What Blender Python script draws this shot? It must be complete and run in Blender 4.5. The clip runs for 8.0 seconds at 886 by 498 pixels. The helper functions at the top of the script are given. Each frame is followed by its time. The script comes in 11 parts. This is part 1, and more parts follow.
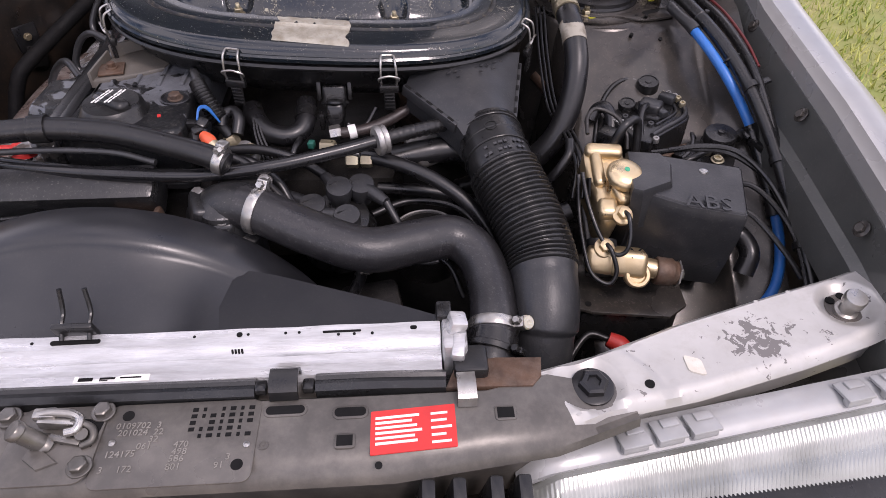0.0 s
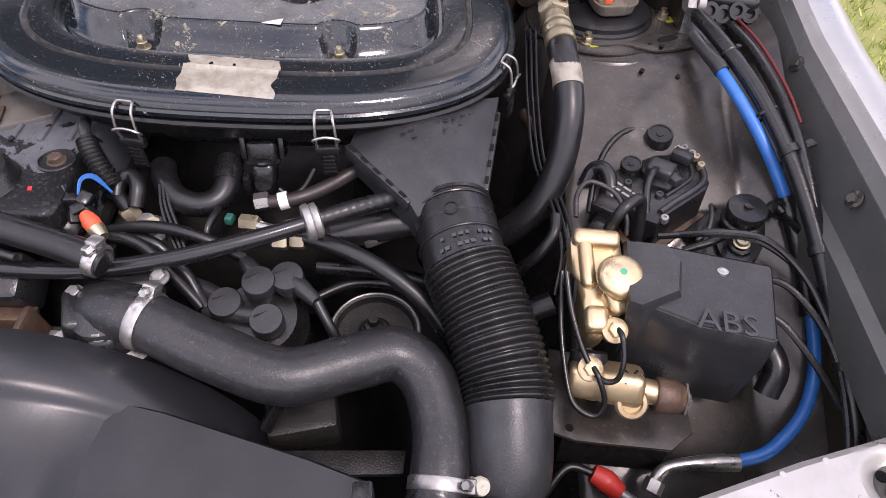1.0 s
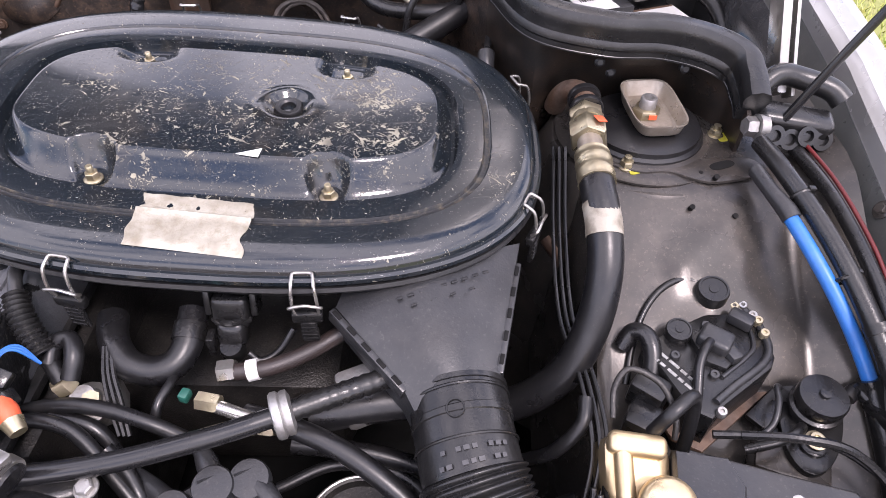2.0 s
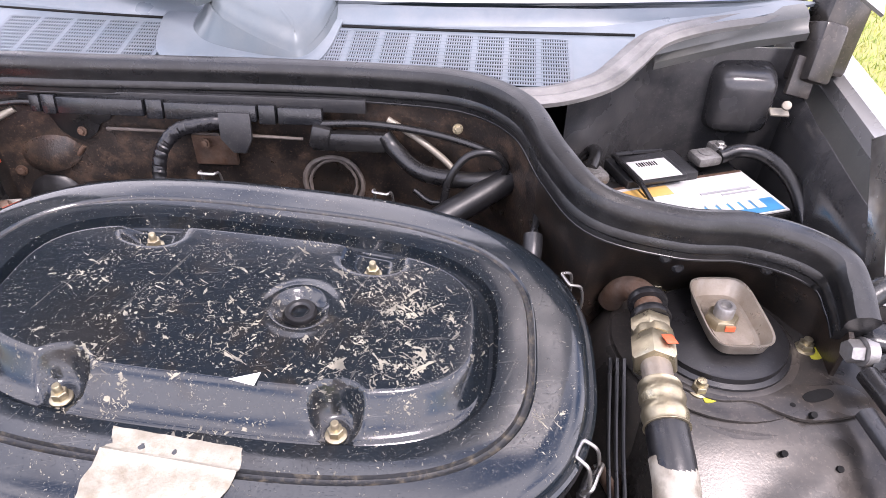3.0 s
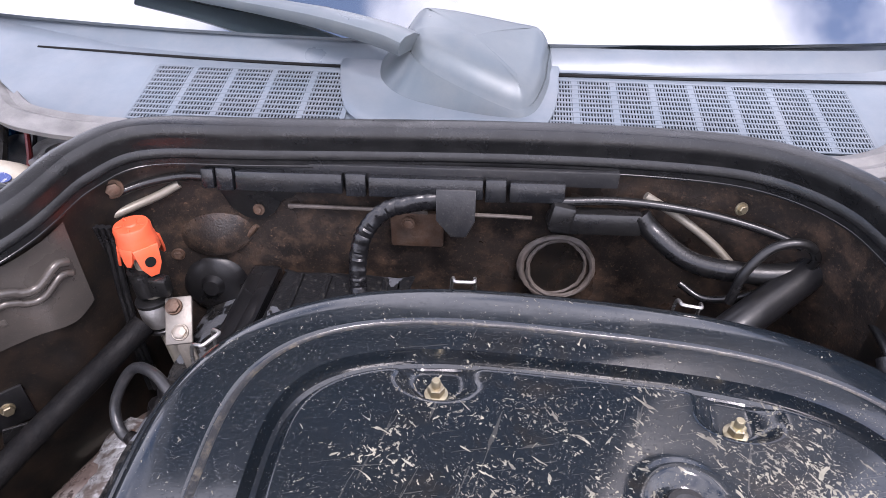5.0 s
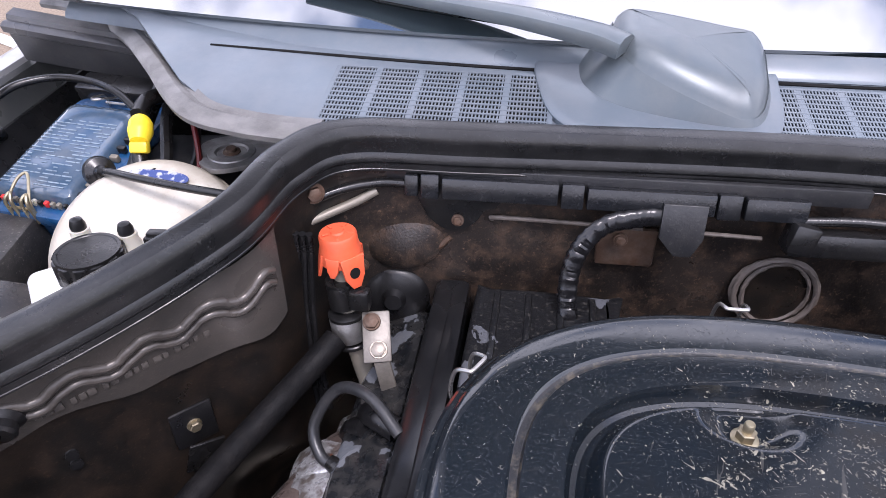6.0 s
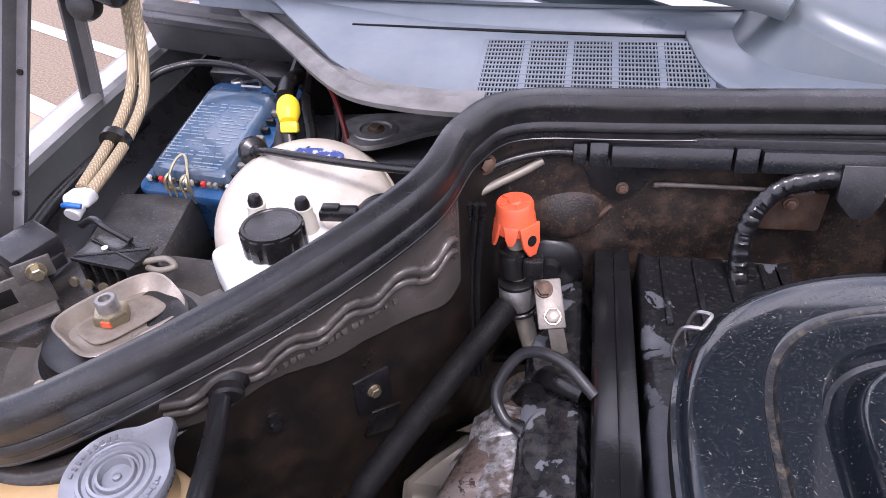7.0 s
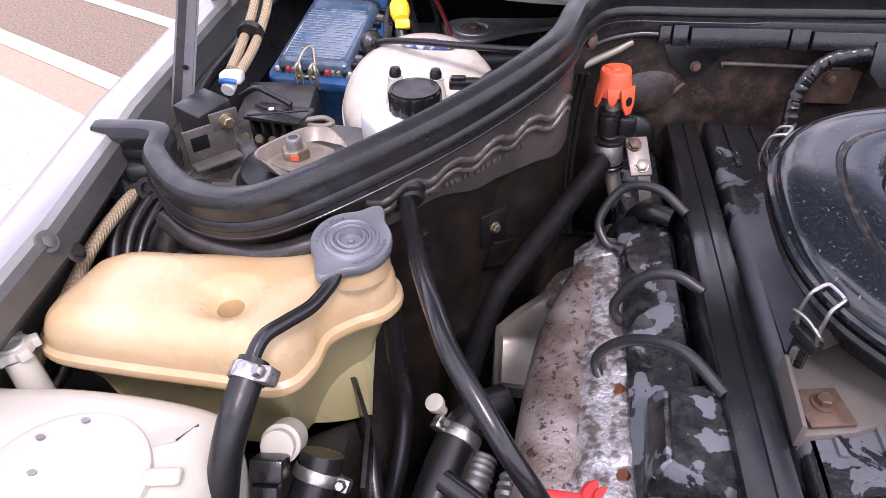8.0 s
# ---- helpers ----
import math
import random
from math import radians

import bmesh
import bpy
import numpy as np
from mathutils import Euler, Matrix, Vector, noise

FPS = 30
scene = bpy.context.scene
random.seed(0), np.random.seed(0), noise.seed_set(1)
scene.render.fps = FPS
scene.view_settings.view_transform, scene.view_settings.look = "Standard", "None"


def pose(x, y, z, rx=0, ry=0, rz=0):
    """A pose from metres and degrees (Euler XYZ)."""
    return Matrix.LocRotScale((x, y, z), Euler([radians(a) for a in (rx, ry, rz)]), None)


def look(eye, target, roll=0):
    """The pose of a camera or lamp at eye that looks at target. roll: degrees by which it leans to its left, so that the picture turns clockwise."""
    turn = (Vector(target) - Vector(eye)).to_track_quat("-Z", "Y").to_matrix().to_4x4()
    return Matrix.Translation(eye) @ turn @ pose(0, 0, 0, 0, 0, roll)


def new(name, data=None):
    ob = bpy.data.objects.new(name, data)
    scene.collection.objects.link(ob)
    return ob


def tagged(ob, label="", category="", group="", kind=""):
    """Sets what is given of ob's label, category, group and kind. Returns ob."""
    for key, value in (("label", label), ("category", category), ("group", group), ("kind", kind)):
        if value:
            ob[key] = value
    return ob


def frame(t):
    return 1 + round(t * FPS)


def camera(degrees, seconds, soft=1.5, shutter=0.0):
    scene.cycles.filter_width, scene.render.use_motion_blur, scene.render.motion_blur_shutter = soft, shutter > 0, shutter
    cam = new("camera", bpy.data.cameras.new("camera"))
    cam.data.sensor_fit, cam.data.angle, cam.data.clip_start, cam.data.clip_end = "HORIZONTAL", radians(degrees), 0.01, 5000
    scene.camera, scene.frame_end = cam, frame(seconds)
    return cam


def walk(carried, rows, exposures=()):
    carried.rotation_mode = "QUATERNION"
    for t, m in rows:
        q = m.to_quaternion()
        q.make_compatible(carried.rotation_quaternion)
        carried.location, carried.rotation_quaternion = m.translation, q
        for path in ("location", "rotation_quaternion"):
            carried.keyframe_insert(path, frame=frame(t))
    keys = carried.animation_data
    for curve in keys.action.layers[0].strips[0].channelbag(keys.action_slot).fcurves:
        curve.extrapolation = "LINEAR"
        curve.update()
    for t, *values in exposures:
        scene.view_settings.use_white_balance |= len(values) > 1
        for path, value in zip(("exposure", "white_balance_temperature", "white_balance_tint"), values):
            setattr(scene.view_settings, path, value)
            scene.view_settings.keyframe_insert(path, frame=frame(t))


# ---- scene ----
cam = camera(68.4, 8.0, soft=0.5)
PATH = [
    (0, (0.299, -0.01, 1.224), (0.398, 1.463, -0.125), 0.5),
    (0.2, (0.34, 0.039, 1.212), (0.41, 1.505, -0.147), 0.8),
    (0.5, (0.375, 0.097, 1.201), (0.408, 1.528, -0.196), 1.2),
    (0.7, (0.381, 0.137, 1.203), (0.406, 1.546, -0.216), 0.7),
    (1, (0.375, 0.203, 1.221), (0.421, 1.586, -0.223), 0.5),
    (1.2, (0.364, 0.237, 1.227), (0.421, 1.608, -0.229), 0.4),
    (1.5, (0.363, 0.284, 1.236), (0.407, 1.662, -0.213), 0.3),
    (1.8, (0.376, 0.336, 1.231), (0.395, 1.738, -0.196), 0.7),
    (2, (0.384, 0.383, 1.231), (0.388, 1.806, -0.174), 1.2),
    (2.2, (0.39, 0.424, 1.226), (0.383, 1.886, -0.138), 1.6),
    (3.3, (0.366, 0.547, 1.254), (0.22, 2.155, 0.074), 1.0),
    (3.5, (0.343, 0.56, 1.25), (0.202, 2.165, 0.066), 1.3),
    (3.8, (0.314, 0.594, 1.245), (0.223, 2.186, 0.038), 0.6),
    (4, (0.29, 0.616, 1.244), (0.216, 2.202, 0.027), 0.2),
    (4.2, (0.264, 0.634, 1.243), (0.183, 2.221, 0.028), 0.2),
    (4.5, (0.213, 0.653, 1.243), (0.109, 2.24, 0.03), 0.5),
    (4.7, (0.179, 0.662, 1.242), (0.059, 2.255, 0.039), 0.3),
    (5.8, (-0.004, 0.692, 1.209), (-0.233, 2.315, 0.063), 0.2),
    (6, (-0.033, 0.694, 1.208), (-0.286, 2.312, 0.059), -0.1),
    (6.2, (-0.06, 0.692, 1.205), (-0.338, 2.303, 0.054), -0.3),
    (6.5, (-0.104, 0.687, 1.211), (-0.428, 2.289, 0.058), -1.3),
    (6.8, (-0.129, 0.675, 1.204), (-0.459, 2.253, 0.02), -2.4),
    (7, (-0.145, 0.658, 1.205), (-0.504, 2.231, 0.023), -3.5),
    (7.2, (-0.164, 0.631, 1.208), (-0.556, 2.196, 0.026), -3.9),
    (7.5, (-0.189, 0.579, 1.203), (-0.58, 2.132, 0.005), -3.4),
    (7.8, (-0.225, 0.509, 1.198), (-0.556, 2.064, -0.015), -2.2),
    (8, (-0.25, 0.455, 1.188), (-0.539, 2.0, -0.049), -1.7),
]
walk(cam, [(t, look(eye, target, roll)) for t, eye, target, roll in PATH],
     [(0, 0.45, 6600, 28), (0.5, 0.55, 6600, 28), (1.0, 0.85, 6600, 28), (1.5, 1.1, 6550, 28), (2.0, 1.35, 6500, 28), (3.5, 1.65, 6450, 27), (4.5, 1.5, 6350, 26), (5.5, 1.2, 6150, 25), (6.5, 1.08, 6100, 26), (7.0, 1.13, 6200, 30), (7.5, 1.08, 6300, 33), (8.0, 1.05, 6300, 33)])

# ---- world and light ----
world = bpy.data.worlds.new("sky")
scene.world = world
world.use_nodes = True
wn, wl = world.node_tree.nodes, world.node_tree.links
wn.clear()
SUN_EL, SUN_AZ = radians(58), radians(150)
sky = wn.new("ShaderNodeTexSky")
sky.sky_type, sky.sun_disc, sky.sun_elevation, sky.sun_rotation = "NISHITA", False, SUN_EL, SUN_AZ
back = wn.new("ShaderNodeBackground")
back.inputs["Strength"].default_value = 0.14
cloud_co = wn.new("ShaderNodeTexCoord")
cloud = wn.new("ShaderNodeTexNoise")
cloud.inputs["Scale"].default_value, cloud.inputs["Detail"].default_value = 2.6, 6.0
cloud_ramp = wn.new("ShaderNodeValToRGB")
cloud_ramp.color_ramp.elements[0].position, cloud_ramp.color_ramp.elements[1].position = 0.40, 0.54
cloud_mix = wn.new("ShaderNodeMixRGB")
cloud_mix.inputs[2].default_value = (9.5, 9.8, 10.2, 1)
cloud_map = wn.new("ShaderNodeMapping")
cloud_map.inputs["Location"].default_value = (0.0, 4.6, 3.1)
wl.new(cloud_co.outputs["Generated"], cloud_map.inputs["Vector"])
wl.new(cloud_map.outputs["Vector"], cloud.inputs["Vector"])
wl.new(cloud.outputs["Fac"], cloud_ramp.inputs["Fac"])
wl.new(cloud_ramp.outputs["Color"], cloud_mix.inputs[0])
wl.new(sky.outputs["Color"], cloud_mix.inputs[1])
wl.new(cloud_mix.outputs["Color"], back.inputs["Color"])
wl.new(back.outputs["Background"], wn.new("ShaderNodeOutputWorld").inputs["Surface"])
sun = new("sun", bpy.data.lights.new("sun", "SUN"))
sun.data.energy, sun.data.angle, sun.data.color = 1.4, radians(12), (1.0, 0.96, 0.9)
SUN_DIR = Vector((math.sin(SUN_AZ) * math.cos(SUN_EL), math.cos(SUN_AZ) * math.cos(SUN_EL), math.sin(SUN_EL)))
sun.matrix_world = look(SUN_DIR * 10, (0, 0, 0))



# ---- materials ----
def surf(name, col, col2=None, rough=0.5, metal=0.0, scale=30.0, mix=(0.35, 0.7), fine=500.0, bump=0.15, dust=0.0,
         dust_col=(0.32, 0.29, 0.25), coat=0.0, spec=0.5, sss=0.0, rough_var=0.12, stretch=None, dust_span=(0.42, 0.78), dust_scale=0.0, speck=0.0):
    """A worn surface: two colours in blotches, fine grain in gloss and relief, a scatter of dust."""
    m = bpy.data.materials.new(name)
    m.use_nodes = True
    n, l = m.node_tree.nodes, m.node_tree.links
    b = n["Principled BSDF"]
    co = n.new("ShaderNodeTexCoord")
    vec = co.outputs["Object"]
    if stretch:
        mp = n.new("ShaderNodeMapping")
        mp.inputs["Scale"].default_value = stretch
        l.new(vec, mp.inputs["Vector"])
        vec = mp.outputs["Vector"]
    big = n.new("ShaderNodeTexNoise")
    big.inputs["Scale"].default_value, big.inputs["Detail"].default_value = scale, 6
    l.new(vec, big.inputs["Vector"])
    ramp = n.new("ShaderNodeValToRGB")
    ramp.color_ramp.elements[0].position, ramp.color_ramp.elements[1].position = mix
    ramp.color_ramp.elements[0].color = (*col, 1)
    ramp.color_ramp.elements[1].color = (*(col2 or [c * 0.72 for c in col]), 1)
    l.new(big.outputs["Fac"], ramp.inputs["Fac"])
    out = ramp.outputs["Color"]
    small = n.new("ShaderNodeTexNoise")
    small.inputs["Scale"].default_value, small.inputs["Detail"].default_value = fine, 3
    l.new(vec, small.inputs["Vector"])
    if dust:
        dn = n.new("ShaderNodeTexNoise")
        dn.inputs["Scale"].default_value, dn.inputs["Detail"].default_value, dn.inputs["Roughness"].default_value = dust_scale or scale * 2.3, 8, 0.7
        l.new(vec, dn.inputs["Vector"])
        dr = n.new("ShaderNodeMapRange")
        dr.inputs["From Min"].default_value, dr.inputs["From Max"].default_value, dr.inputs["To Max"].default_value = *dust_span, dust
        l.new(dn.outputs["Fac"], dr.inputs["Value"])
        mx = n.new("ShaderNodeMixRGB")
        mx.inputs[2].default_value = (*dust_col, 1)
        l.new(dr.outputs["Result"], mx.inputs[0])
        l.new(out, mx.inputs[1])
        out = mx.outputs["Color"]
    if speck:
        sn = n.new("ShaderNodeTexNoise")
        sn.inputs["Scale"].default_value, sn.inputs["Detail"].default_value, sn.inputs["Roughness"].default_value = 330, 4, 0.65
        l.new(vec, sn.inputs["Vector"])
        sr = n.new("ShaderNodeMapRange")
        sr.inputs["From Min"].default_value, sr.inputs["From Max"].default_value, sr.inputs["To Max"].default_value = 0.58, 0.74, speck
        l.new(sn.outputs["Fac"], sr.inputs["Value"])
        sm = n.new("ShaderNodeMixRGB")
        sm.inputs[2].default_value = (*[c * 1.3 for c in dust_col], 1)
        l.new(sr.outputs["Result"], sm.inputs[0])
        l.new(out, sm.inputs[1])
        out = sm.outputs["Color"]
    l.new(out, b.inputs["Base Color"])
    rr = n.new("ShaderNodeMapRange")
    rr.inputs["From Min"].default_value, rr.inputs["From Max"].default_value = 0.3, 0.7
    rr.inputs["To Min"].default_value, rr.inputs["To Max"].default_value = max(0.02, rough - rough_var), min(1, rough + rough_var)
    l.new(big.outputs["Fac"], rr.inputs["Value"])
    l.new(rr.outputs["Result"], b.inputs["Roughness"])
    b.inputs["Metallic"].default_value, b.inputs["Specular IOR Level"].default_value = metal, spec
    b.inputs["Coat Weight"].default_value, b.inputs["Coat Roughness"].default_value = coat, 0.12
    if sss:
        b.inputs["Subsurface Weight"].default_value, b.inputs["Subsurface Scale"].default_value = sss, 0.02
        b.inputs["Subsurface Radius"].default_value = (1.0, 0.6, 0.3)
    bp = n.new("ShaderNodeBump")
    bp.inputs["Strength"].default_value, bp.inputs["Distance"].default_value = bump, 0.001
    hm = n.new("ShaderNodeMath")
    hm.operation, hm.inputs[1].default_value = "MULTIPLY_ADD", 0.5
    l.new(big.outputs["Fac"], hm.inputs[0])
    l.new(small.outputs["Fac"], hm.inputs[2])
    l.new(hm.outputs[0], bp.inputs["Height"])
    l.new(bp.outputs["Normal"], b.inputs["Normal"])
    return m


PAINT = surf("silver body paint", (0.35, 0.345, 0.335), (0.29, 0.285, 0.275), 0.3, 0.35, 12, bump=0.03, coat=0.4, dust=0.15)
PANEL = surf("grey brown panel paint", (0.098, 0.091, 0.082), (0.066, 0.061, 0.055), 0.36, 0.25, 18, bump=0.06, dust=0.25)
BAY = surf("dusty inner bay paint", (0.045, 0.042, 0.038), (0.027, 0.0245, 0.023), 0.24, 0.35, 9, bump=0.06, dust=0.28, dust_col=(0.17, 0.14, 0.115), speck=0.35)
RAIL = surf("grey green wing rail paint", (0.092, 0.095, 0.090), (0.066, 0.068, 0.064), 0.34, 0.25, 12, bump=0.05, dust=0.25, dust_col=(0.16, 0.15, 0.14), speck=0.25)
WALL = surf("dark undersealed bulkhead", (0.010, 0.0088, 0.0078), (0.0055, 0.005, 0.0046), 0.36, 0.0, 14, bump=0.12, dust=0.42, dust_col=(0.065, 0.040, 0.026), speck=0.4)
RUBBER = surf("black rubber", (0.008, 0.008, 0.009), (0.005, 0.005, 0.0055), 0.34, 0, 40, bump=0.12, dust=0.10, dust_col=(0.06, 0.056, 0.052), speck=0.25)
SEAL = surf("weathered sealing rubber", (0.0084, 0.0088, 0.0094), (0.0059, 0.0059, 0.0062), 0.32, 0, 25, bump=0.15, dust=0.18, dust_col=(0.06, 0.06, 0.06), speck=0.3)
PLASTIC = surf("black plastic", (0.0085, 0.0085, 0.009), (0.0055, 0.0055, 0.0055), 0.30, 0, 35, bump=0.18, dust=0.10, dust_col=(0.07, 0.064, 0.058), speck=0.15)
GREYPLAST = surf("faded black plastic", (0.021, 0.022, 0.024), (0.012, 0.0125, 0.014), 0.36, 0, 18, bump=0.2, dust=0.16, dust_col=(0.10, 0.092, 0.084), speck=0.25)
STEEL = surf("zinc plated steel", (0.45, 0.44, 0.42), (0.28, 0.265, 0.24), 0.32, 0.9, 60, bump=0.1)
ALU = surf("cast aluminium", (0.38, 0.375, 0.365), (0.22, 0.21, 0.20), 0.45, 0.8, 50, bump=0.35, dust=0.3, dust_col=(0.2, 0.17, 0.14))
BRIGHT = surf("bright sheet aluminium", (0.62, 0.62, 0.62), (0.45, 0.45, 0.45), 0.33, 0.6, 25, bump=0.25, dust=0.6, dust_col=(0.22, 0.21, 0.20), stretch=(0.4, 3, 3))
GOLD = surf("gold chromated metal", (0.66, 0.52, 0.32), (0.5, 0.38, 0.22), 0.36, 0.85, 30, bump=0.12, dust=0.2, dust_col=(0.3, 0.24, 0.17))
YZINC = surf("yellow zinc", (0.5, 0.44, 0.29), (0.32, 0.27, 0.19), 0.36, 0.85, 70, bump=0.15, dust=0.2)
BROWN = surf("rusty brown steel", (0.11, 0.062, 0.038), (0.06, 0.038, 0.028), 0.6, 0.4, 40, bump=0.4, dust=0.2)
RUSTY = surf("flaking exhaust coating", (0.155, 0.118, 0.102), (0.30, 0.265, 0.245), 0.34, 0.5, 26, mix=(0.45, 0.68), fine=240, bump=0.8, dust=0.92, dust_col=(0.040, 0.024, 0.020), dust_span=(0.565, 0.59), dust_scale=130, speck=0.2)
ENGINE = surf("oily engine metal", (0.028, 0.0265, 0.0255), (0.012, 0.0115, 0.011), 0.40, 0.3, 30, bump=0.6, dust=0.24, dust_col=(0.10, 0.088, 0.076), speck=0.5)
AMBER = surf("yellowed tank plastic", (0.465, 0.312, 0.150), (0.56, 0.445, 0.29), 0.26, 0, 9, bump=0.06, dust=0.45, dust_col=(0.37, 0.225, 0.095), sss=0.15)
IVORY = surf("ivory tank plastic", (0.47, 0.455, 0.39), (0.40, 0.38, 0.305), 0.4, 0, 6, bump=0.04, sss=0.2)
CREAM = surf("cream painted metal", (0.60, 0.575, 0.51), (0.46, 0.41, 0.33), 0.4, 0, 14, bump=0.08, dust=0.5, dust_col=(0.27, 0.21, 0.14), speck=0.5)
GREYCOWL = surf("blue grey cowl plastic", (0.128, 0.155, 0.178), (0.10, 0.122, 0.143), 0.38, 0.1, 8, bump=0.04, dust=0.2, dust_col=(0.3, 0.28, 0.26))
ORANGE = surf("orange red plastic", (0.72, 0.11, 0.04), (0.6, 0.09, 0.035), 0.42, 0, 30, bump=0.08, dust=0.1)
YELLOW = surf("yellow plastic", (0.85, 0.66, 0.03), (0.75, 0.55, 0.02), 0.4, 0, 30, bump=0.05)
BLUE = surf("blue hose plastic", (0.012, 0.135, 0.44), (0.01, 0.105, 0.36), 0.42, 0, 30, bump=0.05, dust=0.1)
REDWIRE = surf("red wire insulation", (0.11, 0.011, 0.011), None, 0.4, 0, 30, bump=0.02)
WHITE = surf("white plastic", (0.78, 0.78, 0.75), None, 0.4, 0, 30, bump=0.03)
PAPER = surf("worn paper label", (0.27, 0.25, 0.205), (0.13, 0.11, 0.083), 0.55, 0, 75, mix=(0.45, 0.68), bump=0.3)
REDLAB = surf("red label film", (0.62, 0.035, 0.03), (0.52, 0.03, 0.028), 0.45, 0, 40, bump=0.03)
WHITELAB = surf("white print", (0.8, 0.79, 0.76), None, 0.6, 0, 80, bump=0.0)
# DARK puts the shade of holes, gaps and voids into colour; also black print.
DARK = surf("near black of shaded holes and print", (0.006, 0.006, 0.006), None, 0.8, 0, 40, bump=0.1, spec=0.2)
SOIL = surf("lawn soil", (0.18, 0.21, 0.05), (0.27, 0.25, 0.1), 0.9, 0, 6, fine=60, bump=1.0)
ASPHALT = surf("brown gravel asphalt", (0.20, 0.15, 0.105), (0.115, 0.088, 0.064), 0.85, 0, 75, mix=(0.42, 0.6), fine=160, bump=1.0, dust=0.6, dust_col=(0.42, 0.31, 0.2), dust_scale=110)
CONCRETE = surf("pale speckled concrete", (0.50, 0.49, 0.465), (0.44, 0.425, 0.40), 0.8, 0, 30, fine=120, bump=0.5, dust=0.85, dust_col=(0.16, 0.15, 0.135), dust_span=(0.60, 0.645), dust_scale=38)
ROADPAINT = surf("white road paint", (0.75, 0.75, 0.73), (0.6, 0.6, 0.57), 0.7, 0, 30, fine=150, bump=0.4)

# ---- mesh helpers ----
UP = Vector((0, 0, 1))


def V(*a):
    return Vector(a)


def turned(axis, ref=UP):
    """A rotation whose z axis is axis."""
    z = Vector(axis).normalized()
    if abs(z.dot(ref)) > 0.98:
        ref = Vector((0, 1, 0))
    x = ref.cross(z).normalized()
    return Matrix((x, z.cross(x), z)).transposed().to_4x4()


def merge(bm, tmp, m=None):
    if m is not None:
        bmesh.ops.transform(tmp, matrix=m, verts=tmp.verts)
    me = bpy.data.meshes.new("tmp")
    tmp.to_mesh(me)
    tmp.free()
    bm.from_mesh(me)
    bpy.data.meshes.remove(me)
    return bm


def box(bm, c, size, m=None, bevel=0.0, seg=2):
    """A box of that size about c, turned by m, its edges rounded."""
    t = bmesh.new()
    bmesh.ops.create_cube(t, size=1)
    bmesh.ops.scale(t, vec=size, verts=t.verts)
    if bevel:
        bmesh.ops.bevel(t, geom=list(t.edges), offset=min(bevel, min(size) * 0.45), segments=seg, affect="EDGES", profile=0.5)
    return merge(bm, t, Matrix.Translation(c) @ (m or Matrix()))


def lathe(bm, c, axis, prof, seg=24, ref=UP):
    """A solid of revolution about axis through c; prof: (radius, height) pairs from bottom to top."""
    t = bmesh.new()
    rings = []
    for r, h in prof:
        if r < 1e-5:
            rings.append([t.verts.new((0, 0, h))])
        else:
            rings.append([t.verts.new((r * math.cos(a), r * math.sin(a), h)) for a in (2 * math.pi * k / seg for k in range(seg))])
    for a, b in zip(rings, rings[1:]):
        for k in range(seg):
            q = [a[k % len(a)], a[(k + 1) % len(a)], b[(k + 1) % len(b)], b[k % len(b)]]
            q = list(dict.fromkeys(q))
            if len(q) > 2:
                t.faces.new(q)
    for ring, flip in ((rings[0], True), (rings[-1], False)):
        if len(ring) > 2:
            t.faces.new(ring[::-1] if flip else ring)
    return merge(bm, t, Matrix.Translation(c) @ turned(axis, ref))


def spline(pts, n=8):
    """A smooth line through pts."""
    p = [Vector(q) for q in pts]
    if len(p) == 2:
        return [p[0].lerp(p[1], k / n) for k in range(n + 1)]
    p = [2 * p[0] - p[1], *p, 2 * p[-1] - p[-2]]
    out = []
    for i in range(1, len(p) - 2):
        a, b, c, d = p[i - 1:i + 3]
        for k in range(n):
            t = k / n
            out.append(0.5 * (2 * b + (c - a) * t + (2 * a - 5 * b + 4 * c - d) * t * t + (3 * b - a - 3 * c + d) * t ** 3))
    return out + [p[-2]]


def sweep(bm, pts, r, seg=12, n=8, prof=None, up=None, raw=False):
    """A tube along a smooth line through pts. r: a radius, a list of one for each point, or a function of 0 to 1. prof: another section,
    as (side, up) pairs, kept upright if up is given."""
    line = [Vector(q) for q in pts] if raw else spline(pts, n)
    N = len(line)
    t = bmesh.new()
    tang = [(line[min(i + 1, N - 1)] - line[max(i - 1, 0)]).normalized() for i in range(N)]
    side = tang[0].cross(Vector(up) if up else (UP if abs(tang[0].z) < 0.9 else Vector((0, 1, 0)))).normalized()
    rings = []
    for i, (q, d) in enumerate(zip(line, tang)):
        side = d.cross(Vector(up)).normalized() if up else (side - d * side.dot(d)).normalized()
        high = side.cross(d)
        f = i / (N - 1)
        if callable(r):
            rad = r(f)
        elif isinstance(r, (list, tuple)):
            g = f * (len(r) - 1)
            k = min(int(g), len(r) - 2)
            rad = r[k] + (r[k + 1] - r[k]) * (g - k)
        else:
            rad = r
        sec = [(u * rad, v * rad) for u, v in prof] if prof else [(rad * math.cos(a), rad * math.sin(a)) for a in (2 * math.pi * k / seg for k in range(seg))]
        rings.append([t.verts.new(q + side * u + high * v) for u, v in sec])
    S = len(rings[0])
    for a, b in zip(rings, rings[1:]):
        for k in range(S):
            t.faces.new((a[k], a[(k + 1) % S], b[(k + 1) % S], b[k]))
    t.faces.new(rings[0][::-1])
    t.faces.new(rings[-1])
    bmesh.ops.recalc_face_normals(t, faces=t.faces)
    return merge(bm, t)


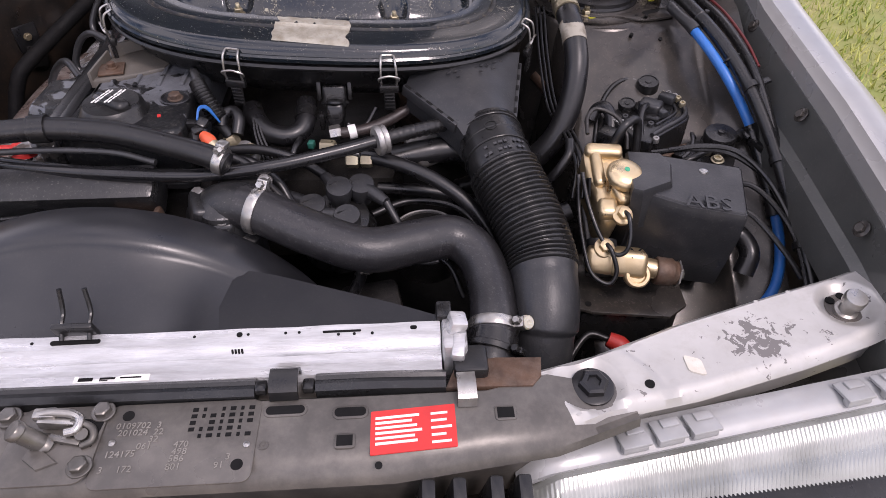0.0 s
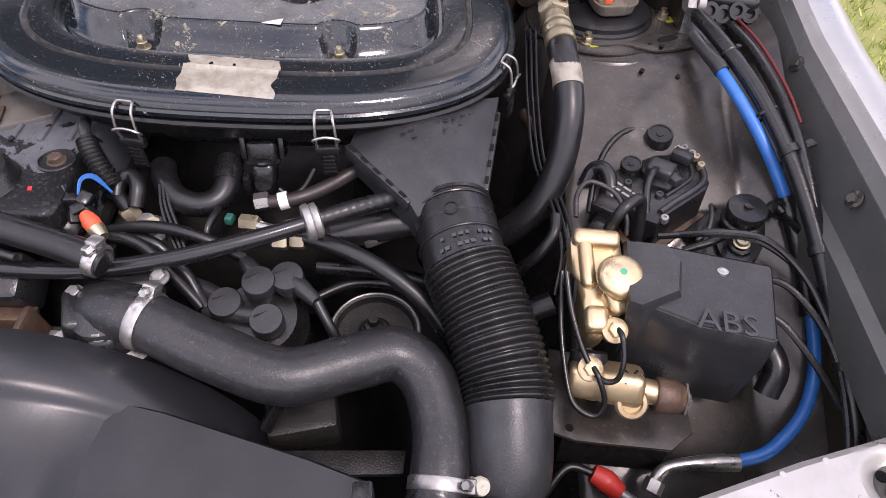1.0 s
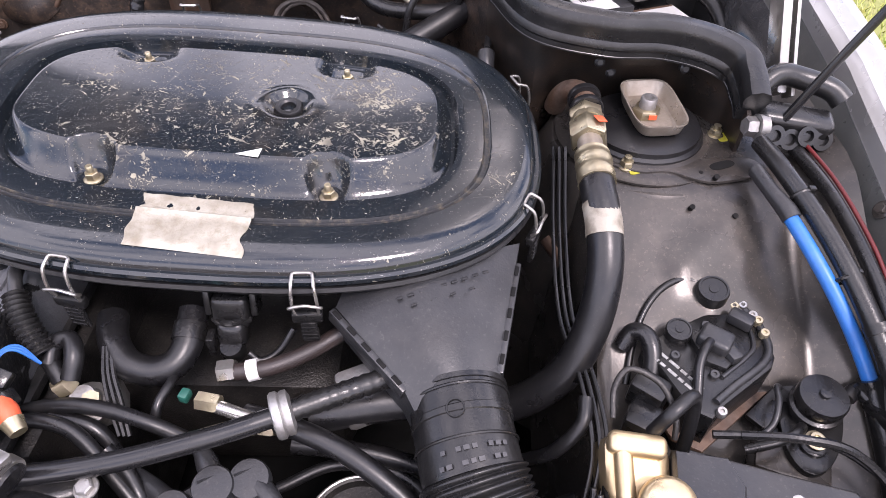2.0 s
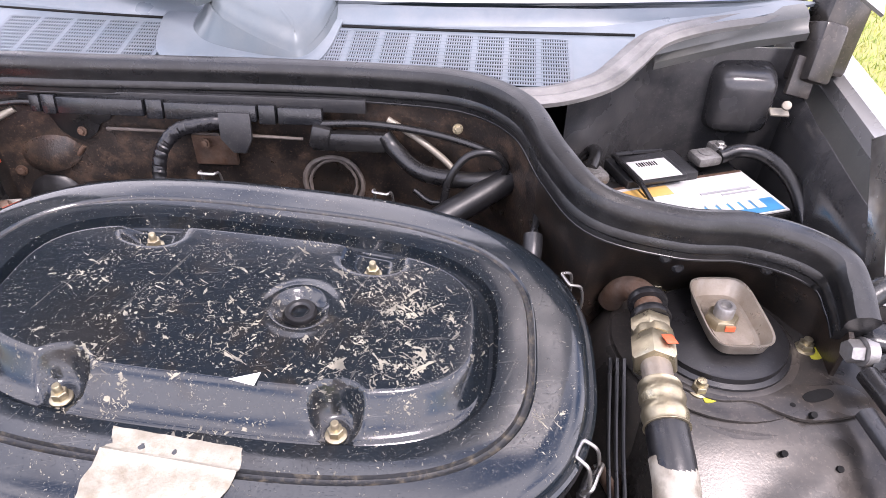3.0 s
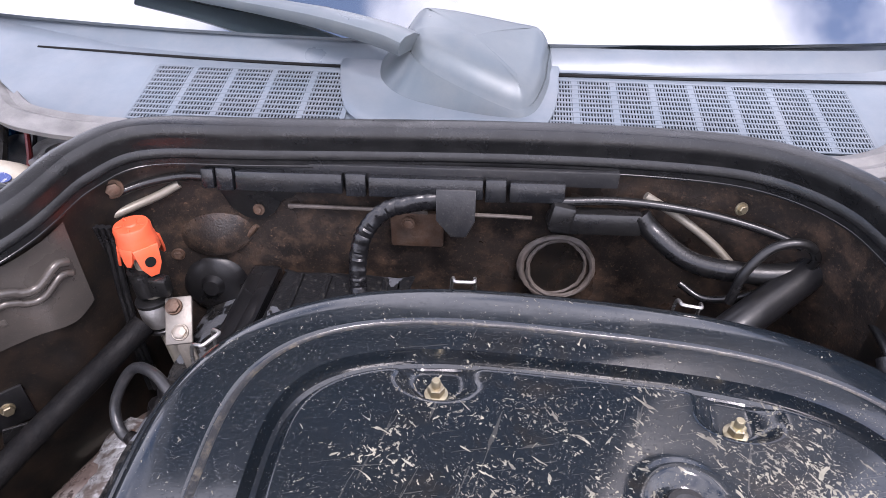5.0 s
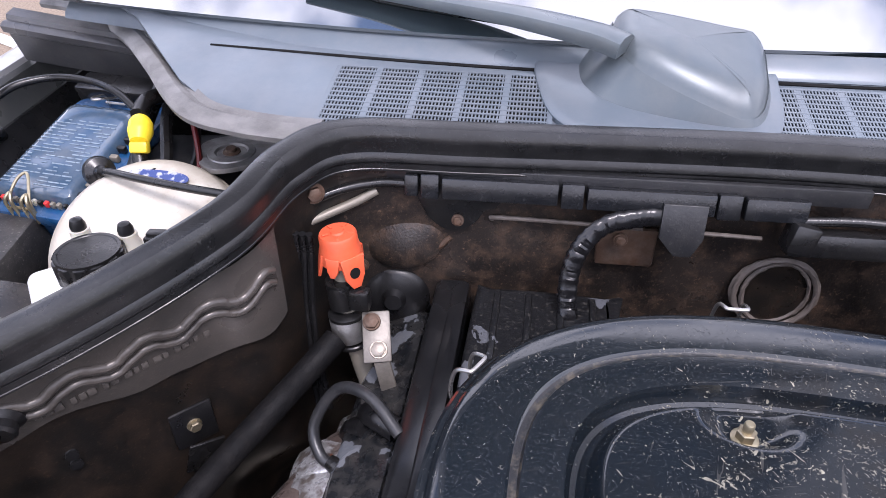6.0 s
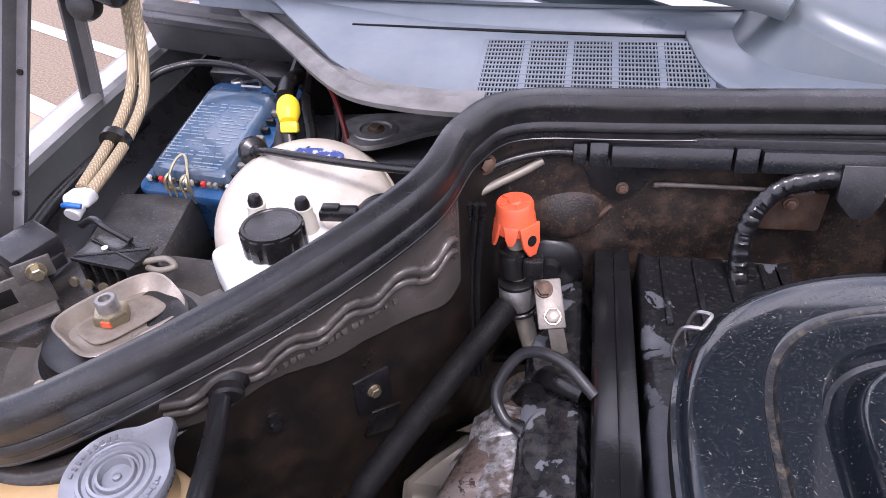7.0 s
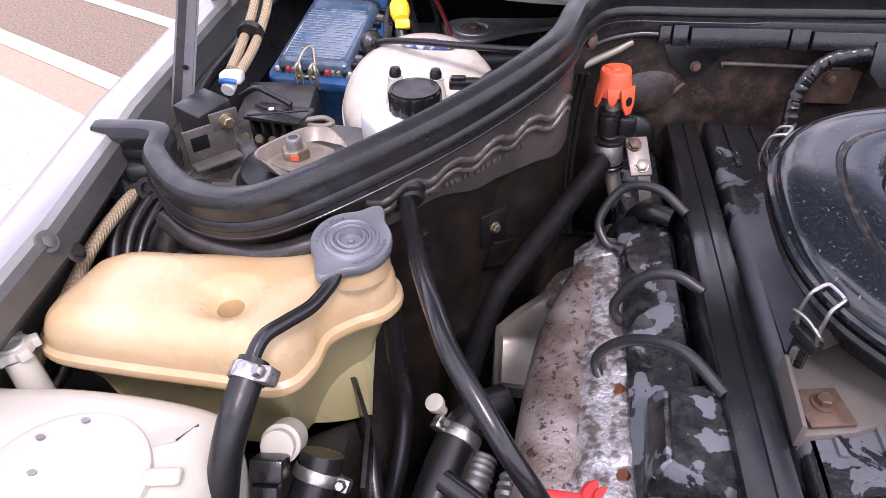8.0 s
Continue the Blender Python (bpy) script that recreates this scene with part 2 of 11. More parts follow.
def prism(bm, outline, z0, z1, m=None, bevel=0.0, seg=2, holes=()):
    """An outline of (x, y) pairs drawn out from z0 to z1."""
    t = bmesh.new()
    low = [t.verts.new((x, y, z0)) for x, y in outline]
    high = [t.verts.new((x, y, z1)) for x, y in outline]
    t.faces.new(low[::-1])
    top = t.faces.new(high)
    K = len(low)
    for k in range(K):
        t.faces.new((low[k], low[(k + 1) % K], high[(k + 1) % K], high[k]))
    bmesh.ops.recalc_face_normals(t, faces=t.faces)
    if bevel:
        bmesh.ops.bevel(t, geom=list(top.edges), offset=bevel, segments=seg, affect="EDGES", profile=0.5)
    return merge(bm, t, m)


def loft(bm, sections, closed=False, cap=True):
    """A skin over sections, lists of points of one length. closed: each section is a ring."""
    t = bmesh.new()
    rows = [[t.verts.new(p) for p in s] for s in sections]
    K = len(rows[0])
    for a, b in zip(rows, rows[1:]):
        for k in range(K if closed else K - 1):
            t.faces.new((a[k], a[(k + 1) % K], b[(k + 1) % K], b[k]))
    if closed and cap:
        t.faces.new(rows[0][::-1])
        t.faces.new(rows[-1])
    bmesh.ops.recalc_face_normals(t, faces=t.faces)
    return merge(bm, t)


def thick(bm, d):
    """Gives an open skin the thickness d, inwards along its normals."""
    bmesh.ops.solidify(bm, geom=list(bm.faces), thickness=d)
    return bm


def smooth(a, b, x):
    t = max(0.0, min(1.0, (x - a) / (b - a)))
    return t * t * (3 - 2 * t)


def closed_curve(pts, n=6):
    """A smooth closed outline through pts."""
    p = [Vector((x, y, 0)) for x, y in pts]
    K = len(p)
    out = []
    for i in range(K):
        a, b_, c, d = p[i - 1], p[i], p[(i + 1) % K], p[(i + 2) % K]
        for k in range(n):
            t = k / n
            q = 0.5 * (2 * b_ + (c - a) * t + (2 * a - 5 * b_ + 4 * c - d) * t * t + (3 * b_ - a - 3 * c + d) * t ** 3)
            out.append((q.x, q.y))
    return out


def oval(a, b, k=2.6, n=72):
    """A rounded oblong of half axes a and b."""
    out = []
    for i in range(n):
        th = 2 * math.pi * i / n
        c, s = math.cos(th), math.sin(th)
        out.append((a * math.copysign(abs(c) ** (2 / k), c), b * math.copysign(abs(s) ** (2 / k), s)))
    return out


def origin(ob):
    p = Vector((0, 0, 0))
    while ob:
        p += ob.location
        ob = ob.parent
    return p


def finish(bm, name, material, angle=38):
    me = bpy.data.meshes.new(name)
    bm.to_mesh(me)
    bm.free()
    me.polygons.foreach_set("use_smooth", [True] * len(me.polygons))
    me.set_sharp_from_angle(angle=radians(angle))
    me.materials.append(material)
    return me


def part(name, bm, material, parent, label=""):
    """One mesh of a thing, or of a part."""
    bmesh.ops.translate(bm, vec=-origin(parent), verts=bm.verts)
    ob = new(name, finish(bm, name, material))
    ob.parent = parent
    return tagged(ob, label)


def thing(name, base, label, category, group="", kind=""):
    """The Empty at the foot of a thing, which carries its parts."""
    ob = new(name)
    ob.location = base
    ob.empty_display_size = 0.02
    return tagged(ob, label, category, group, kind)


def single(name, bm, material, label, category, group="", kind=""):
    """A thing of one mesh."""
    lo = Vector([min(v.co[i] for v in bm.verts) for i in range(3)])
    hi = Vector([max(v.co[i] for v in bm.verts) for i in range(3)])
    base = Vector(((lo.x + hi.x) / 2, (lo.y + hi.y) / 2, lo.z))
    bmesh.ops.translate(bm, vec=-base, verts=bm.verts)
    ob = new(name, finish(bm, name, material))
    ob.location = base
    return tagged(ob, label, category, group, kind)


def bolt(parent, p, axis=(0, 0, 1), r=0.006, h=0.007, material=None, washer=1.6, name="bolt", label=""):
    """A hexagon head on its washer."""
    b = bmesh.new()
    if washer:
        lathe(b, p, axis, [(r * washer, 0), (r * washer, 0.0012), (r * washer * 0.95, 0.0018)], 20)
    q = Vector(p) + Vector(axis).normalized() * 0.001
    lathe(b, q, axis, [(r * 1.1, 0), (r * 1.1, h * 0.85), (r * 0.9, h), (0, h)], 6)
    return part(name, b, material or YZINC, parent, label)


def clamp(parent, p, axis, r, w=0.010, screw=(1, 0, 0), material=None):
    """A worm-drive hose clamp: a band with a screw housing."""
    b = bmesh.new()
    lathe(b, p, axis, [(r - 0.003, -w / 2), (r + 0.0012, -w / 2), (r + 0.0018, -w * 0.4), (r + 0.0018, w * 0.4), (r + 0.0012, w / 2), (r - 0.003, w / 2)], 32)
    band = part("hose_clamp", b, material or STEEL, parent)
    b = bmesh.new()
    ax, sc = Vector(axis).normalized(), Vector(screw)
    sc = (sc - ax * sc.dot(ax)).normalized()
    tg = ax.cross(sc)
    q = Vector(p) + sc * (r + 0.005)
    box(b, q, (0.011, w * 1.1, 0.013), turned(tg, ax), 0.002)
    lathe(b, q + tg * 0.006, tg, [(0.0045, 0), (0.0045, 0.006), (0.0035, 0.0075), (0, 0.0075)], 6)
    part("clamp_screw", b, material or STEEL, band)
    return band


def torus(bm, c, axis, R, r, seg=40, k=8):
    """A round ring of wire."""
    m = Matrix.Translation(Vector(c)) @ turned(Vector(axis).normalized())
    loft(bm, [[m @ V((R + r * math.cos(2 * math.pi * j / k)) * math.cos(2 * math.pi * i / seg), (R + r * math.cos(2 * math.pi * j / k)) * math.sin(2 * math.pi * i / seg), r * math.sin(2 * math.pi * j / k)) for i in range(seg)] for j in range(k + 1)], True, False)
    bmesh.ops.remove_doubles(bm, verts=bm.verts, dist=1e-6)


# ---- car body ----
body = thing("car", (0.048, 0.8, 0.0), "silver grey saloon car with its engine bay open", "car")

# slam panel across the front
b = bmesh.new()
secs = []
for x in (-0.62, -0.45, -0.3, -0.15, 0.0, 0.15, 0.28, 0.36, 0.415, 0.45, 0.49):
    yb = 0.324 if x < 0.38 else 0.338
    yf = 0.252 + max(0, x - 0.28) * 0.12 + max(0, x - 0.415) * 0.2
    low = 0.012 if x > 0.42 else 0.0
    secs.append([V(x, yb, 0.70), V(x, yb, 0.750 - low), V(x, yb - 0.006, 0.757 - low), V(x, yf + 0.02, 0.757 - low), V(x, yf + 0.008, 0.752 - low), V(x, yf, 0.743), V(x, yf - 0.003, 0.735), V(x, yf + 0.012, 0.733), V(x, yf + 0.014, 0.66)])
loft(b, secs)
thick(b, 0.003)
slam = part("slam_panel", b, PANEL, body, "grey front cross panel with stamped holes")
# wing support rising to each side
def wing_support(side):
    b = bmesh.new()
    secs = []
    keys = np.array(((0.406, 0.342, 0.274, 0.754), (0.463, 0.359, 0.296, 0.750), (0.552, 0.3945, 0.314, 0.746), (0.6615, 0.426, 0.341, 0.749), (0.729, 0.440, 0.3585, 0.757), (0.767, 0.448, 0.370, 0.765), (0.82, 0.458, 0.387, 0.775)))
    for k in range(101):
        x = 0.406 + 0.40 * k / 100
        yb, yf, z = (float(np.interp(x, keys[:, 0], keys[:, c])) for c in (1, 2, 3))
        X = x if side > 0 else 0.096 - x
        row = [V(X, yb + 0.002, z - 0.06), V(X, yb, z - 0.006)]
        for q in range(25):
            y = yb - 0.006 + (yf + 0.016 - yb) * q / 24
            h = 0.0
            for cx, cy, r, deep in ((0.4526, 0.323, 0.0295, 0.0065), (0.7237, 0.3998, 0.0275, 0.0065)):
                d_ = math.hypot(x - cx, y - cy) / r
                h += deep * smooth(1.08, 0.62, d_) - 0.0010 * math.exp(-((d_ - 1.12) / 0.10) ** 2)
            bend = abs(math.hypot(x - 0.4505, y - 0.306) - 0.0745)
            h += 0.0022 * math.exp(-(bend / 0.0065) ** 2) * smooth(0.46, 0.50, x)
            row.append(V(X, y, z - h))
        secs.append(row + [V(X, yf + 0.002, z - 0.004), V(X, yf - 0.002, z - 0.012), V(X, yf + 0.006, z - 0.016), V(X, yf + 0.008, z - 0.05)])
    loft(b, secs)
    thick(b, 0.003 * side)
    return part("wing_support", b, PAINT, body, "silver wing support with peeling paint")
support_r, support_l = wing_support(1), wing_support(-1)

# front wings, swept along the bay
def wing(side):
    def X(x):
        return x if side > 0 else (0.142 - x)
    b = bmesh.new()
    secs = []
    for y, a, c, z in ((0.33, 0.742, 0.758, 0.825), (0.45, 0.748, 0.772, 0.845), (0.6, 0.752, 0.784, 0.861), (0.83, 0.758, 0.797, 0.88), (0.95, 0.764, 0.815, 0.888), (1.02, 0.768, 0.826, 0.893), (1.25, 0.79, 0.84, 0.91), (1.6, 0.80, 0.85, 0.935)):
        # the left rail stands clear of the bay wall in front, with a gutter for hoses below it
        foot = [V(X(a), y, z - 0.13), V(X(a + 0.002), y, z - 0.085), V(X(a + 0.012), y, z - 0.078)]
        if side < 0 and y < 1.0:
            foot = [V(X(c + 0.020), y, z - 0.13), V(X(c + 0.014), y, z - 0.062), V(X(c - 0.006), y, z - 0.036)]
        secs.append(foot + [V(X(c - 0.012), y, z - 0.028), V(X(c - 0.010), y, z - 0.008), V(X(c - 0.004), y, z - 0.004),
                     V(X(c), y, z + 0.001), V(X(c + 0.02), y, z + 0.002), V(X(c + 0.04), y, z - 0.004), V(X(c + 0.055), y, z - 0.018), V(X(c + 0.066), y, z - 0.05), V(X(c + 0.078), y, z - 0.16), V(X(c + 0.082), y, z - 0.3), V(X(c + 0.06), y, z - 0.5)])
    # A thin black sheet added over the left rail's lower inner side.
    if side < 0:
        liner = bmesh.new()
        loft(liner, [[s[0] + V(0.006, 0, -0.04), s[1] + V(0.006, 0, 0), s[2] + V(0.005, 0, 0.004), s[2].lerp(s[3], 0.62) + V(0.005, 0, 0.003), s[2].lerp(s[3], 0.64) + V(0.001, 0, 0.002)] for s in secs[5:]])
        thick(liner, 0.002)
        part("wing_black_sheet", liner, PLASTIC, body, "black sheet over the lower side of the wing rail")
    inner = bmesh.new()
    cut_ = 4 if side > 0 else 6
    loft(inner, [s[:cut_] for s in secs])
    thick(inner, 0.002 * side)
    part("inner_wing_rail", inner, RAIL, body, "dark grey inner wing rail with a flange")
    loft(b, [s[cut_ - 1:] for s in secs])
    thick(b, 0.002 * side)
    return part("front_wing", b, PAINT, body, "bright silver painted front wing")
wing_r, wing_l = wing(1), wing(-1)

# inner wings: the sloping sides of the bay
def bay_side(side):
    b = bmesh.new()
    secs = []
    ys, hs = zip(*((0.345, 0.53), (0.42, 0.545), (0.5, 0.58), (0.58, 0.635), (0.66, 0.698), (0.74, 0.755), (0.81, 0.79), (0.87, 0.822), (0.9, 0.828), (1.0, 0.828), (1.1, 0.828)))
    for q in range(61):
        y = 0.345 + 0.755 * q / 60
        h = float(np.interp(y, ys, hs))
        if side < 0:
            h = float(np.interp(y, (0.345, 0.84, 0.87, 0.92, 0.97), (min(h, 0.62), 0.62, 0.70, 0.765, 0.825)))
        row = []
        for k in range(46):
            u = k / 45
            x = 0.772 - u * 0.285
            z = h + 0.012 * math.sin(u * 3.0) + 0.035 * max(0, 1 - u * 5) - 0.6 * max(0, u - 0.86) ** 1.3 * 4
            if side > 0:
                # two pressed creases running up to the tower
                for (ax, ay), (bx, by), lift in (((0.604, 0.80), (0.681, 0.86), 0.006), ((0.632, 0.78), (0.711, 0.851), 0.004)):
                    f = min(1.0, max(0.0, ((x - ax) * (bx - ax) + (y - ay) * (by - ay)) / ((bx - ax) ** 2 + (by - ay) ** 2)))
                    d = math.hypot(x - ax - f * (bx - ax), y - ay - f * (by - ay))
                    z += lift * math.exp(-(d / 0.011) ** 2)
            row.append(V(x if side > 0 else 0.096 - x, y, z))
        secs.append(row)
    loft(b, secs)
    thick(b, 0.004 * side)
    return part("inner_wing", b, BAY, body, "dusty dark grey inner wing panel")
bay_side(1), bay_side(-1)

# strut towers
# Lighter than the bay paint to offset the seal's shade on the left tower.
TOWERL = surf("lightened dusty tower paint", (0.085, 0.08, 0.073), (0.055, 0.051, 0.047), 0.4, 0.15, 12, bump=0.12, dust=0.5, dust_col=(0.2, 0.18, 0.155), speck=0.5)
def tower(c, top):
    b = bmesh.new()
    slim = 1.0 if c[0] > 0 else 0.0
    lathe(b, (c[0], c[1], 0), (0, 0, 1), [(0.08 + 0.11 * slim, 0.5), (0.08 + 0.085 * slim, 0.62), (0.08 + 0.065 * slim, 0.72), (0.082 + 0.043 * slim, 0.79), (0.094 + 0.018 * slim, top - 0.02), (0.106, top - 0.006), (0.1, top), (0.06, top + 0.002), (0.0, top + 0.002)], 48)
    return part("strut_tower", b, BAY, body, "dusty grey domed strut tower")
tower_r, tower_l = tower((0.6, 0.965), 0.832), tower((-0.495, 0.975), 0.832)
b = bmesh.new()
prism(b, closed_curve([(-0.605, 0.985), (-0.565, 0.925), (-0.515, 0.898), (-0.455, 0.912), (-0.405, 0.975), (-0.41, 1.05), (-0.46, 1.07), (-0.56, 1.06)], 4), 0.828, 0.8350, None, 0.002)
part("tower_top", b, TOWERL, body, "pressed dusty strut tower top, lightened against shade")

# bulkhead wall under the bonnet seal
SEAL_PATH = [(-0.69, 0.972, 0.882), (-0.618, 0.960, 0.889), (-0.600, 0.922, 0.886), (-0.548, 0.876, 0.885), (-0.487, 0.858, 0.893), (-0.43, 0.882, 0.906), (-0.33, 0.965, 0.93), (-0.252, 1.055, 0.955),
             (-0.229, 1.13, 0.967), (-0.19, 1.178, 0.970), (-0.08, 1.194, 0.967), (0.13, 1.212, 0.965), (0.28, 1.209, 0.966), (0.362, 1.184, 0.970), (0.415, 1.13, 0.97), (0.443, 1.057, 0.96), (0.478, 1.003, 0.949),
             (0.545, 0.99, 0.94), (0.60, 0.997, 0.935), (0.648, 0.994, 0.926), (0.678, 0.98, 0.916), (0.684, 0.955, 0.905), (0.683, 0.93, 0.895)]
line = spline(SEAL_PATH[3:], 6)
b = bmesh.new()
def recess(p):
    if p.x > 0.46:
        return V(0, 1.9, 0) * min(1.0, max(0.0, (p.x - 0.475) / 0.04)) * min(1.0, max(0.0, (0.672 - p.x) / 0.03))
    return V(-0.72, 0.69, 0) * (1 if p.x < -0.27 else max(0.0, (-0.235 - p.x) / 0.035)) * (1 if p.x > -0.46 else max(0.0, (p.x + 0.53) / 0.07)) if p.x < -0.235 else V(0, 0, 0)
loft(b, [[p + V(0, 0, -0.012), p + V(0, 0, -0.034) + recess(p) * 0.008, p + V(0, 0, -0.10) + recess(p) * 0.022, p + V(0, 0, -0.17) + recess(p) * 0.027, p + V(0, 0, -0.25) + recess(p) * 0.024, V(p.x, p.y + 0.22 * float(np.interp(p.x, (-0.335, -0.29, -0.02, 0.04), (0, 1, 1, 0))), 0.42) + recess(p) * 0.02] for p in line])
thick(b, 0.004)
bulk = part("bulkhead", b, WALL, body, "dark dirty bulkhead wall of the engine bay")
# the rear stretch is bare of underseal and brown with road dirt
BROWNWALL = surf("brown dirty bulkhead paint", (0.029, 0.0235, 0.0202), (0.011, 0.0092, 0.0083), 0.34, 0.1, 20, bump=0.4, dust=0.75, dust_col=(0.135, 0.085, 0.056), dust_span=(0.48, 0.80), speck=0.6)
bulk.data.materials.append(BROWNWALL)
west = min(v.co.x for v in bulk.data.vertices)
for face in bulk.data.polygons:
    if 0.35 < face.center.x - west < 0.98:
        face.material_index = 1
# floor pan, front wall behind the grille, rear recess; coloured near black as deep shade
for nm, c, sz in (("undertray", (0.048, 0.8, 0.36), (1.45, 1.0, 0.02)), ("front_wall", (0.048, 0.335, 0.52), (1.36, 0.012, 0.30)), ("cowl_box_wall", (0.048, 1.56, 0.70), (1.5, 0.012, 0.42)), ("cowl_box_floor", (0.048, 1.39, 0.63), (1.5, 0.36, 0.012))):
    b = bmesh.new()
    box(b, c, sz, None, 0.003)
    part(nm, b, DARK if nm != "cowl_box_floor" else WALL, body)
for x in (-0.62, 0.716):
    for y in (0.8, 3.4):
        b = bmesh.new()
        lathe(b, (x, y, 0.305), (1, 0, 0), [(0.17, -0.09), (0.29, -0.09), (0.305, -0.07), (0.305, 0.07), (0.29, 0.09), (0.17, 0.09)], 40)
        wheel = part("wheel", b, RUBBER, body, "black tyre")
# seal: a hollow bulb on a ribbed flange
seal = thing("bonnet_seal", (0.05, 1.05, 0.86), "black hollow rubber bonnet seal along the bulkhead", "seal")
b = bmesh.new()
SP = [(0.011, -0.010), (0.011, -0.004), (0.0125, 0.001), (0.0125, 0.007), (0.009, 0.0135), (0.0, 0.0165), (-0.009, 0.0135), (-0.0125, 0.007), (-0.0125, 0.001), (-0.011, -0.004), (-0.011, -0.010)]
sweep(b, SEAL_PATH, 1.0, prof=SP, up=(0, 0, 1), n=8)
part("seal_bulb", b, SEAL, seal)
b = bmesh.new()
SF = [(0.0115, -0.009), (0.0135, -0.013), (0.0135, -0.0165), (0.0115, -0.019), (0.0115, -0.024), (0.0120, -0.0245), (0.0120, -0.026), (-0.0120, -0.026), (-0.0120, -0.0245), (-0.0115, -0.024), (-0.0115, -0.019), (-0.0135, -0.0165), (-0.0135, -0.013), (-0.0115, -0.009)]
sweep(b, SEAL_PATH, 1.0, prof=SF, up=(0, 0, 1), n=8)
part("seal_flange", b, SEAL, seal)

# cowl with grille, and windscreen
b = bmesh.new()
CL = [(-0.30, 1.212), (-0.395, 1.285), (-0.50, 1.40), (-0.66, 1.52)]
CR = [(0.42, 1.205), (0.50, 1.235), (0.575, 1.335), (0.80, 1.44)]
def cowl_z(y):
    return 0.953 + (y - 1.21) * 0.22
secs = []
for (x0, y0), (x1, y1) in zip(CL, CR):
    secs.append([V(x0 + (x1 - x0) * k / 12, y0 + (y1 - y0) * k / 12, cowl_z(y0 + (y1 - y0) * k / 12)) for k in range(13)])
loft(b, secs)
thick(b, 0.004)
cowl = part("cowl_panel", b, GREYCOWL, body, "blue grey plastic cowl panel below the windscreen")
b = bmesh.new()
secs = []
for k in range(9):
    v = k / 8
    y, z = 1.352 + 0.62 * v, 1.005 + 0.40 * v
    secs.append([V(0.05 + 0.74 * (1 - 0.2 * v) * u, y + 0.10 * u * u, z) for u in [j / 8 - 1 for j in range(17)]])
loft(b, secs)
thick(b, 0.005)
GLASS = bpy.data.materials.new("windscreen glass")
GLASS.use_nodes = True
gb = GLASS.node_tree.nodes["Principled BSDF"]
gb.inputs["Base Color"].default_value, gb.inputs["Roughness"].default_value = (0.02, 0.03, 0.035, 1), 0.03
gb.inputs["Coat Weight"].default_value, gb.inputs["Coat IOR"].default_value, gb.inputs["IOR"].default_value = 1.0, 2.9, 2.0
part("windscreen", b, GLASS, body, "sloping windscreen that mirrors the clouds")

# ---- ground ----
b = bmesh.new()
bmesh.ops.create_grid(b, x_segments=40, y_segments=40, size=400)
single("ground", b, ASPHALT, "brown gravelly ground around the car", "ground", kind="structure")

# ---- air filter ----
FC = V(0.197, 0.886, 0.0)
def lid_z(x, y):
    return 0.903 - 0.062 * (x - 0.19) + 0.105 * (y - 0.885)
def ring_at(a, bb, h, k=2.6, n=88):
    out = []
    for x, y in oval(a - 0.0125, bb - 0.001, k, n):
        out.append(V(FC.x + x, FC.y + y, lid_z(FC.x + x, FC.y + y) + h))
    return out
air = thing("air_filter_housing", (0.19, 0.883, 0.78), "black oval air filter housing on the engine", "air filter")
b = bmesh.new()
loft(b, [ring_at(0.16, 0.08, -0.10), ring_at(0.24, 0.13, -0.085), ring_at(0.268, 0.155, -0.055), ring_at(0.275, 0.162, -0.030), ring_at(0.283, 0.170, -0.026), ring_at(0.283, 0.170, -0.020)], True)
filter_base = part("filter_base", b, PLASTIC, air)
LID_BOLTS = [(0.096, 0.803), (0.289, 0.800), (0.098, 0.957), (0.289, 0.953)]
VENT = (0.244, 0.889)


def lid_profile():
    """Half axes, squareness, height and distance inside the groove of the rings of the lid, from the rim inwards."""
    rim = [(0.0035, -0.0195), (0.0005, -0.018), (0.0, -0.0135), (0.0025, -0.0115), (0.005, -0.0118), (0.006, -0.009), (0.0075, -0.006), (0.0125, -0.0025), (0.0195, -0.0008), (0.03, 0.0), (0.0465, 0.0004), (0.048, -0.0016), (0.0505, -0.0024), (0.0525, -0.002), (0.054, 0.0008),
           (0.061, 0.0012), (0.070, 0.001), (0.0765, 0.0004), (0.0780, -0.0065), (0.0798, -0.0105), (0.083, -0.0112), (0.085, -0.0095)]
    keys = [(0.277 - d, 0.1755 - d * 0.94, 2.6 + 0.8 * d / 0.085, h, -1.0) for d, h in rim]
    a0, b0 = keys[-1][:2]
    for k in range(1, 27):
        e = 0.0012 * k
        keys.append((a0 - e, b0 - e, 3.4, 0.0, e))
    a1, b1 = keys[-1][:2]
    for k in range(1, 37):
        f = 1 - k / 37.0
        keys.append((a1 * f, b1 * f, 3.4 - 1.2 * (1 - f), 0.0, 0.04))
    return keys


def soft_min(a, c, k=0.0013):
    m = min(a, c)
    return m if abs(a - c) > 0.02 else m - k * math.log(math.exp((m - a) / k) + math.exp((m - c) / k))


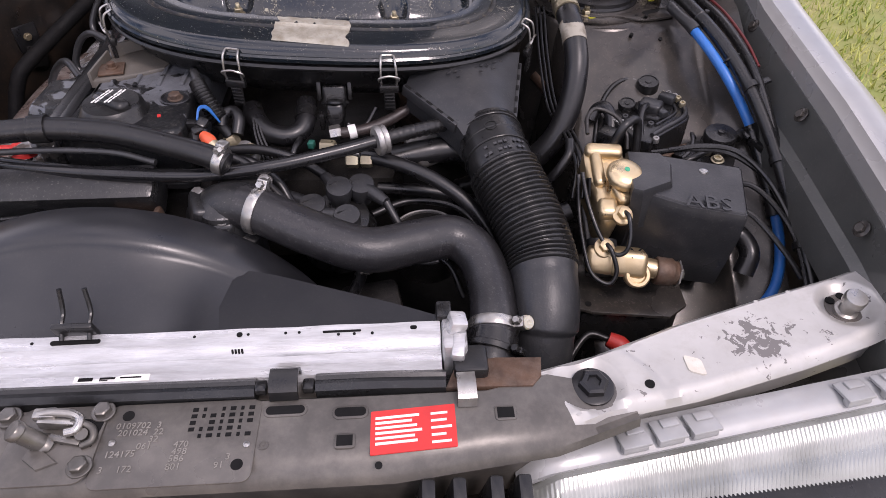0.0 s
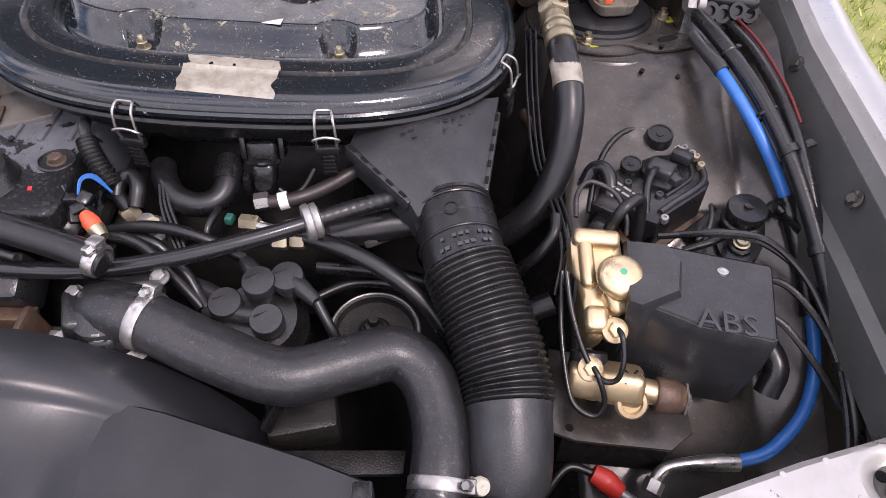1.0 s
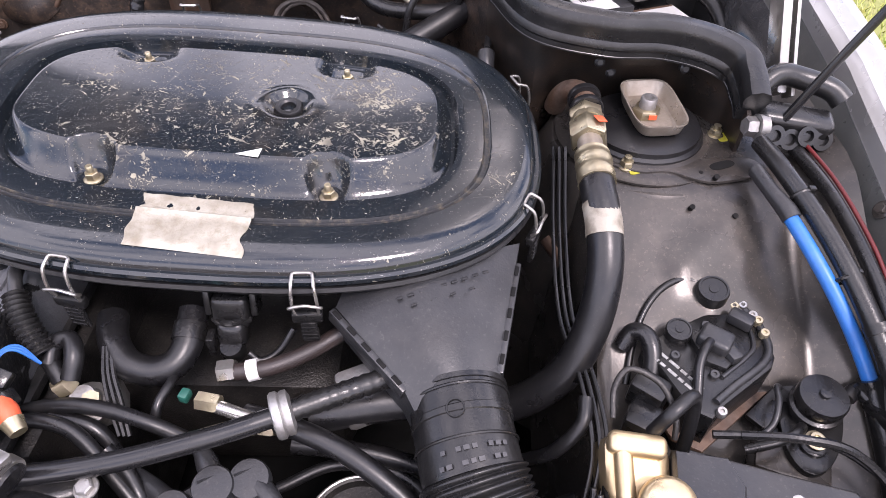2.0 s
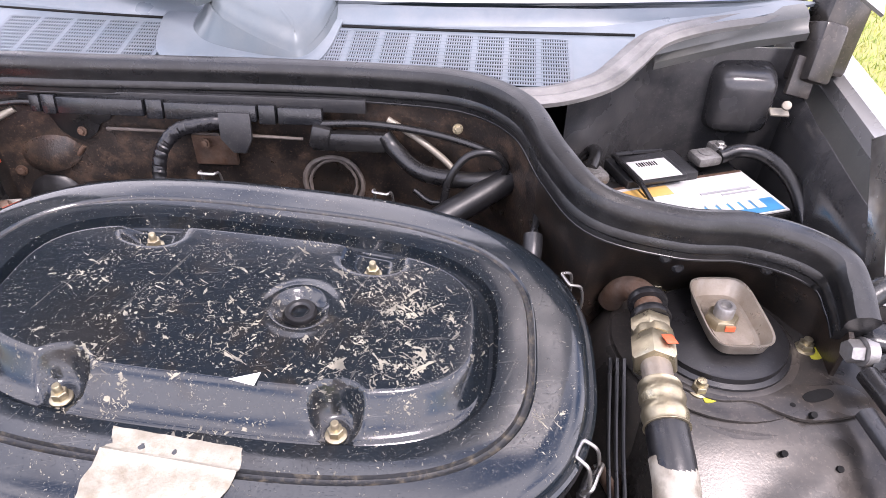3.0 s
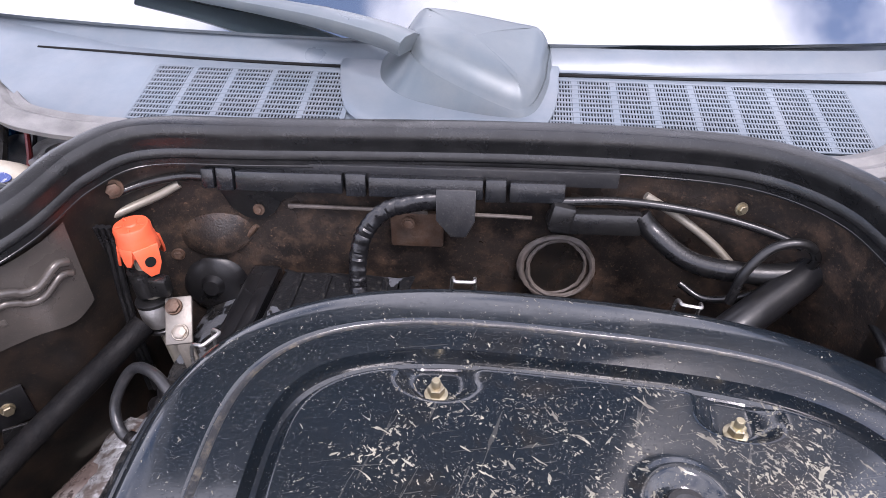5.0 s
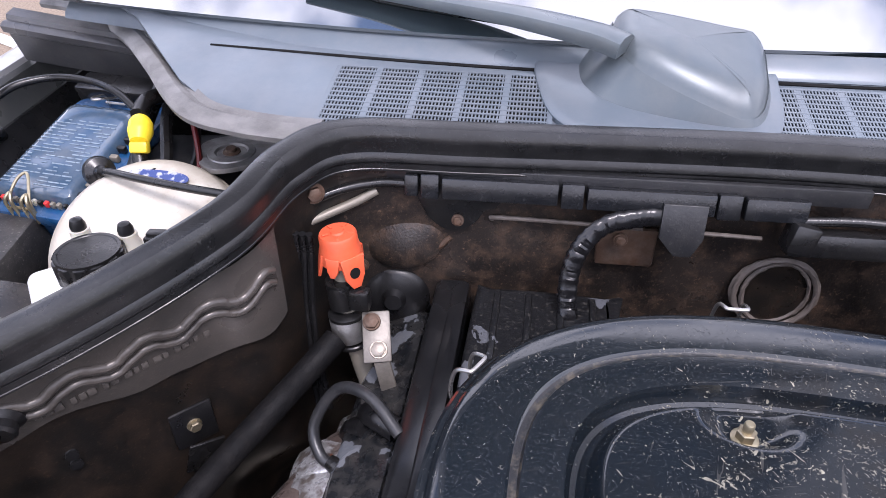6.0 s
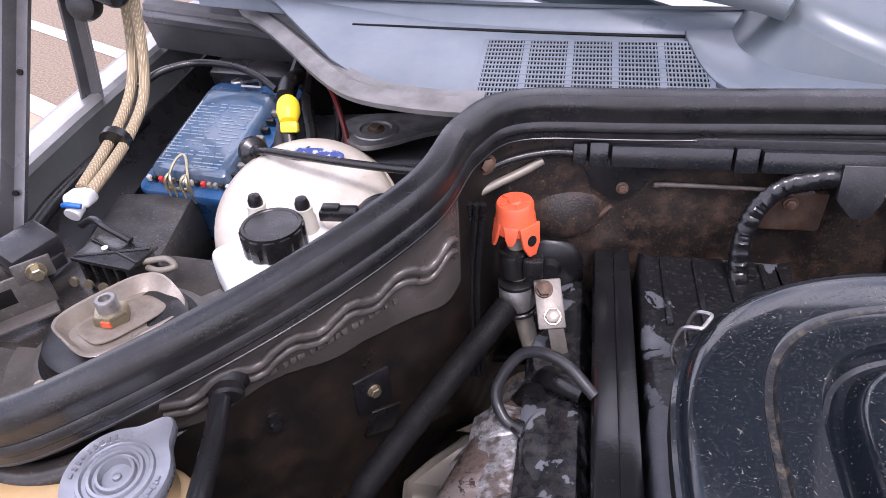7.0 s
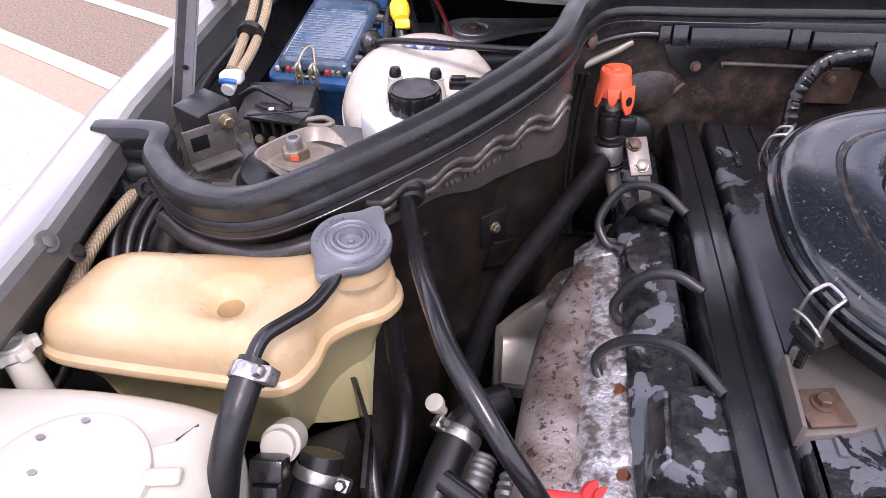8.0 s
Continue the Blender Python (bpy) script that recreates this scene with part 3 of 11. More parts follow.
def lid_height(x, y, h, e):
    """The raised middle, broad and sloping at its front, with the cups of the front screws, the notches of the rear ones and the dish of the vent."""
    if e < 0:
        return h
    front = smooth(-0.02, -0.09, y - FC.y)
    rise = smooth(0.0, 0.012 + 0.018 * front, e)
    h = -0.0095 + (0.0240 - 0.06 * (y - 0.82)) * rise
    for i, (bx, by) in enumerate(LID_BOLTS):
        if i < 2:
            r = math.hypot(x - bx, y - by - 0.003)
            h = soft_min(h, -0.0105 + 0.028 * max(0.0, (r - 0.0105) / 0.0135) ** 1.7)
        else:
            d = math.hypot((x - bx) * 0.66, min(0.0, y - by - 0.003))
            h = soft_min(h, -0.0085 + 0.020 * max(0.0, (d - 0.0075) / 0.0125) ** 1.5, 0.0022)
    r = math.hypot(x - VENT[0], y - VENT[1])
    return h + 0.0016 * math.exp(-((r - 0.0245) / 0.005) ** 2) - 0.0058 * (1 - smooth(0.0125, 0.0225, r))


LIDPAINT = bpy.data.materials.new("chipped dark blue lid paint")
LIDPAINT.use_nodes = True
n, l = LIDPAINT.node_tree.nodes, LIDPAINT.node_tree.links
pb = n["Principled BSDF"]
co = n.new("ShaderNodeTexCoord")


def noise_node(scale, detail=4.0, distort=0.0, rough=0.5, lo=0.5, hi=0.6, vec=None):
    t = n.new("ShaderNodeTexNoise")
    t.inputs["Scale"].default_value, t.inputs["Detail"].default_value = scale, detail
    t.inputs["Distortion"].default_value, t.inputs["Roughness"].default_value = distort, rough
    l.new(vec or co.outputs["Object"], t.inputs["Vector"])
    r = n.new("ShaderNodeMapRange")
    r.inputs["From Min"].default_value, r.inputs["From Max"].default_value = lo, hi
    l.new(t.outputs["Fac"], r.inputs["Value"])
    return r.outputs["Result"]


def math_node(op, a, b):
    t = n.new("ShaderNodeMath")
    t.operation = op
    for sock, v in zip(t.inputs, (a, b)):
        if isinstance(v, (int, float)):
            sock.default_value = v
        else:
            l.new(v, sock)
    return t.outputs[0]


def mix_node(f, a, b):
    t = n.new("ShaderNodeMixRGB")
    for sock, v in zip(t.inputs, (f, a, b)):
        if isinstance(v, (int, float)):
            sock.default_value = v
        elif isinstance(v, tuple):
            sock.default_value = (*v, 1)
        else:
            l.new(v, sock)
    return t.outputs[0]


def near(at, r0, r1):
    """1 near a place of the object, 0 away from it."""
    d = n.new("ShaderNodeVectorMath")
    d.operation = "DISTANCE"
    d.inputs[1].default_value = at
    l.new(co.outputs["Object"], d.inputs[0])
    m = n.new("ShaderNodeMapRange")
    m.inputs["From Min"].default_value, m.inputs["From Max"].default_value = r1, r0
    l.new(d.outputs["Value"], m.inputs["Value"])
    return m.outputs["Result"]


def streaks(scale, turn, squeeze, lo, hi):
    mp = n.new("ShaderNodeMapping")
    mp.vector_type = "TEXTURE"
    mp.inputs["Scale"].default_value, mp.inputs["Rotation"].default_value = (1.0 / squeeze, 1.0, 1.0), (0, 0, turn)
    l.new(co.outputs["Object"], mp.inputs["Vector"])
    return noise_node(scale, 3, 0.5, 0.6, lo, hi, mp.outputs["Vector"])


worn = math_node("MAXIMUM", math_node("MULTIPLY", near((0.115, 0.0, 0.12), 0.05, 0.14), 0.76), math_node("MAXIMUM", math_node("MULTIPLY", near((-0.02, 0.0, 0.12), 0.09, 0.19), 0.60), math_node("MULTIPLY", near((0.24, -0.05, 0.11), 0.01, 0.07), 0.55)))
worn = math_node("MAXIMUM", worn, 0.12)
cluster = noise_node(26, 3, 0.8, 0.55, 0.40, 0.62)
shards = math_node("MAXIMUM", streaks(170, 0.9, 0.35, 0.0, 1.0), math_node("MAXIMUM", streaks(160, -0.6, 0.3, 0.0, 1.0), streaks(190, 2.1, 0.4, 0.0, 1.0)))
flake = math_node("MAXIMUM", math_node("ADD", noise_node(150, 5.0, 2.4, 0.62, 0.0, 1.0), 0.03), math_node("SUBTRACT", shards, 0.02))
flake = math_node("GREATER_THAN", math_node("ADD", flake, math_node("MULTIPLY", math_node("MULTIPLY", worn, math_node("ADD", cluster, 0.25)), 0.165)), 0.735)
speck = math_node("GREATER_THAN", math_node("ADD", noise_node(420, 2.0, 0.8, 0.5, 0.0, 1.0), math_node("MULTIPLY", worn, 0.07)), 0.715)
chips = math_node("MAXIMUM", flake, math_node("MULTIPLY", speck, 0.42))
grit = math_node("MULTIPLY", noise_node(620, 2.0, 0.4, 0.6, 0.60, 0.70), 0.14)
bare = noise_node(19, 5, 0.6, 0.65, 0.50, 0.60)
bare = math_node("MULTIPLY", bare, near((0.02, 0.0, 0.125), 0.06, 0.19))
base = mix_node(noise_node(9, 3, 0, 0.5, 0.35, 0.65), (0.0062, 0.0098, 0.0140), (0.0078, 0.0105, 0.0130))
base = mix_node(bare, base, (0.010, 0.0090, 0.0080))
base = mix_node(math_node("MULTIPLY", noise_node(130, 6, 0, 0.7, 0.52, 0.78), 0.06), base, (0.10, 0.094, 0.084))
scratch = math_node("MULTIPLY", math_node("GREATER_THAN", streaks(330, 0.25, 0.05, 0.0, 1.0), 0.66), math_node("MULTIPLY", worn, 0.3))
scratch = math_node("MAXIMUM", scratch, math_node("MULTIPLY", math_node("GREATER_THAN", streaks(300, 1.3, 0.06, 0.0, 1.0), 0.675), math_node("MULTIPLY", worn, 0.3)))
base = mix_node(scratch, base, (0.17, 0.16, 0.14))
base = mix_node(grit, base, (0.06, 0.065, 0.062))
l.new(mix_node(chips, base, mix_node(noise_node(60, 3, 0, 0.5, 0.38, 0.62), (0.24, 0.222, 0.165), (0.085, 0.078, 0.060))), pb.inputs["Base Color"])
dull = math_node("ADD", math_node("MULTIPLY", bare, 0.16), math_node("MULTIPLY", noise_node(30, 5, 0, 0.6, 0.3, 0.7), 0.10))
l.new(math_node("ADD", math_node("MULTIPLY", chips, 0.45), math_node("ADD", 0.055, dull)), pb.inputs["Roughness"])
pb.inputs["Specular IOR Level"].default_value = 0.7
bp = n.new("ShaderNodeBump")
bp.inputs["Strength"].default_value, bp.inputs["Distance"].default_value = 0.5, 0.0006
l.new(math_node("ADD", chips, grit), bp.inputs["Height"])
l.new(bp.outputs["Normal"], pb.inputs["Normal"])

b = bmesh.new()
secs = []
for a, bb, k, h, e in lid_profile():
    ring = []
    for x, y in oval(a, bb, k, 400):
        X, Y = FC.x + x, FC.y + y
        ring.append(V(X, Y, lid_z(X, Y) + lid_height(X, Y, h, e)))
    secs.append(ring)
loft(b, secs, True)
lid = part("filter_lid", b, LIDPAINT, air, "dark blue chipped metal lid with a raised middle")
# road dirt caked in the lid's outer groove
lid.data.materials.append(surf("crusted lid groove", (0.010, 0.011, 0.012), (0.008, 0.009, 0.011), 0.4, 0, 24, bump=0.5, dust=0.75, dust_col=(0.10, 0.083, 0.058), dust_span=(0.50, 0.66), dust_scale=110, speck=0.5))
for face in lid.data.polygons:
    q = face.center + origin(lid) - V(FC.x, FC.y, 0)
    inner, outer = [(abs(q.x) / (0.277 - d)) ** 2.95 + (abs(q.y) / (0.1755 - d * 0.94)) ** 2.95 for d in (0.0545, 0.0475)]
    if inner > 1 > outer:
        face.material_index = 1
for i, (x, y) in enumerate(LID_BOLTS):
    b = bmesh.new()
    z = lid_z(x, y) + (-0.0105 if i < 2 else -0.0085)
    lathe(b, (x, y, z), (0, 0, 1), [(0.0078, 0), (0.0078, 0.0012), (0.007, 0.0018)], 20)
    lathe(b, (x, y, z + 0.002), (0, 0, 1), [(0.0056, 0), (0.0056, 0.005), (0.005, 0.0056), (0, 0.0056)], 6)
    lathe(b, (x, y, z + 0.007), (0, 0, 1), [(0.003, 0), (0.003, 0.006), (0.0025, 0.0068), (0, 0.0068)], 14)
    part("lid_nut", b, YZINC, lid, "yellow zinc lid nut on its stud")
b = bmesh.new()
lathe(b, (*VENT, lid_z(*VENT) + 0.0036), (-0.03, -0.1, 1), [(0.0128, 0), (0.0130, 0.0035), (0.0115, 0.0058), (0.0082, 0.0060), (0.0066, 0.0045), (0.0060, -0.006), (0, -0.006)], 32)
part("vent_grommet", b, RUBBER, lid, "black rubber vent grommet")
# worn plate at the lid's front edge
b = bmesh.new()
secs = []
for k in range(19):
    u = k / 18
    row = []
    for x in [0.145 + 0.003 * smooth(0.5, 0.7, u) + 0.0012 * math.sin(u * 17) + (0.088 + 0.0016 * math.sin(u * 11 + 1)) * j / 12 for j in range(13)]:
        y = 0.7255 + 0.052 * u - 0.05 * (x - 0.19)
        yy = (0.883 - y)
        z = lid_z(x, y) + 0.0014 - 0.0065 * smooth(0.150, 0.168, yy) + 0.0026 * math.exp(-((u - 0.66) / 0.035) ** 2) + 0.0005 * math.sin(x * 300 + u * 9) * math.sin(u * 14)
        row.append(V(x, y, z))
    secs.append(row)
loft(b, secs)
thick(b, 0.0008)
PLATE = surf("worn cream plate", (0.35, 0.33, 0.275), (0.20, 0.18, 0.14), 0.42, 0.15, 48, mix=(0.38, 0.68), bump=0.5, dust=0.75, dust_col=(0.17, 0.14, 0.09), dust_span=(0.5, 0.72), speck=0.5)
plate = part("maker_plate", b, PLATE, lid, "worn silver paper plate, print rubbed off")
b = bmesh.new()
prism(b, [(0, 0), (0.02, 0.008), (0.019, -0.004)], 0, 0.0006, Matrix.Translation((0.214, 0.815, lid_z(0.222, 0.817) + 0.0152)))
part("sticker_scrap", b, WHITELAB, lid)

# rim gasket of the base
b = bmesh.new()
loft(b, [ring_at(0.284, 0.171, -0.0285, 2.6), ring_at(0.2885, 0.1755, -0.028, 2.6), ring_at(0.2895, 0.1765, -0.0255, 2.6), ring_at(0.288, 0.175, -0.0225, 2.6), ring_at(0.284, 0.171, -0.022, 2.6)], True)
part("rim_bead", b, RUBBER, air)


def spring_clip(px, py, strap=True):
    """A wire bail that holds the lid's rim, with its strap below."""
    ring = ring_at(0.2885, 0.1755, 0, 2.6, 360)
    k = min(range(360), key=lambda i: (ring[i].x - px) ** 2 + (ring[i].y - py) ** 2)
    p, t = ring[k], (ring[(k + 1) % 360] - ring[k - 1]).normalized()
    o = V(t.y, -t.x, 0).normalized()
    up_by = 0.0 if strap else 0.007
    def at(a, c, h):
        return p + t * a + o * c + UP * (h + up_by)
    b = bmesh.new()
    sweep(b, [at(0.009, 0.006, -0.044), at(0.0095, 0.0095, -0.034), at(0.0092, 0.009, -0.022), at(0.0085, 0.006, -0.0125), at(0.0078, -0.001, -0.0088), at(0.0066, -0.004, -0.0082), at(0.0, -0.0045, -0.008), at(-0.0066, -0.004, -0.0082), at(-0.0078, -0.001, -0.0088), at(-0.0085, 0.006, -0.0125), at(-0.0092, 0.009, -0.022), at(-0.0095, 0.0095, -0.034), at(-0.009, 0.006, -0.044)], 0.0014, 8, 5)
    if strap:
        sweep(b, [at(0.0115, 0.007, -0.036), at(0.0115, 0.012, -0.030), at(0.0, 0.0125, -0.027), at(-0.0115, 0.012, -0.030), at(-0.0115, 0.007, -0.036)], 0.0014, 8, 5)
    c = part("spring_clip", b, STEEL, air, "bent steel wire clip on the rim")
    if strap:
        b = bmesh.new()
        m = Matrix((t, o, UP)).transposed().to_4x4()
        box(b, at(0, 0.006, -0.046), (0.024, 0.008, 0.010), m, 0.002)
        box(b, at(0, 0.007, -0.060), (0.014, 0.004, 0.03), m, 0.0015)
        for j in range(5):
            box(b, at(0, 0.0095, -0.052 - 0.0045 * j), (0.012, 0.002, 0.0022), m, 0.0006)
        part("clip_strap", b, PLASTIC, c)


for x, y, s in ((0.099, 0.711, True), (0.278, 0.717, True), (0.109, 1.054, False), (0.28, 1.057, False), (0.452, 0.966, False), (0.462, 0.81, True), (-0.066, 0.98, False), (-0.063, 0.80, True)):
    spring_clip(x, y, s)
# mounting foot with a nut at the left of the base
b = bmesh.new()
prism(b, [(-0.074, 0.795), (-0.036, 0.824), (0.012, 0.81), (0.0, 0.765), (-0.044, 0.742), (-0.078, 0.734)], 0.826, 0.840, None, 0.003)
prism(b, [(-0.074, 0.797), (-0.072, 0.793), (-0.034, 0.820), (0.0, 0.84), (-0.036, 0.826)], 0.83, 0.856, None, 0.0015)
prism(b, [(-0.078, 0.795), (-0.0745, 0.795), (-0.0775, 0.734), (-0.081, 0.734)], 0.83, 0.850, None, 0.0015)
FOOTM = surf("dirty grey beige foot", (0.10, 0.093, 0.084), (0.135, 0.122, 0.105), 0.42, 0.2, 28, bump=0.2, dust=0.4, dust_col=(0.16, 0.135, 0.105), speck=0.5)
foot = part("mounting_foot", b, FOOTM, air, "grey plastic mounting foot")
b = bmesh.new()
box(b, (-0.061, 0.757, 0.8425), (0.030, 0.030, 0.003), pose(0, 0, 0, 0, 0, 12), 0.001)
part("foot_plate", b, BROWN, foot, "rusty steel plate")
bolt(foot, (-0.061, 0.759, 0.844), r=0.0048, h=0.006, material=BROWN, washer=1.6)

# ---- intake scoop, collar and ribbed duct ----
duct = thing("air_intake_duct", (0.44, 0.5, 0.56), "black ribbed plastic air duct from grille to air filter", "air duct")
b = bmesh.new()
SCOOP = [((0.306, 0.738, 0.836), (0.380, 0.748, 0.850), (0.452, 0.792, 0.836)), ((0.301, 0.717, 0.834), (0.376, 0.724, 0.849), (0.447, 0.769, 0.830)), ((0.331, 0.685, 0.824), (0.388, 0.692, 0.840), (0.438, 0.724, 0.820)), ((0.356, 0.658, 0.815), (0.396, 0.664, 0.832), (0.431, 0.682, 0.810)), ((0.366, 0.642, 0.806), (0.400, 0.646, 0.822), (0.434, 0.654, 0.803))]
loft(b, [[V(*p), V(*p).lerp(V(*q), 0.5) + UP * 0.004, V(*q), V(*q).lerp(V(*r), 0.5) + UP * 0.004, V(*r), V(*r) - UP * 0.036, V(*q) - UP * 0.055, V(*p) - UP * 0.036] for p, q, r in SCOOP], True)
scoop = part("scoop", b, GREYPLAST, duct, "flat black plastic intake scoop")
for nm, p, q in (("scoop_flange", (0.297, 0.715, 0.829), (0.358, 0.655, 0.808)), ("scoop_flange", (0.450, 0.775, 0.824), (0.431, 0.676, 0.803))):
    b = bmesh.new()
    p, q = V(*p), V(*q)
    d = (q - p).normalized()
    m = turned(d, UP)
    box(b, (p + q) / 2, (0.006, 0.014, (q - p).length), m, 0.0015)
    f = part(nm, b, GREYPLAST, scoop)
    for j in range(5):
        b = bmesh.new()
        s = p.lerp(q, (j + 0.5) / 5)
        box(b, s + UP * 0.007, (0.0035, 0.002, 0.009), m, 0.0005)
        part("flange_slot", b, DARK, scoop)
# moulded marks on the scoop
b = bmesh.new()
for j in range(9):
    box(b, (0.352 + j * 0.0085, 0.716 + j * 0.0038, 0.8478 - 0.0001 * j), (0.005, 0.0025, 0.0012), pose(0, 0, 0, 0, 0, 24), 0.0003)
    if j % 2:
        box(b, (0.356 + j * 0.0075, 0.708 + j * 0.003, 0.8462), (0.005, 0.002, 0.0012), pose(0, 0, 0, 0, 0, 24), 0.0003)
tagged(part("moulded_mark", b, GREYPLAST, scoop), kind="stuff")
DUCT = [(0.398, 0.668, 0.792), (0.402, 0.645, 0.788), (0.410, 0.606, 0.779), (0.427, 0.559, 0.760), (0.440, 0.507, 0.738), (0.441, 0.462, 0.718), (0.437, 0.432, 0.69), (0.432, 0.408, 0.65), (0.43, 0.39, 0.60), (0.43, 0.37, 0.55)]
dl = spline(DUCT, 40)
acc = [0.0]
for a, c in zip(dl, dl[1:]):
    acc.append(acc[-1] + (c - a).length)
def cut(s0, s1):
    return [p for p, s in zip(dl, acc) if s0 <= s <= s1]
b = bmesh.new()
sweep(b, cut(0.0, 0.066), lambda f: 0.0385 + 0.0012 * (f < 0.1) + 0.001 * (0.47 < f < 0.56), 36, raw=True)
part("collar", b, PLASTIC, duct, "smooth black plastic collar")
ribs = cut(0.065, 0.198)
N = len(ribs)
fine = []
for i in range(N - 1):
    for k in range(3):
        fine.append(ribs[i].lerp(ribs[i + 1], k / 3))
b = bmesh.new()
RIBS = 23
sweep(b, fine, lambda f: 0.0385 - 0.002 * f + 0.0032 * (0.5 - 0.5 * math.cos(2 * math.pi * RIBS * f)) ** 0.6, 40, raw=True)
part("ribbed_hose", b, PLASTIC, duct, "black corrugated hose")
b = bmesh.new()
sweep(b, cut(0.196, 0.42), lambda f: 0.0375 - 0.004 * smooth(0.3, 0.34, f) - 0.0015 * smooth(0, 0.05, f), 36, raw=True)
part("lower_pipe", b, GREYPLAST, duct, "smooth black lower pipe")

# moulded writing and rings on the collar
def on_duct(s_, a, r):
    """A place on the duct: s_ metres along it, turned a degrees from its top."""
    k = min(range(len(acc)), key=lambda i: abs(acc[i] - s_))
    t_ = (dl[min(k + 1, len(dl) - 1)] - dl[max(k - 1, 0)]).normalized()
    side_ = t_.cross(UP).normalized()
    up_ = side_.cross(t_)
    d_ = up_ * math.cos(radians(a)) + side_ * math.sin(radians(a))
    return dl[k] + d_ * r, Matrix((side_ * math.cos(radians(a)) - up_ * math.sin(radians(a)), t_, d_)).transposed().to_4x4()
MARK = surf("worn moulded marks", (0.05, 0.05, 0.052), (0.03, 0.03, 0.032), 0.4, 0, 200, bump=0.1)
for row, s_ in enumerate((0.0535, 0.0605)):
    for k in range(9):
        if (k + row) % 4 != 3:
            p, m = on_duct(s_, -34 + 8.5 * k + 5 * row, 0.0398)
            b = bmesh.new()
            box(b, p, (0.0036 + 0.0008 * (k % 2), 0.0032, 0.0008), m)
            part("print_bar", b, MARK, duct)
p, m = on_duct(0.026, 12, 0.0392)
b = bmesh.new()
torus(b, p, m.to_3x3() @ V(0, 0, 1), 0.0065, 0.0007, 24, 6)
part("moulded_ring", b, PLASTIC, duct)
for s_ in (0.009, 0.046):
    p, m = on_duct(s_, 0, 0.0)
    b = bmesh.new()
    torus(b, p, m.to_3x3() @ V(0, 1, 0), 0.0390, 0.0011, 48, 6)
    part("collar_bead", b, PLASTIC, duct)

# ---- front: panel fittings, radiator, headlamp ----
def pad(name, outline, z0, z1, material, parent, bevel=0.0, label=""):
    b = bmesh.new()
    prism(b, outline, z0, z1, None, bevel)
    return part(name, b, material, parent, label)


def rect(x0, x1, y0, y1, r=0.0, lean=0.0):
    """A rectangle with rounded corners; lean shifts y along x."""
    if r <= 0:
        pts = [(x0, y0), (x1, y0), (x1, y1), (x0, y1)]
    else:
        pts = []
        for cx, cy, a0 in ((x1 - r, y0 + r, -90), (x1 - r, y1 - r, 0), (x0 + r, y1 - r, 90), (x0 + r, y0 + r, 180)):
            for k in range(6):
                a = radians(a0 + 18 * k)
                pts.append((cx + r * math.cos(a), cy + r * math.sin(a)))
    return [(x, y + lean * (x - x0)) for x, y in pts]


def writing(text, size, m, material, parent, name="stamped_text", depth=0.0006, label=""):
    """Raised characters."""
    cu = bpy.data.curves.new("text", "FONT")
    cu.body, cu.size, cu.extrude, cu.resolution_u = text, size, depth, 2
    ob = new("text", cu)
    me = bpy.data.meshes.new_from_object(ob.evaluated_get(bpy.context.evaluated_depsgraph_get()))
    bpy.data.objects.remove(ob)
    b = bmesh.new()
    b.from_mesh(me)
    bmesh.ops.transform(b, matrix=m, verts=b.verts)
    return part(name, b, material, parent, label)


ZP = 0.757
# stamped equipment plate
eq = pad("stamped_plate", rect(0.046, 0.170, 0.245, 0.320, 0.008), ZP - 0.001, ZP + 0.0009, PANEL, slam, 0.0004, "grey plate stamped with numbers")
STAMP = surf("worn stamped paint", (0.24, 0.225, 0.20), (0.17, 0.16, 0.14), 0.45, 0.2, 40, bump=0.05)
for x, y, words in ((0.055, 0.2965, "0109702  3"), (0.058, 0.2900, "201024  22"), (0.084, 0.2835, "32"), (0.076, 0.2775, "061"), (0.105, 0.2775, "470"), (0.053, 0.2712, "124175"), (0.105, 0.2712, "498"),
                    (0.104, 0.2650, "586"), (0.052, 0.2580, "3"), (0.066, 0.2580, "172"), (0.103, 0.2580, "801"), (0.148, 0.2645, "3"), (0.140, 0.2575, "91")):
    writing(words, 0.0080, Matrix.Translation((x, y, ZP + 0.0010)), STAMP, eq)
for r in range(5):
    for c in range(7):
        if (r * 3 + c * 5) % 11 != 0:
            s = 0.0023 if c % 2 == 0 else 0.0013
            b = bmesh.new()
            box(b, (0.116 + 0.0077 * c, 0.287 + 0.0062 * r, ZP + 0.0008), (s * 2, 0.0034, 0.0012))
            part("punched_hole", b, DARK, eq)
for x, y in ((0.062, 0.309), (0.158, 0.260)):
    b = bmesh.new()
    lathe(b, (x, y, ZP), (0, 0, 1), [(0.0048, 0), (0.0048, 0.0013), (0.0, 0.0013)], 18)
    part("round_hole", b, DARK, eq)
for x, y in ((0.056, 0.284), (0.163, 0.277)):
    b = bmesh.new()
    lathe(b, (x, y, ZP + 0.0008), (0, 0, 1), [(0.003, 0), (0.0028, 0.001), (0.0012, 0.0016), (0, 0.0016)], 12)
    part("rivet", b, STEEL, eq)
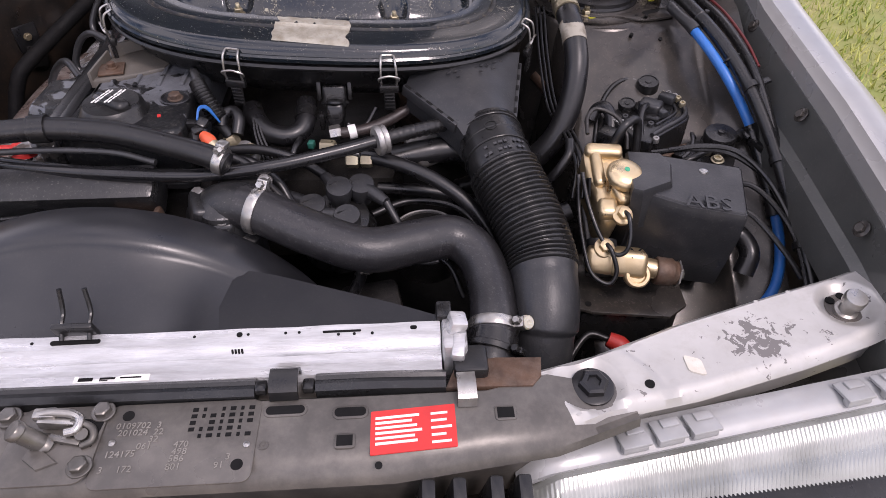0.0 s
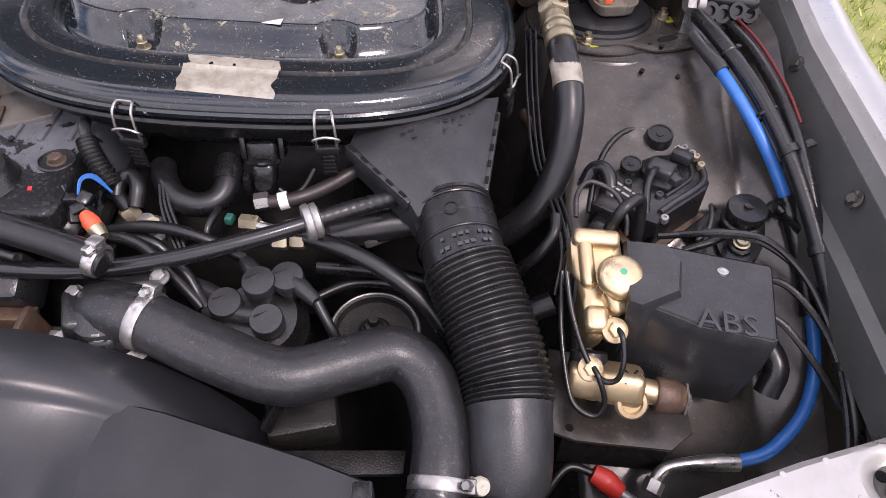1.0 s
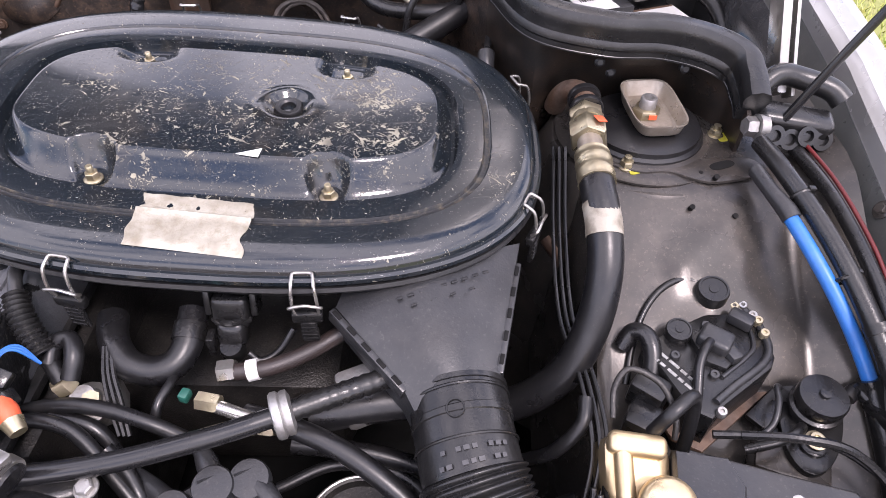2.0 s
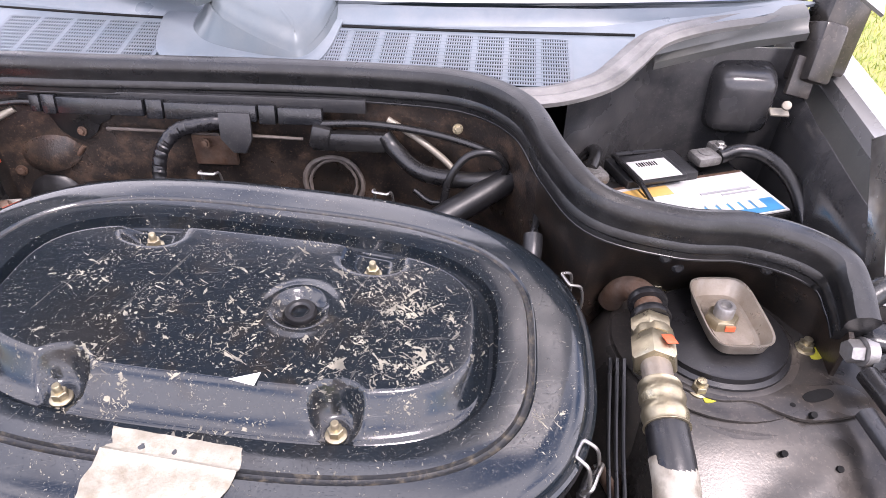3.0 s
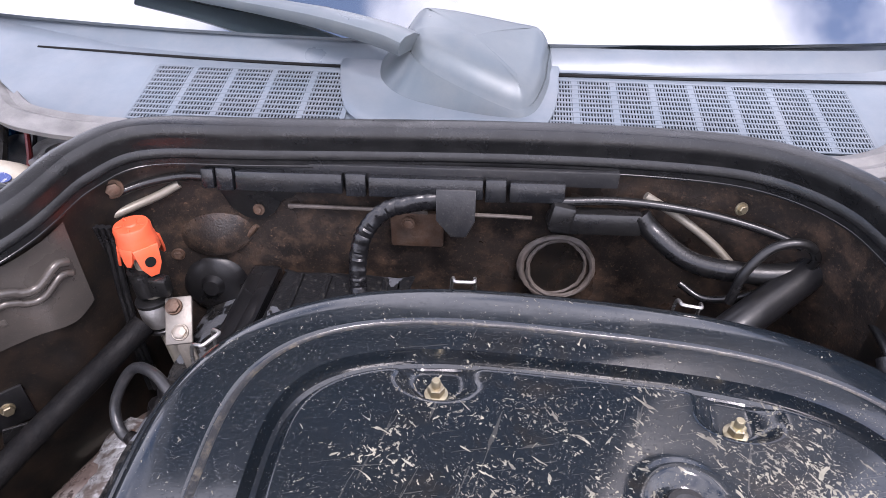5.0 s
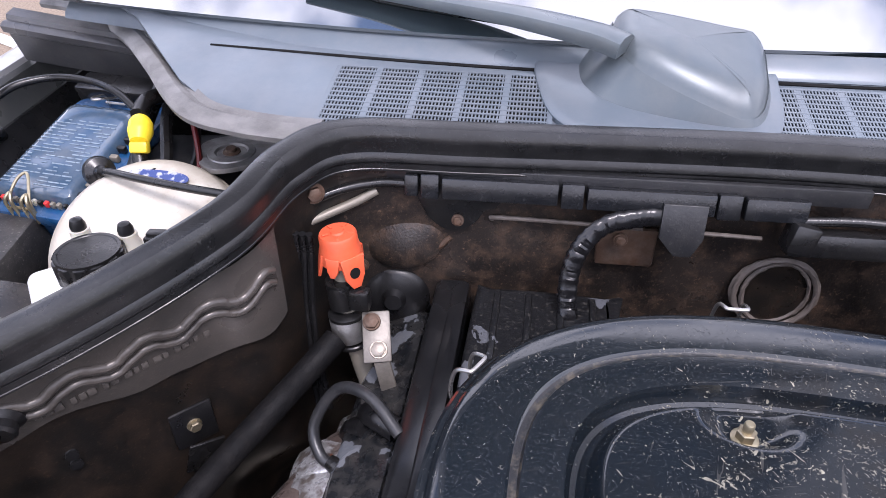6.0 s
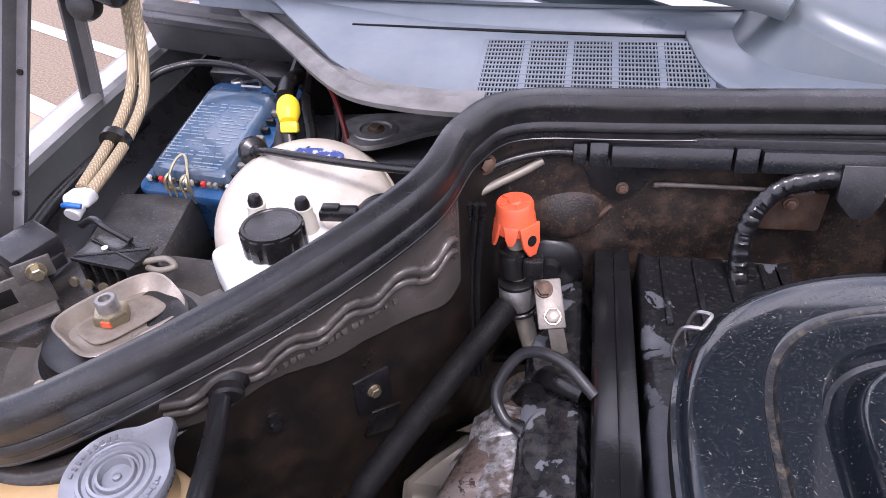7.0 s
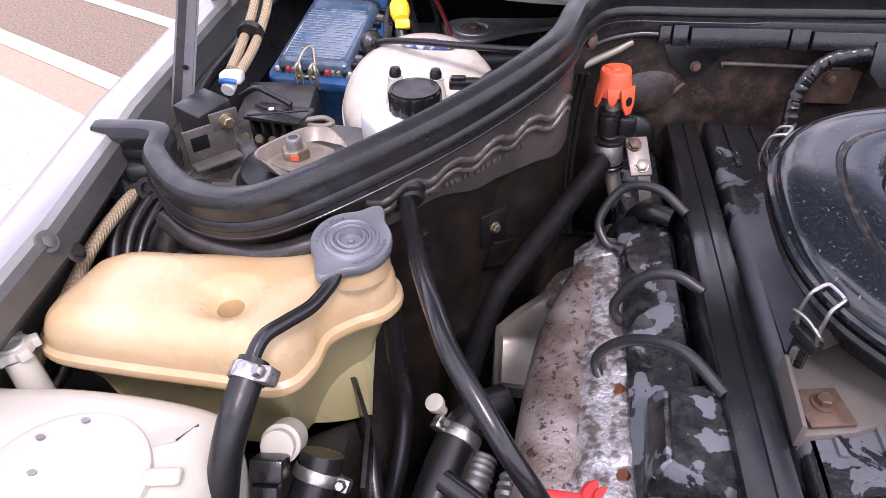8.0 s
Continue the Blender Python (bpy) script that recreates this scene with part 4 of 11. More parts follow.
# slots and square holes
for x0, x1, y0, y1, r in ((0.174, 0.206, 0.3035, 0.3115, 0.0038), (0.231, 0.257, 0.2985, 0.307, 0.0038), (0.234, 0.247, 0.2715, 0.281, 0.0), (0.366, 0.380, 0.290, 0.300, 0.0)):
    b = bmesh.new()
    prism(b, rect(x0 - 0.0022, x1 + 0.0022, y0 - 0.0022, y1 + 0.0022, max(r, 0.001) + 0.0022), ZP - 0.001, ZP + 0.0011, None, 0.0009)
    part("slot_rim", b, PANEL, slam)
    b = bmesh.new()
    prism(b, rect(x0, x1, y0, y1, r), ZP - 0.001, ZP + 0.0015)
    part("slot", b, DARK, slam)
b = bmesh.new()
lathe(b, (0.176, 0.276, ZP), (0, 0, 1), [(0.0042, 0), (0.0042, 0.0008), (0.003, 0.0008), (0.0028, 0.0003), (0.001, 0.0003), (0.0008, 0.001), (0, 0.001)], 18)
part("stamped_ring", b, PANEL, slam)
b = bmesh.new()
lathe(b, (0.268, 0.2535, 0.7565), (0, -0.3, 1), [(0.003, 0), (0.003, 0.0012), (0, 0.0012)], 14)
part("round_hole", b, DARK, slam)
# red label
lab = pad("warning_label", rect(0.261, 0.331, 0.262, 0.302, 0.001, 0.06), ZP - 0.0005, ZP + 0.0006, REDLAB, slam, 0, "red label with worn white print")
for i in range(6):
    w = (0.036, 0.030, 0.034, 0.038, 0.032, 0.034)[i]
    b = bmesh.new()
    prism(b, rect(0.265, 0.265 + w, 0.2938 - 0.0047 * i, 0.2962 - 0.0047 * i, 0, 0.06), ZP + 0.0003, ZP + 0.0009)
    part("print_bar", b, WHITELAB, lab)
for i in range(5):
    w = (0.014, 0.013, 0.017, 0.012, 0.016)[i]
    b = bmesh.new()
    prism(b, rect(0.3105, 0.3105 + w, 0.2962 - 0.0066 * i, 0.2984 - 0.0066 * i, 0, 0.06), ZP + 0.0003, ZP + 0.0009)
    part("print_bar", b, WHITELAB, lab)

# bonnet lock on the panel
lock = thing("bonnet_lock", (0.005, 0.285, ZP), "steel bonnet lock bolted to the front panel", "bonnet lock")
pad("lock_plate", rect(-0.026, 0.0455, 0.250, 0.320, 0.012), ZP, ZP + 0.002, PANEL, lock, 0.0008)
LOCKM = surf("worn dark steel", (0.20, 0.19, 0.175), (0.11, 0.105, 0.095), 0.34, 0.75, 45, bump=0.2, dust=0.4, dust_col=(0.12, 0.10, 0.08))
b = bmesh.new()
lathe(b, (0.004, 0.286, ZP), (-0.5, -0.05, 0.86), [(0.0095, 0), (0.0085, 0.004), (0.0075, 0.005), (0.0075, 0.024), (0.0085, 0.025), (0.0085, 0.029), (0.0075, 0.0305), (0, 0.031)], 24)
part("striker_pin", b, LOCKM, lock, "worn dark steel striker pin")
b = bmesh.new()
sweep(b, [(-0.004, 0.305, ZP + 0.014), (0.010, 0.306, ZP + 0.015), (0.022, 0.305, ZP + 0.014), (0.030, 0.300, ZP + 0.013), (0.029, 0.292, ZP + 0.011), (0.021, 0.290, ZP + 0.010)], 0.0036, 12, 6)
box(b, (0.001, 0.306, ZP + 0.013), (0.018, 0.010, 0.007), pose(0, 0, 0, 0, 4, 4), 0.002)
box(b, (0.011, 0.300, ZP + 0.008), (0.030, 0.006, 0.010), pose(0, 0, 0, 0, 4, -4), 0.0015)
part("latch_lever", b, STEEL, lock, "shiny zinc plated latch lever")
b = bmesh.new()
sweep(b, [(0.018, 0.300, ZP + 0.009), (0.032, 0.298, ZP + 0.010), (0.041, 0.293, ZP + 0.009), (0.042, 0.285, ZP + 0.006), (0.034, 0.281, ZP + 0.004)], 0.0030, 10, 5)
lathe(b, (0.033, 0.290, ZP + 0.002), (0.1, -0.2, 1), [(0.0075, 0), (0.0075, 0.003), (0.005, 0.004), (0.005, 0.008), (0, 0.0085)], 18)
box(b, (0.020, 0.287, ZP + 0.004), (0.026, 0.006, 0.006), pose(0, 0, 0, 8, 5, -12), 0.0015)
part("latch_spring", b, LOCKM, lock)
b = bmesh.new()
box(b, (0.030, 0.295, ZP + 0.0022), (0.026, 0.024, 0.001), pose(0, 0, 0, 0, 0, -8), 0.0004)
part("latch_opening", b, DARK, lock)
b = bmesh.new()
prism(b, [(-0.006, 0.284), (0.010, 0.276), (0.020, 0.268), (0.006, 0.262), (-0.008, 0.272)], ZP + 0.001, ZP + 0.0045, None, 0.0012)
part("folded_tab", b, PANEL, lock)
for x, y in ((-0.034, 0.312), (0.041, 0.313), (0.038, 0.264)):
    bolt(lock, (x, y, ZP + 0.002), r=0.0065, h=0.006, material=LOCKM, washer=1.5)

# buffer and pads on the wing support
# Dish floors: darker than the support's paint to show the recess's shade, plus dust.
DISHP = surf("dusty shaded dish floor", (0.105, 0.094, 0.085), (0.065, 0.058, 0.052), 0.5, 0.1, 30, bump=0.1, dust=0.4, dust_col=(0.17, 0.15, 0.13))
def dish(p, r, parent):
    """The floor of a pressed dish, coloured dark for the shade in it."""
    b = bmesh.new()
    lathe(b, p, (-0.06, -0.02, 1), [(r, -0.001), (r * 0.95, 0.0006), (r * 0.5, 0.0008), (0, 0.0008)], 40)
    return part("dish_floor", b, DISHP, parent, "dusty pressed dish floor, shade painted in")


SUPPORT = bpy.data.materials.new("silver paint peeled to grey")
SUPPORT.use_nodes = True
n, l = SUPPORT.node_tree.nodes, SUPPORT.node_tree.links
pb = n["Principled BSDF"]
co = n.new("ShaderNodeTexCoord")
peel = math_node("GREATER_THAN", math_node("ADD", noise_node(85, 5, 0.6, 0.65, 0.0, 1.0), math_node("MULTIPLY", near((0.5765, -0.4305, 0.746), 0.008, 0.044), 0.22)), 0.655)
tone = mix_node(noise_node(16, 4, 0, 0.6, 0.35, 0.7), (0.46, 0.45, 0.43), (0.38, 0.37, 0.35))
tone = mix_node(math_node("MULTIPLY", noise_node(60, 6, 0, 0.7, 0.5, 0.8), 0.4), tone, (0.30, 0.27, 0.23))
l.new(mix_node(peel, tone, (0.17, 0.16, 0.155)), pb.inputs["Base Color"])
l.new(math_node("ADD", 0.34, math_node("MULTIPLY", peel, 0.3)), pb.inputs["Roughness"])
pb.inputs["Metallic"].default_value = 0.3
bp = n.new("ShaderNodeBump")
bp.inputs["Strength"].default_value, bp.inputs["Distance"].default_value, bp.invert = 0.4, 0.0006, True
l.new(peel, bp.inputs["Height"])
l.new(bp.outputs["Normal"], pb.inputs["Normal"])
support_r.data.materials[0] = SUPPORT
dish((0.4526, 0.323, 0.7452), 0.0195, support_r)
b = bmesh.new()
lathe(b, (0.4546, 0.3236, 0.7457), (0, -0.05, 1), [(0.019, 0), (0.019, 0.003), (0.017, 0.004)], 24)
lathe(b, (0.4546, 0.3236, 0.7487), (0, -0.05, 1), [(0.0135, 0), (0.0135, 0.007), (0.011, 0.009), (0.0065, 0.009), (0.0055, 0.006), (0, 0.006)], 6)
part("rubber_stop", b, RUBBER, support_r, "black screw-in bonnet stop")
dish((0.7237, 0.3998, 0.7506), 0.0185, support_r)
b = bmesh.new()
lathe(b, (0.7206, 0.3947, 0.751), (-0.05, -0.2, 1), [(0.011, 0), (0.011, 0.004), (0.008, 0.005), (0.008, 0.016), (0.0105, 0.017), (0.0105, 0.025), (0.0095, 0.0265), (0, 0.027)], 26)
part("buffer_pin", b, STEEL, support_r, "steel buffer pin with a white top")
for k in range(3):
    b = bmesh.new()
    a = radians(20 + 60 * k)
    lathe(b, (0.7237 + 0.0145 * math.cos(a), 0.3998 + 0.0145 * math.sin(a), 0.7510), (0, 0, 1), [(0.0045, 0), (0.0045, 0.0016), (0, 0.0016)], 14)
    part("round_hole", b, DARK, support_r)
b = bmesh.new()
lathe(b, (0.5058, 0.3229, 0.7468), (-0.1, 0, 1), [(0.0045, 0), (0.0045, 0.0022), (0, 0.0022)], 18)
part("round_hole", b, DARK, support_r)
pad("paint_tag", rect(0.546, 0.561, 0.336, 0.354, 0.003, -0.4), 0.7435, 0.7475, CREAM, support_r, 0, "small cream tag")
for x, y in ((0.641, 0.414), (0.677, 0.423), (0.690, 0.393), (0.695, 0.367), (0.421, 0.3105), (0.422, 0.296), (0.435, 0.295)):
    b = bmesh.new()
    lathe(b, (x, y, float(np.interp(x, (0.406, 0.463, 0.552, 0.6615, 0.729), (0.754, 0.750, 0.746, 0.749, 0.757))) - 0.0003), (0, 0, 1), [(0.0030, 0), (0.0025, 0.0007), (0, 0.0010)], 12)
    part("spot_weld", b, SUPPORT, support_r)
# clamp bracket and brown plate where panel and radiator meet
br = thing("radiator_bracket", (0.345, 0.315, ZP), "bent steel radiator clip on a rusty plate", "bracket")
b = bmesh.new()
loft(b, [[V(x, 0.302, ZP + 0.001), V(x, 0.304, ZP + 0.010), V(x, 0.309, ZP + 0.0135), V(x, 0.322, ZP + 0.0135), V(x, 0.330, ZP + 0.012), V(x, 0.334, ZP + 0.001)] for x in (0.334, 0.350)])
thick(b, 0.0015)
part("clip", b, STEEL, br)
b = bmesh.new()
prism(b, [(0.325, 0.322), (0.40, 0.320), (0.409, 0.330), (0.412, 0.350), (0.37, 0.352), (0.335, 0.346)], ZP - 0.004, ZP + 0.002, None, 0.0008)
part("plate", b, BROWN, br, "rusty brown plate")

# radiator
rad = thing("radiator", (0.02, 0.365, 0.42), "aluminium radiator behind the front panel", "radiator")
b = bmesh.new()
sec = [(0.340, 0.70), (0.340, 0.754), (0.3425, 0.757), (0.3525, 0.7575), (0.355, 0.7605), (0.3615, 0.7615), (0.3640, 0.766), (0.3675, 0.7675), (0.3705, 0.7725), (0.3815, 0.7745), (0.3835, 0.772), (0.3835, 0.70)]
loft(b, [[V(x, y + 0.0003 * math.sin(x * 90), z + 0.0003 * math.sin(x * 60)) for y, z in sec] for x in [-0.30 + 0.623 * k / 60 for k in range(61)]])
thick(b, -0.002)
top = part("top_rail", b, BRIGHT, rad, "bright sheet metal top rail, dented")
b = bmesh.new()
box(b, (0.01, 0.362, 0.56), (0.62, 0.036, 0.28))
part("core", b, ENGINE, rad)
b = bmesh.new()
box(b, (0.335, 0.366, 0.70), (0.022, 0.036, 0.16), None, 0.004)
box(b, (0.337, 0.372, 0.782), (0.016, 0.018, 0.020), pose(0, 0, 0, 0, 15, 8), 0.003)
box(b, (0.338, 0.352, 0.775), (0.012, 0.024, 0.012), pose(0, 0, 0, 10, 0, -8), 0.003)
part("end_clip", b, BRIGHT, rad, "bent light metal end clip")
b = bmesh.new()
box(b, (0.348, 0.345, 0.72), (0.03, 0.03, 0.10), None, 0.004)
for k in range(6):
    box(b, (0.334, 0.332, 0.748 - 0.009 * k), (0.022, 0.006, 0.004), None, 0.001)
part("end_tank", b, PLASTIC, rad)
for x0, x1, y0, y1, z in ((-0.019, 0.024, 0.3735, 0.378, 0.7738), (0.218, 0.252, 0.3745, 0.3765, 0.774), (0.142, 0.147, 0.374, 0.379, 0.774), (-0.068, -0.062, 0.371, 0.375, 0.7735), (0.296, 0.302, 0.375, 0.3785, 0.774)):
    b = bmesh.new()
    prism(b, rect(x0, x1, y0, y1, (y1 - y0) * 0.45), z - 0.002, z + 0.0024)
    part("slot", b, DARK, top)
for k in range(4):
    b = bmesh.new()
    box(b, (0.1385 + 0.0028 * k, 0.3655, 0.7676), (0.0018, 0.007, 0.003), pose(0, 0, 0, 0, 0, 15))
    part("print_bar", b, DARK, top)
st = pad("sticker", rect(0.005, 0.069, 0.3435, 0.3505, 0.0005), 0.7570, 0.7595, WHITELAB, top, 0, "white sticker with unreadable print")
for x0, x1, y0, y1 in ((0.009, 0.021, 0.3450, 0.3485), (0.027, 0.040, 0.3462, 0.3482), (0.044, 0.062, 0.3467, 0.3480), (0.027, 0.034, 0.3446, 0.3455)):
    b = bmesh.new()
    prism(b, rect(x0, x1, y0, y1), 0.758, 0.7600)
    part("print_bar", b, DARK, st)
# Dark lines laid along the rail's steps as their shadows.
for pts in ([(-0.30, 0.3632, 0.7652), (-0.1, 0.3634, 0.7655), (0.12, 0.3636, 0.7655), (0.323, 0.3642, 0.7662)], [(-0.30, 0.3538, 0.7598), (0.0, 0.354, 0.760), (0.323, 0.3545, 0.7602)], [(0.18, 0.3700, 0.7718), (0.21, 0.3703, 0.7722), (0.26, 0.3698, 0.7718), (0.30, 0.3703, 0.7722)]):
    b = bmesh.new()
    sweep(b, pts, 0.0010, 6, 10)
    part("shadow_line", b, DARK, top)
for x in (0.185, 0.197, 0.232, 0.246, 0.262, -0.035, 0.105, 0.152):
    b = bmesh.new()
    lathe(b, (x, 0.3765 - 0.004 * (x > 0.2), 0.7750), (0, -0.2, 1), [(0.0014, -0.001), (0.0014, 0.0008), (0, 0.0008)], 10)
    part("round_hole", b, DARK, top)
# rubber strips in front of the radiator, and the clip between
RS = [(-0.009, -0.010), (0.009, -0.010), (0.009, 0.004), (0.005, 0.009), (0.0, 0.0075), (-0.003, 0.0095), (-0.008, 0.006), (-0.009, 0.002)]
for x0, x1 in ((-0.30, 0.163), (0.214, 0.325)):
    b = bmesh.new()
    sweep(b, [(x0, 0.331, 0.758), ((x0 + x1) / 2, 0.3305, 0.7585), (x1, 0.3295, 0.757)], 1.0, prof=RS, up=(0, 0, 1))
    single("rubber_strip", b, SEAL, "black ribbed rubber strip before the radiator", "seal", "radiator strips")
b = bmesh.new()
loft(b, [[V(x, 0.316, 0.759), V(x, 0.318, 0.768), V(x, 0.326, 0.774), V(x, 0.338, 0.774), V(x, 0.344, 0.768), V(x, 0.346, 0.759)] for x in (0.176, 0.200)])
thick(b, 0.003)
box(b, (0.168, 0.328, 0.762), (0.010, 0.012, 0.008), None, 0.002)
box(b, (0.208, 0.328, 0.762), (0.010, 0.012, 0.008), None, 0.002)
single("radiator_clip", b, PLASTIC, "black plastic clip over the radiator edge", "clip")

# fan shroud
shroud = thing("fan_shroud", (-0.05, 0.45, 0.45), "black plastic fan shroud behind the radiator", "fan shroud")
b = bmesh.new()
secs = []
CX, CZ = -0.03, 0.552
for k in range(61):
    a = radians(-10 + 200 * k / 60)
    c, s = math.cos(a), math.sin(a)
    def rp(r, y):
        return V(CX + r * c, y, CZ + r * s)
    crease = rp(0.252, 0.474)
    low = V(CX + 0.25 * c, 0.391, min(crease.z - 0.004, 0.764))
    secs.append([rp(0.246, 0.53), rp(0.255, 0.528), rp(0.259, 0.518), rp(0.260, 0.50), rp(0.259, 0.484), rp(0.255, 0.476), crease, crease.lerp(low, 0.06) + V(0, 0, -0.003), crease.lerp(low, 0.5) + V(0, 0, -0.006), low, low + V(0, 0, -0.05)])
loft(b, secs)
thick(b, 0.003)
SHROUD = surf("satin black shroud plastic", (0.017, 0.018, 0.021), (0.012, 0.0125, 0.0145), 0.33, 0, 9, bump=0.05, dust=0.12, dust_col=(0.07, 0.066, 0.062), speck=0.12)
part("shroud_ring", b, SHROUD, shroud, "faded black plastic ring")
b = bmesh.new()
loft(b, [[V(x, 0.389, 0.62), V(x, 0.389, z - 0.003), V(x, 0.392, z), V(x, y, z + 0.002), V(x, y + 0.004, z - 0.004), V(x, y + 0.005, 0.62)] for x, y, z in ((0.10, 0.49, 0.752), (0.16, 0.475, 0.75), (0.22, 0.455, 0.747), (0.28, 0.435, 0.744), (0.33, 0.415, 0.742))])
thick(b, 0.003)
part("shroud_plate", b, SHROUD, shroud)
b = bmesh.new()
box(b, (0.002, 0.384, 0.782), (0.036, 0.006, 0.02), pose(0, 0, 0, 15), 0.002)
for x in (-0.010, 0.014):
    sweep(b, [(x, 0.378, 0.776), (x, 0.388, 0.786), (x, 0.398, 0.792), (x * 0.9, 0.406, 0.812)], 0.0022, 8, 4)
part("shroud_hook", b, PLASTIC, shroud, "black hook that holds the shroud")
b = bmesh.new()
box(b, (0.327, 0.392, 0.765), (0.014, 0.02, 0.035), None, 0.002)
part("corner_tab", b, PLASTIC, shroud)

# headlamp
lamp = thing("headlamp", (0.58, 0.2, 0.5), "clear ribbed glass headlamp beside the grille", "headlamp")
# The dark green grey blotches put the lens's reflections into its colour.
LENS = surf("ribbed headlamp glass", (0.36, 0.37, 0.345), (0.12, 0.125, 0.105), 0.10, 0.35, 11, bump=0.02, coat=1.0)
def lamp_line(x):
    """Place and height of the lens's top edge."""
    return 0.261 + (x - 0.39) * 0.125, 0.703 + (x - 0.39) * 0.075
b = bmesh.new()
secs = []
COLS = 500
for k in range(COLS + 1):
    x = 0.392 + 0.40 * k / COLS
    y, z = lamp_line(x)
    rib = 0.0013 * math.sin(2 * math.pi * k / 5)
    edge = 0.012 * (1 - smooth(0, 0.03, x - 0.392))
    secs.append([V(x, y + 0.006, z - 0.004 - edge), V(x, y - 0.004, z - edge), V(x, y - 0.012 + rib * 0.3, z - 0.004 - edge), V(x, y - 0.03 + rib, z - 0.016), V(x, y - 0.055 + rib, z - 0.05), V(x, y - 0.075 + rib, z - 0.10), V(x, y - 0.088 + rib, z - 0.15), V(x, y - 0.09, z - 0.19)])
loft(b, secs)
part("lens", b, LENS, lamp, "clear glass lens with vertical ribs")
b = bmesh.new()
secs = []
for k in range(30):
    x = 0.384 + 0.415 * k / 29
    y, z = lamp_line(x)
    drop = 0.02 * (1 - smooth(0, 0.02, x - 0.384))
    secs.append([V(x, y + 0.036, z - 0.01 - drop), V(x, y + 0.034, z + 0.004 - drop), V(x, y + 0.02, z + 0.008 - drop), V(x, y + 0.008, z + 0.006 - drop), V(x, y + 0.002, z + 0.001 - drop), V(x, y + 0.003, z - 0.008 - drop)])
loft(b, secs)
thick(b, 0.003)
RIMP = surf("grey lamp rim plastic", (0.36, 0.365, 0.365), (0.28, 0.285, 0.285), 0.35, 0.1, 20, bump=0.05, dust=0.3)
part("rim", b, RIMP, lamp, "grey plastic headlamp rim")
for x in (0.486, 0.518, 0.549, 0.692, 0.728, 0.760):
    y, z = lamp_line(x)
    b = bmesh.new()
    m = pose(0, 0, 0, -12, -4, 8)
    box(b, (x, y + 0.014, z + 0.012), (0.027, 0.024, 0.0035), m, 0.0012)
    box(b, (x, y + 0.006, z + 0.009), (0.024, 0.008, 0.008), m, 0.002)
    box(b, (x + 0.002, y + 0.020, z + 0.0138), (0.016, 0.009, 0.0025), m, 0.001)
    part("retainer", b, RIMP, lamp, "grey plastic retainer clip")
b = bmesh.new()
box(b, (0.58, 0.24, 0.58), (0.38, 0.12, 0.22), pose(0, 0, 0, 0, 0, 8), 0.01)
part("housing", b, PLASTIC, lamp)
# grille parts under the panel
b = bmesh.new()
box(b, (0.0, 0.235, 0.60), (0.74, 0.02, 0.22), None, 0.004)
part("grille_frame", b, PLASTIC, body, "black grille frame below the front panel")
for x in (0.30, 0.325, 0.355, 0.378):
    b = bmesh.new()
    box(b, (x, 0.245, 0.69), (0.012, 0.03, 0.09), pose(0, 0, 0, 10, 8), 0.003)
    single("grille_bracket", b, PLASTIC, "black plastic bracket under the panel edge", "bracket", "grille brackets")

# ---- right side of the bay: ABS unit, sensors, hoses ----
def inset(outline, d):
    """The outline drawn in by d."""
    K = len(outline)
    area = sum(outline[i][0] * outline[(i + 1) % K][1] - outline[(i + 1) % K][0] * outline[i][1] for i in range(K))
    out = []
    for i in range(K):
        a, c = Vector(outline[i - 1]), Vector(outline[(i + 1) % K])
        t = (c - a).normalized()
        nrm = Vector((-t.y, t.x)) if area > 0 else Vector((t.y, -t.x))
        q = Vector(outline[i]) + nrm * d
        out.append((q.x, q.y))
    return out


def hose(name, pts, r, material, label, category="hose", seg=14, n=8, group=""):
    b = bmesh.new()
    sweep(b, pts, r, seg, n)
    return single(name, b, material, label, category, group)


def pipe(parent, pts, r, material=None, name="pipe", seg=10, n=7):
    b = bmesh.new()
    sweep(b, pts, r, seg, n)
    return part(name, b, material or STEEL, parent)


abs_unit = thing("abs_unit", (0.59, 0.56, 0.62), "gold coloured brake hydraulic unit with a black cover", "ABS unit")
# black cover: a box with a raised, chamfered top
b = bmesh.new()
def cz(x, y):
    return 0.783 - 0.04 * (x - 0.64) + 0.10 * (y - 0.588)
low = [(0.556, 0.565), (0.600, 0.535), (0.668, 0.520), (0.690, 0.600), (0.565, 0.628)]
out = [(0.5445, 0.585), (0.556, 0.556), (0.606, 0.531), (0.668, 0.516), (0.679, 0.556), (0.6905, 0.597), (0.63, 0.611), (0.568, 0.626)]
loft(b, [[V(x * 1.0, y + 0.012, 0.655) for x, y in out], [V(x, y, cz(x, y) - 0.040) for x, y in out], [V(x, y, cz(x, y) - 0.018) for x, y in out],
         [V(x, y, cz(x, y) - 0.003) for x, y in out], [V(0.625 + (x - 0.625) * 0.975, 0.572 + (y - 0.572) * 0.965, cz(x, y)) for x, y in out]], True)
bmesh.ops.bevel(b, geom=[e for e in b.edges if len(e.link_faces) == 2 and e.calc_face_angle(0) > 0.35], offset=0.0022, segments=2, affect="EDGES")
cover = part("cover", b, GREYPLAST, abs_unit, "dusty black plastic cover")
b = bmesh.new()
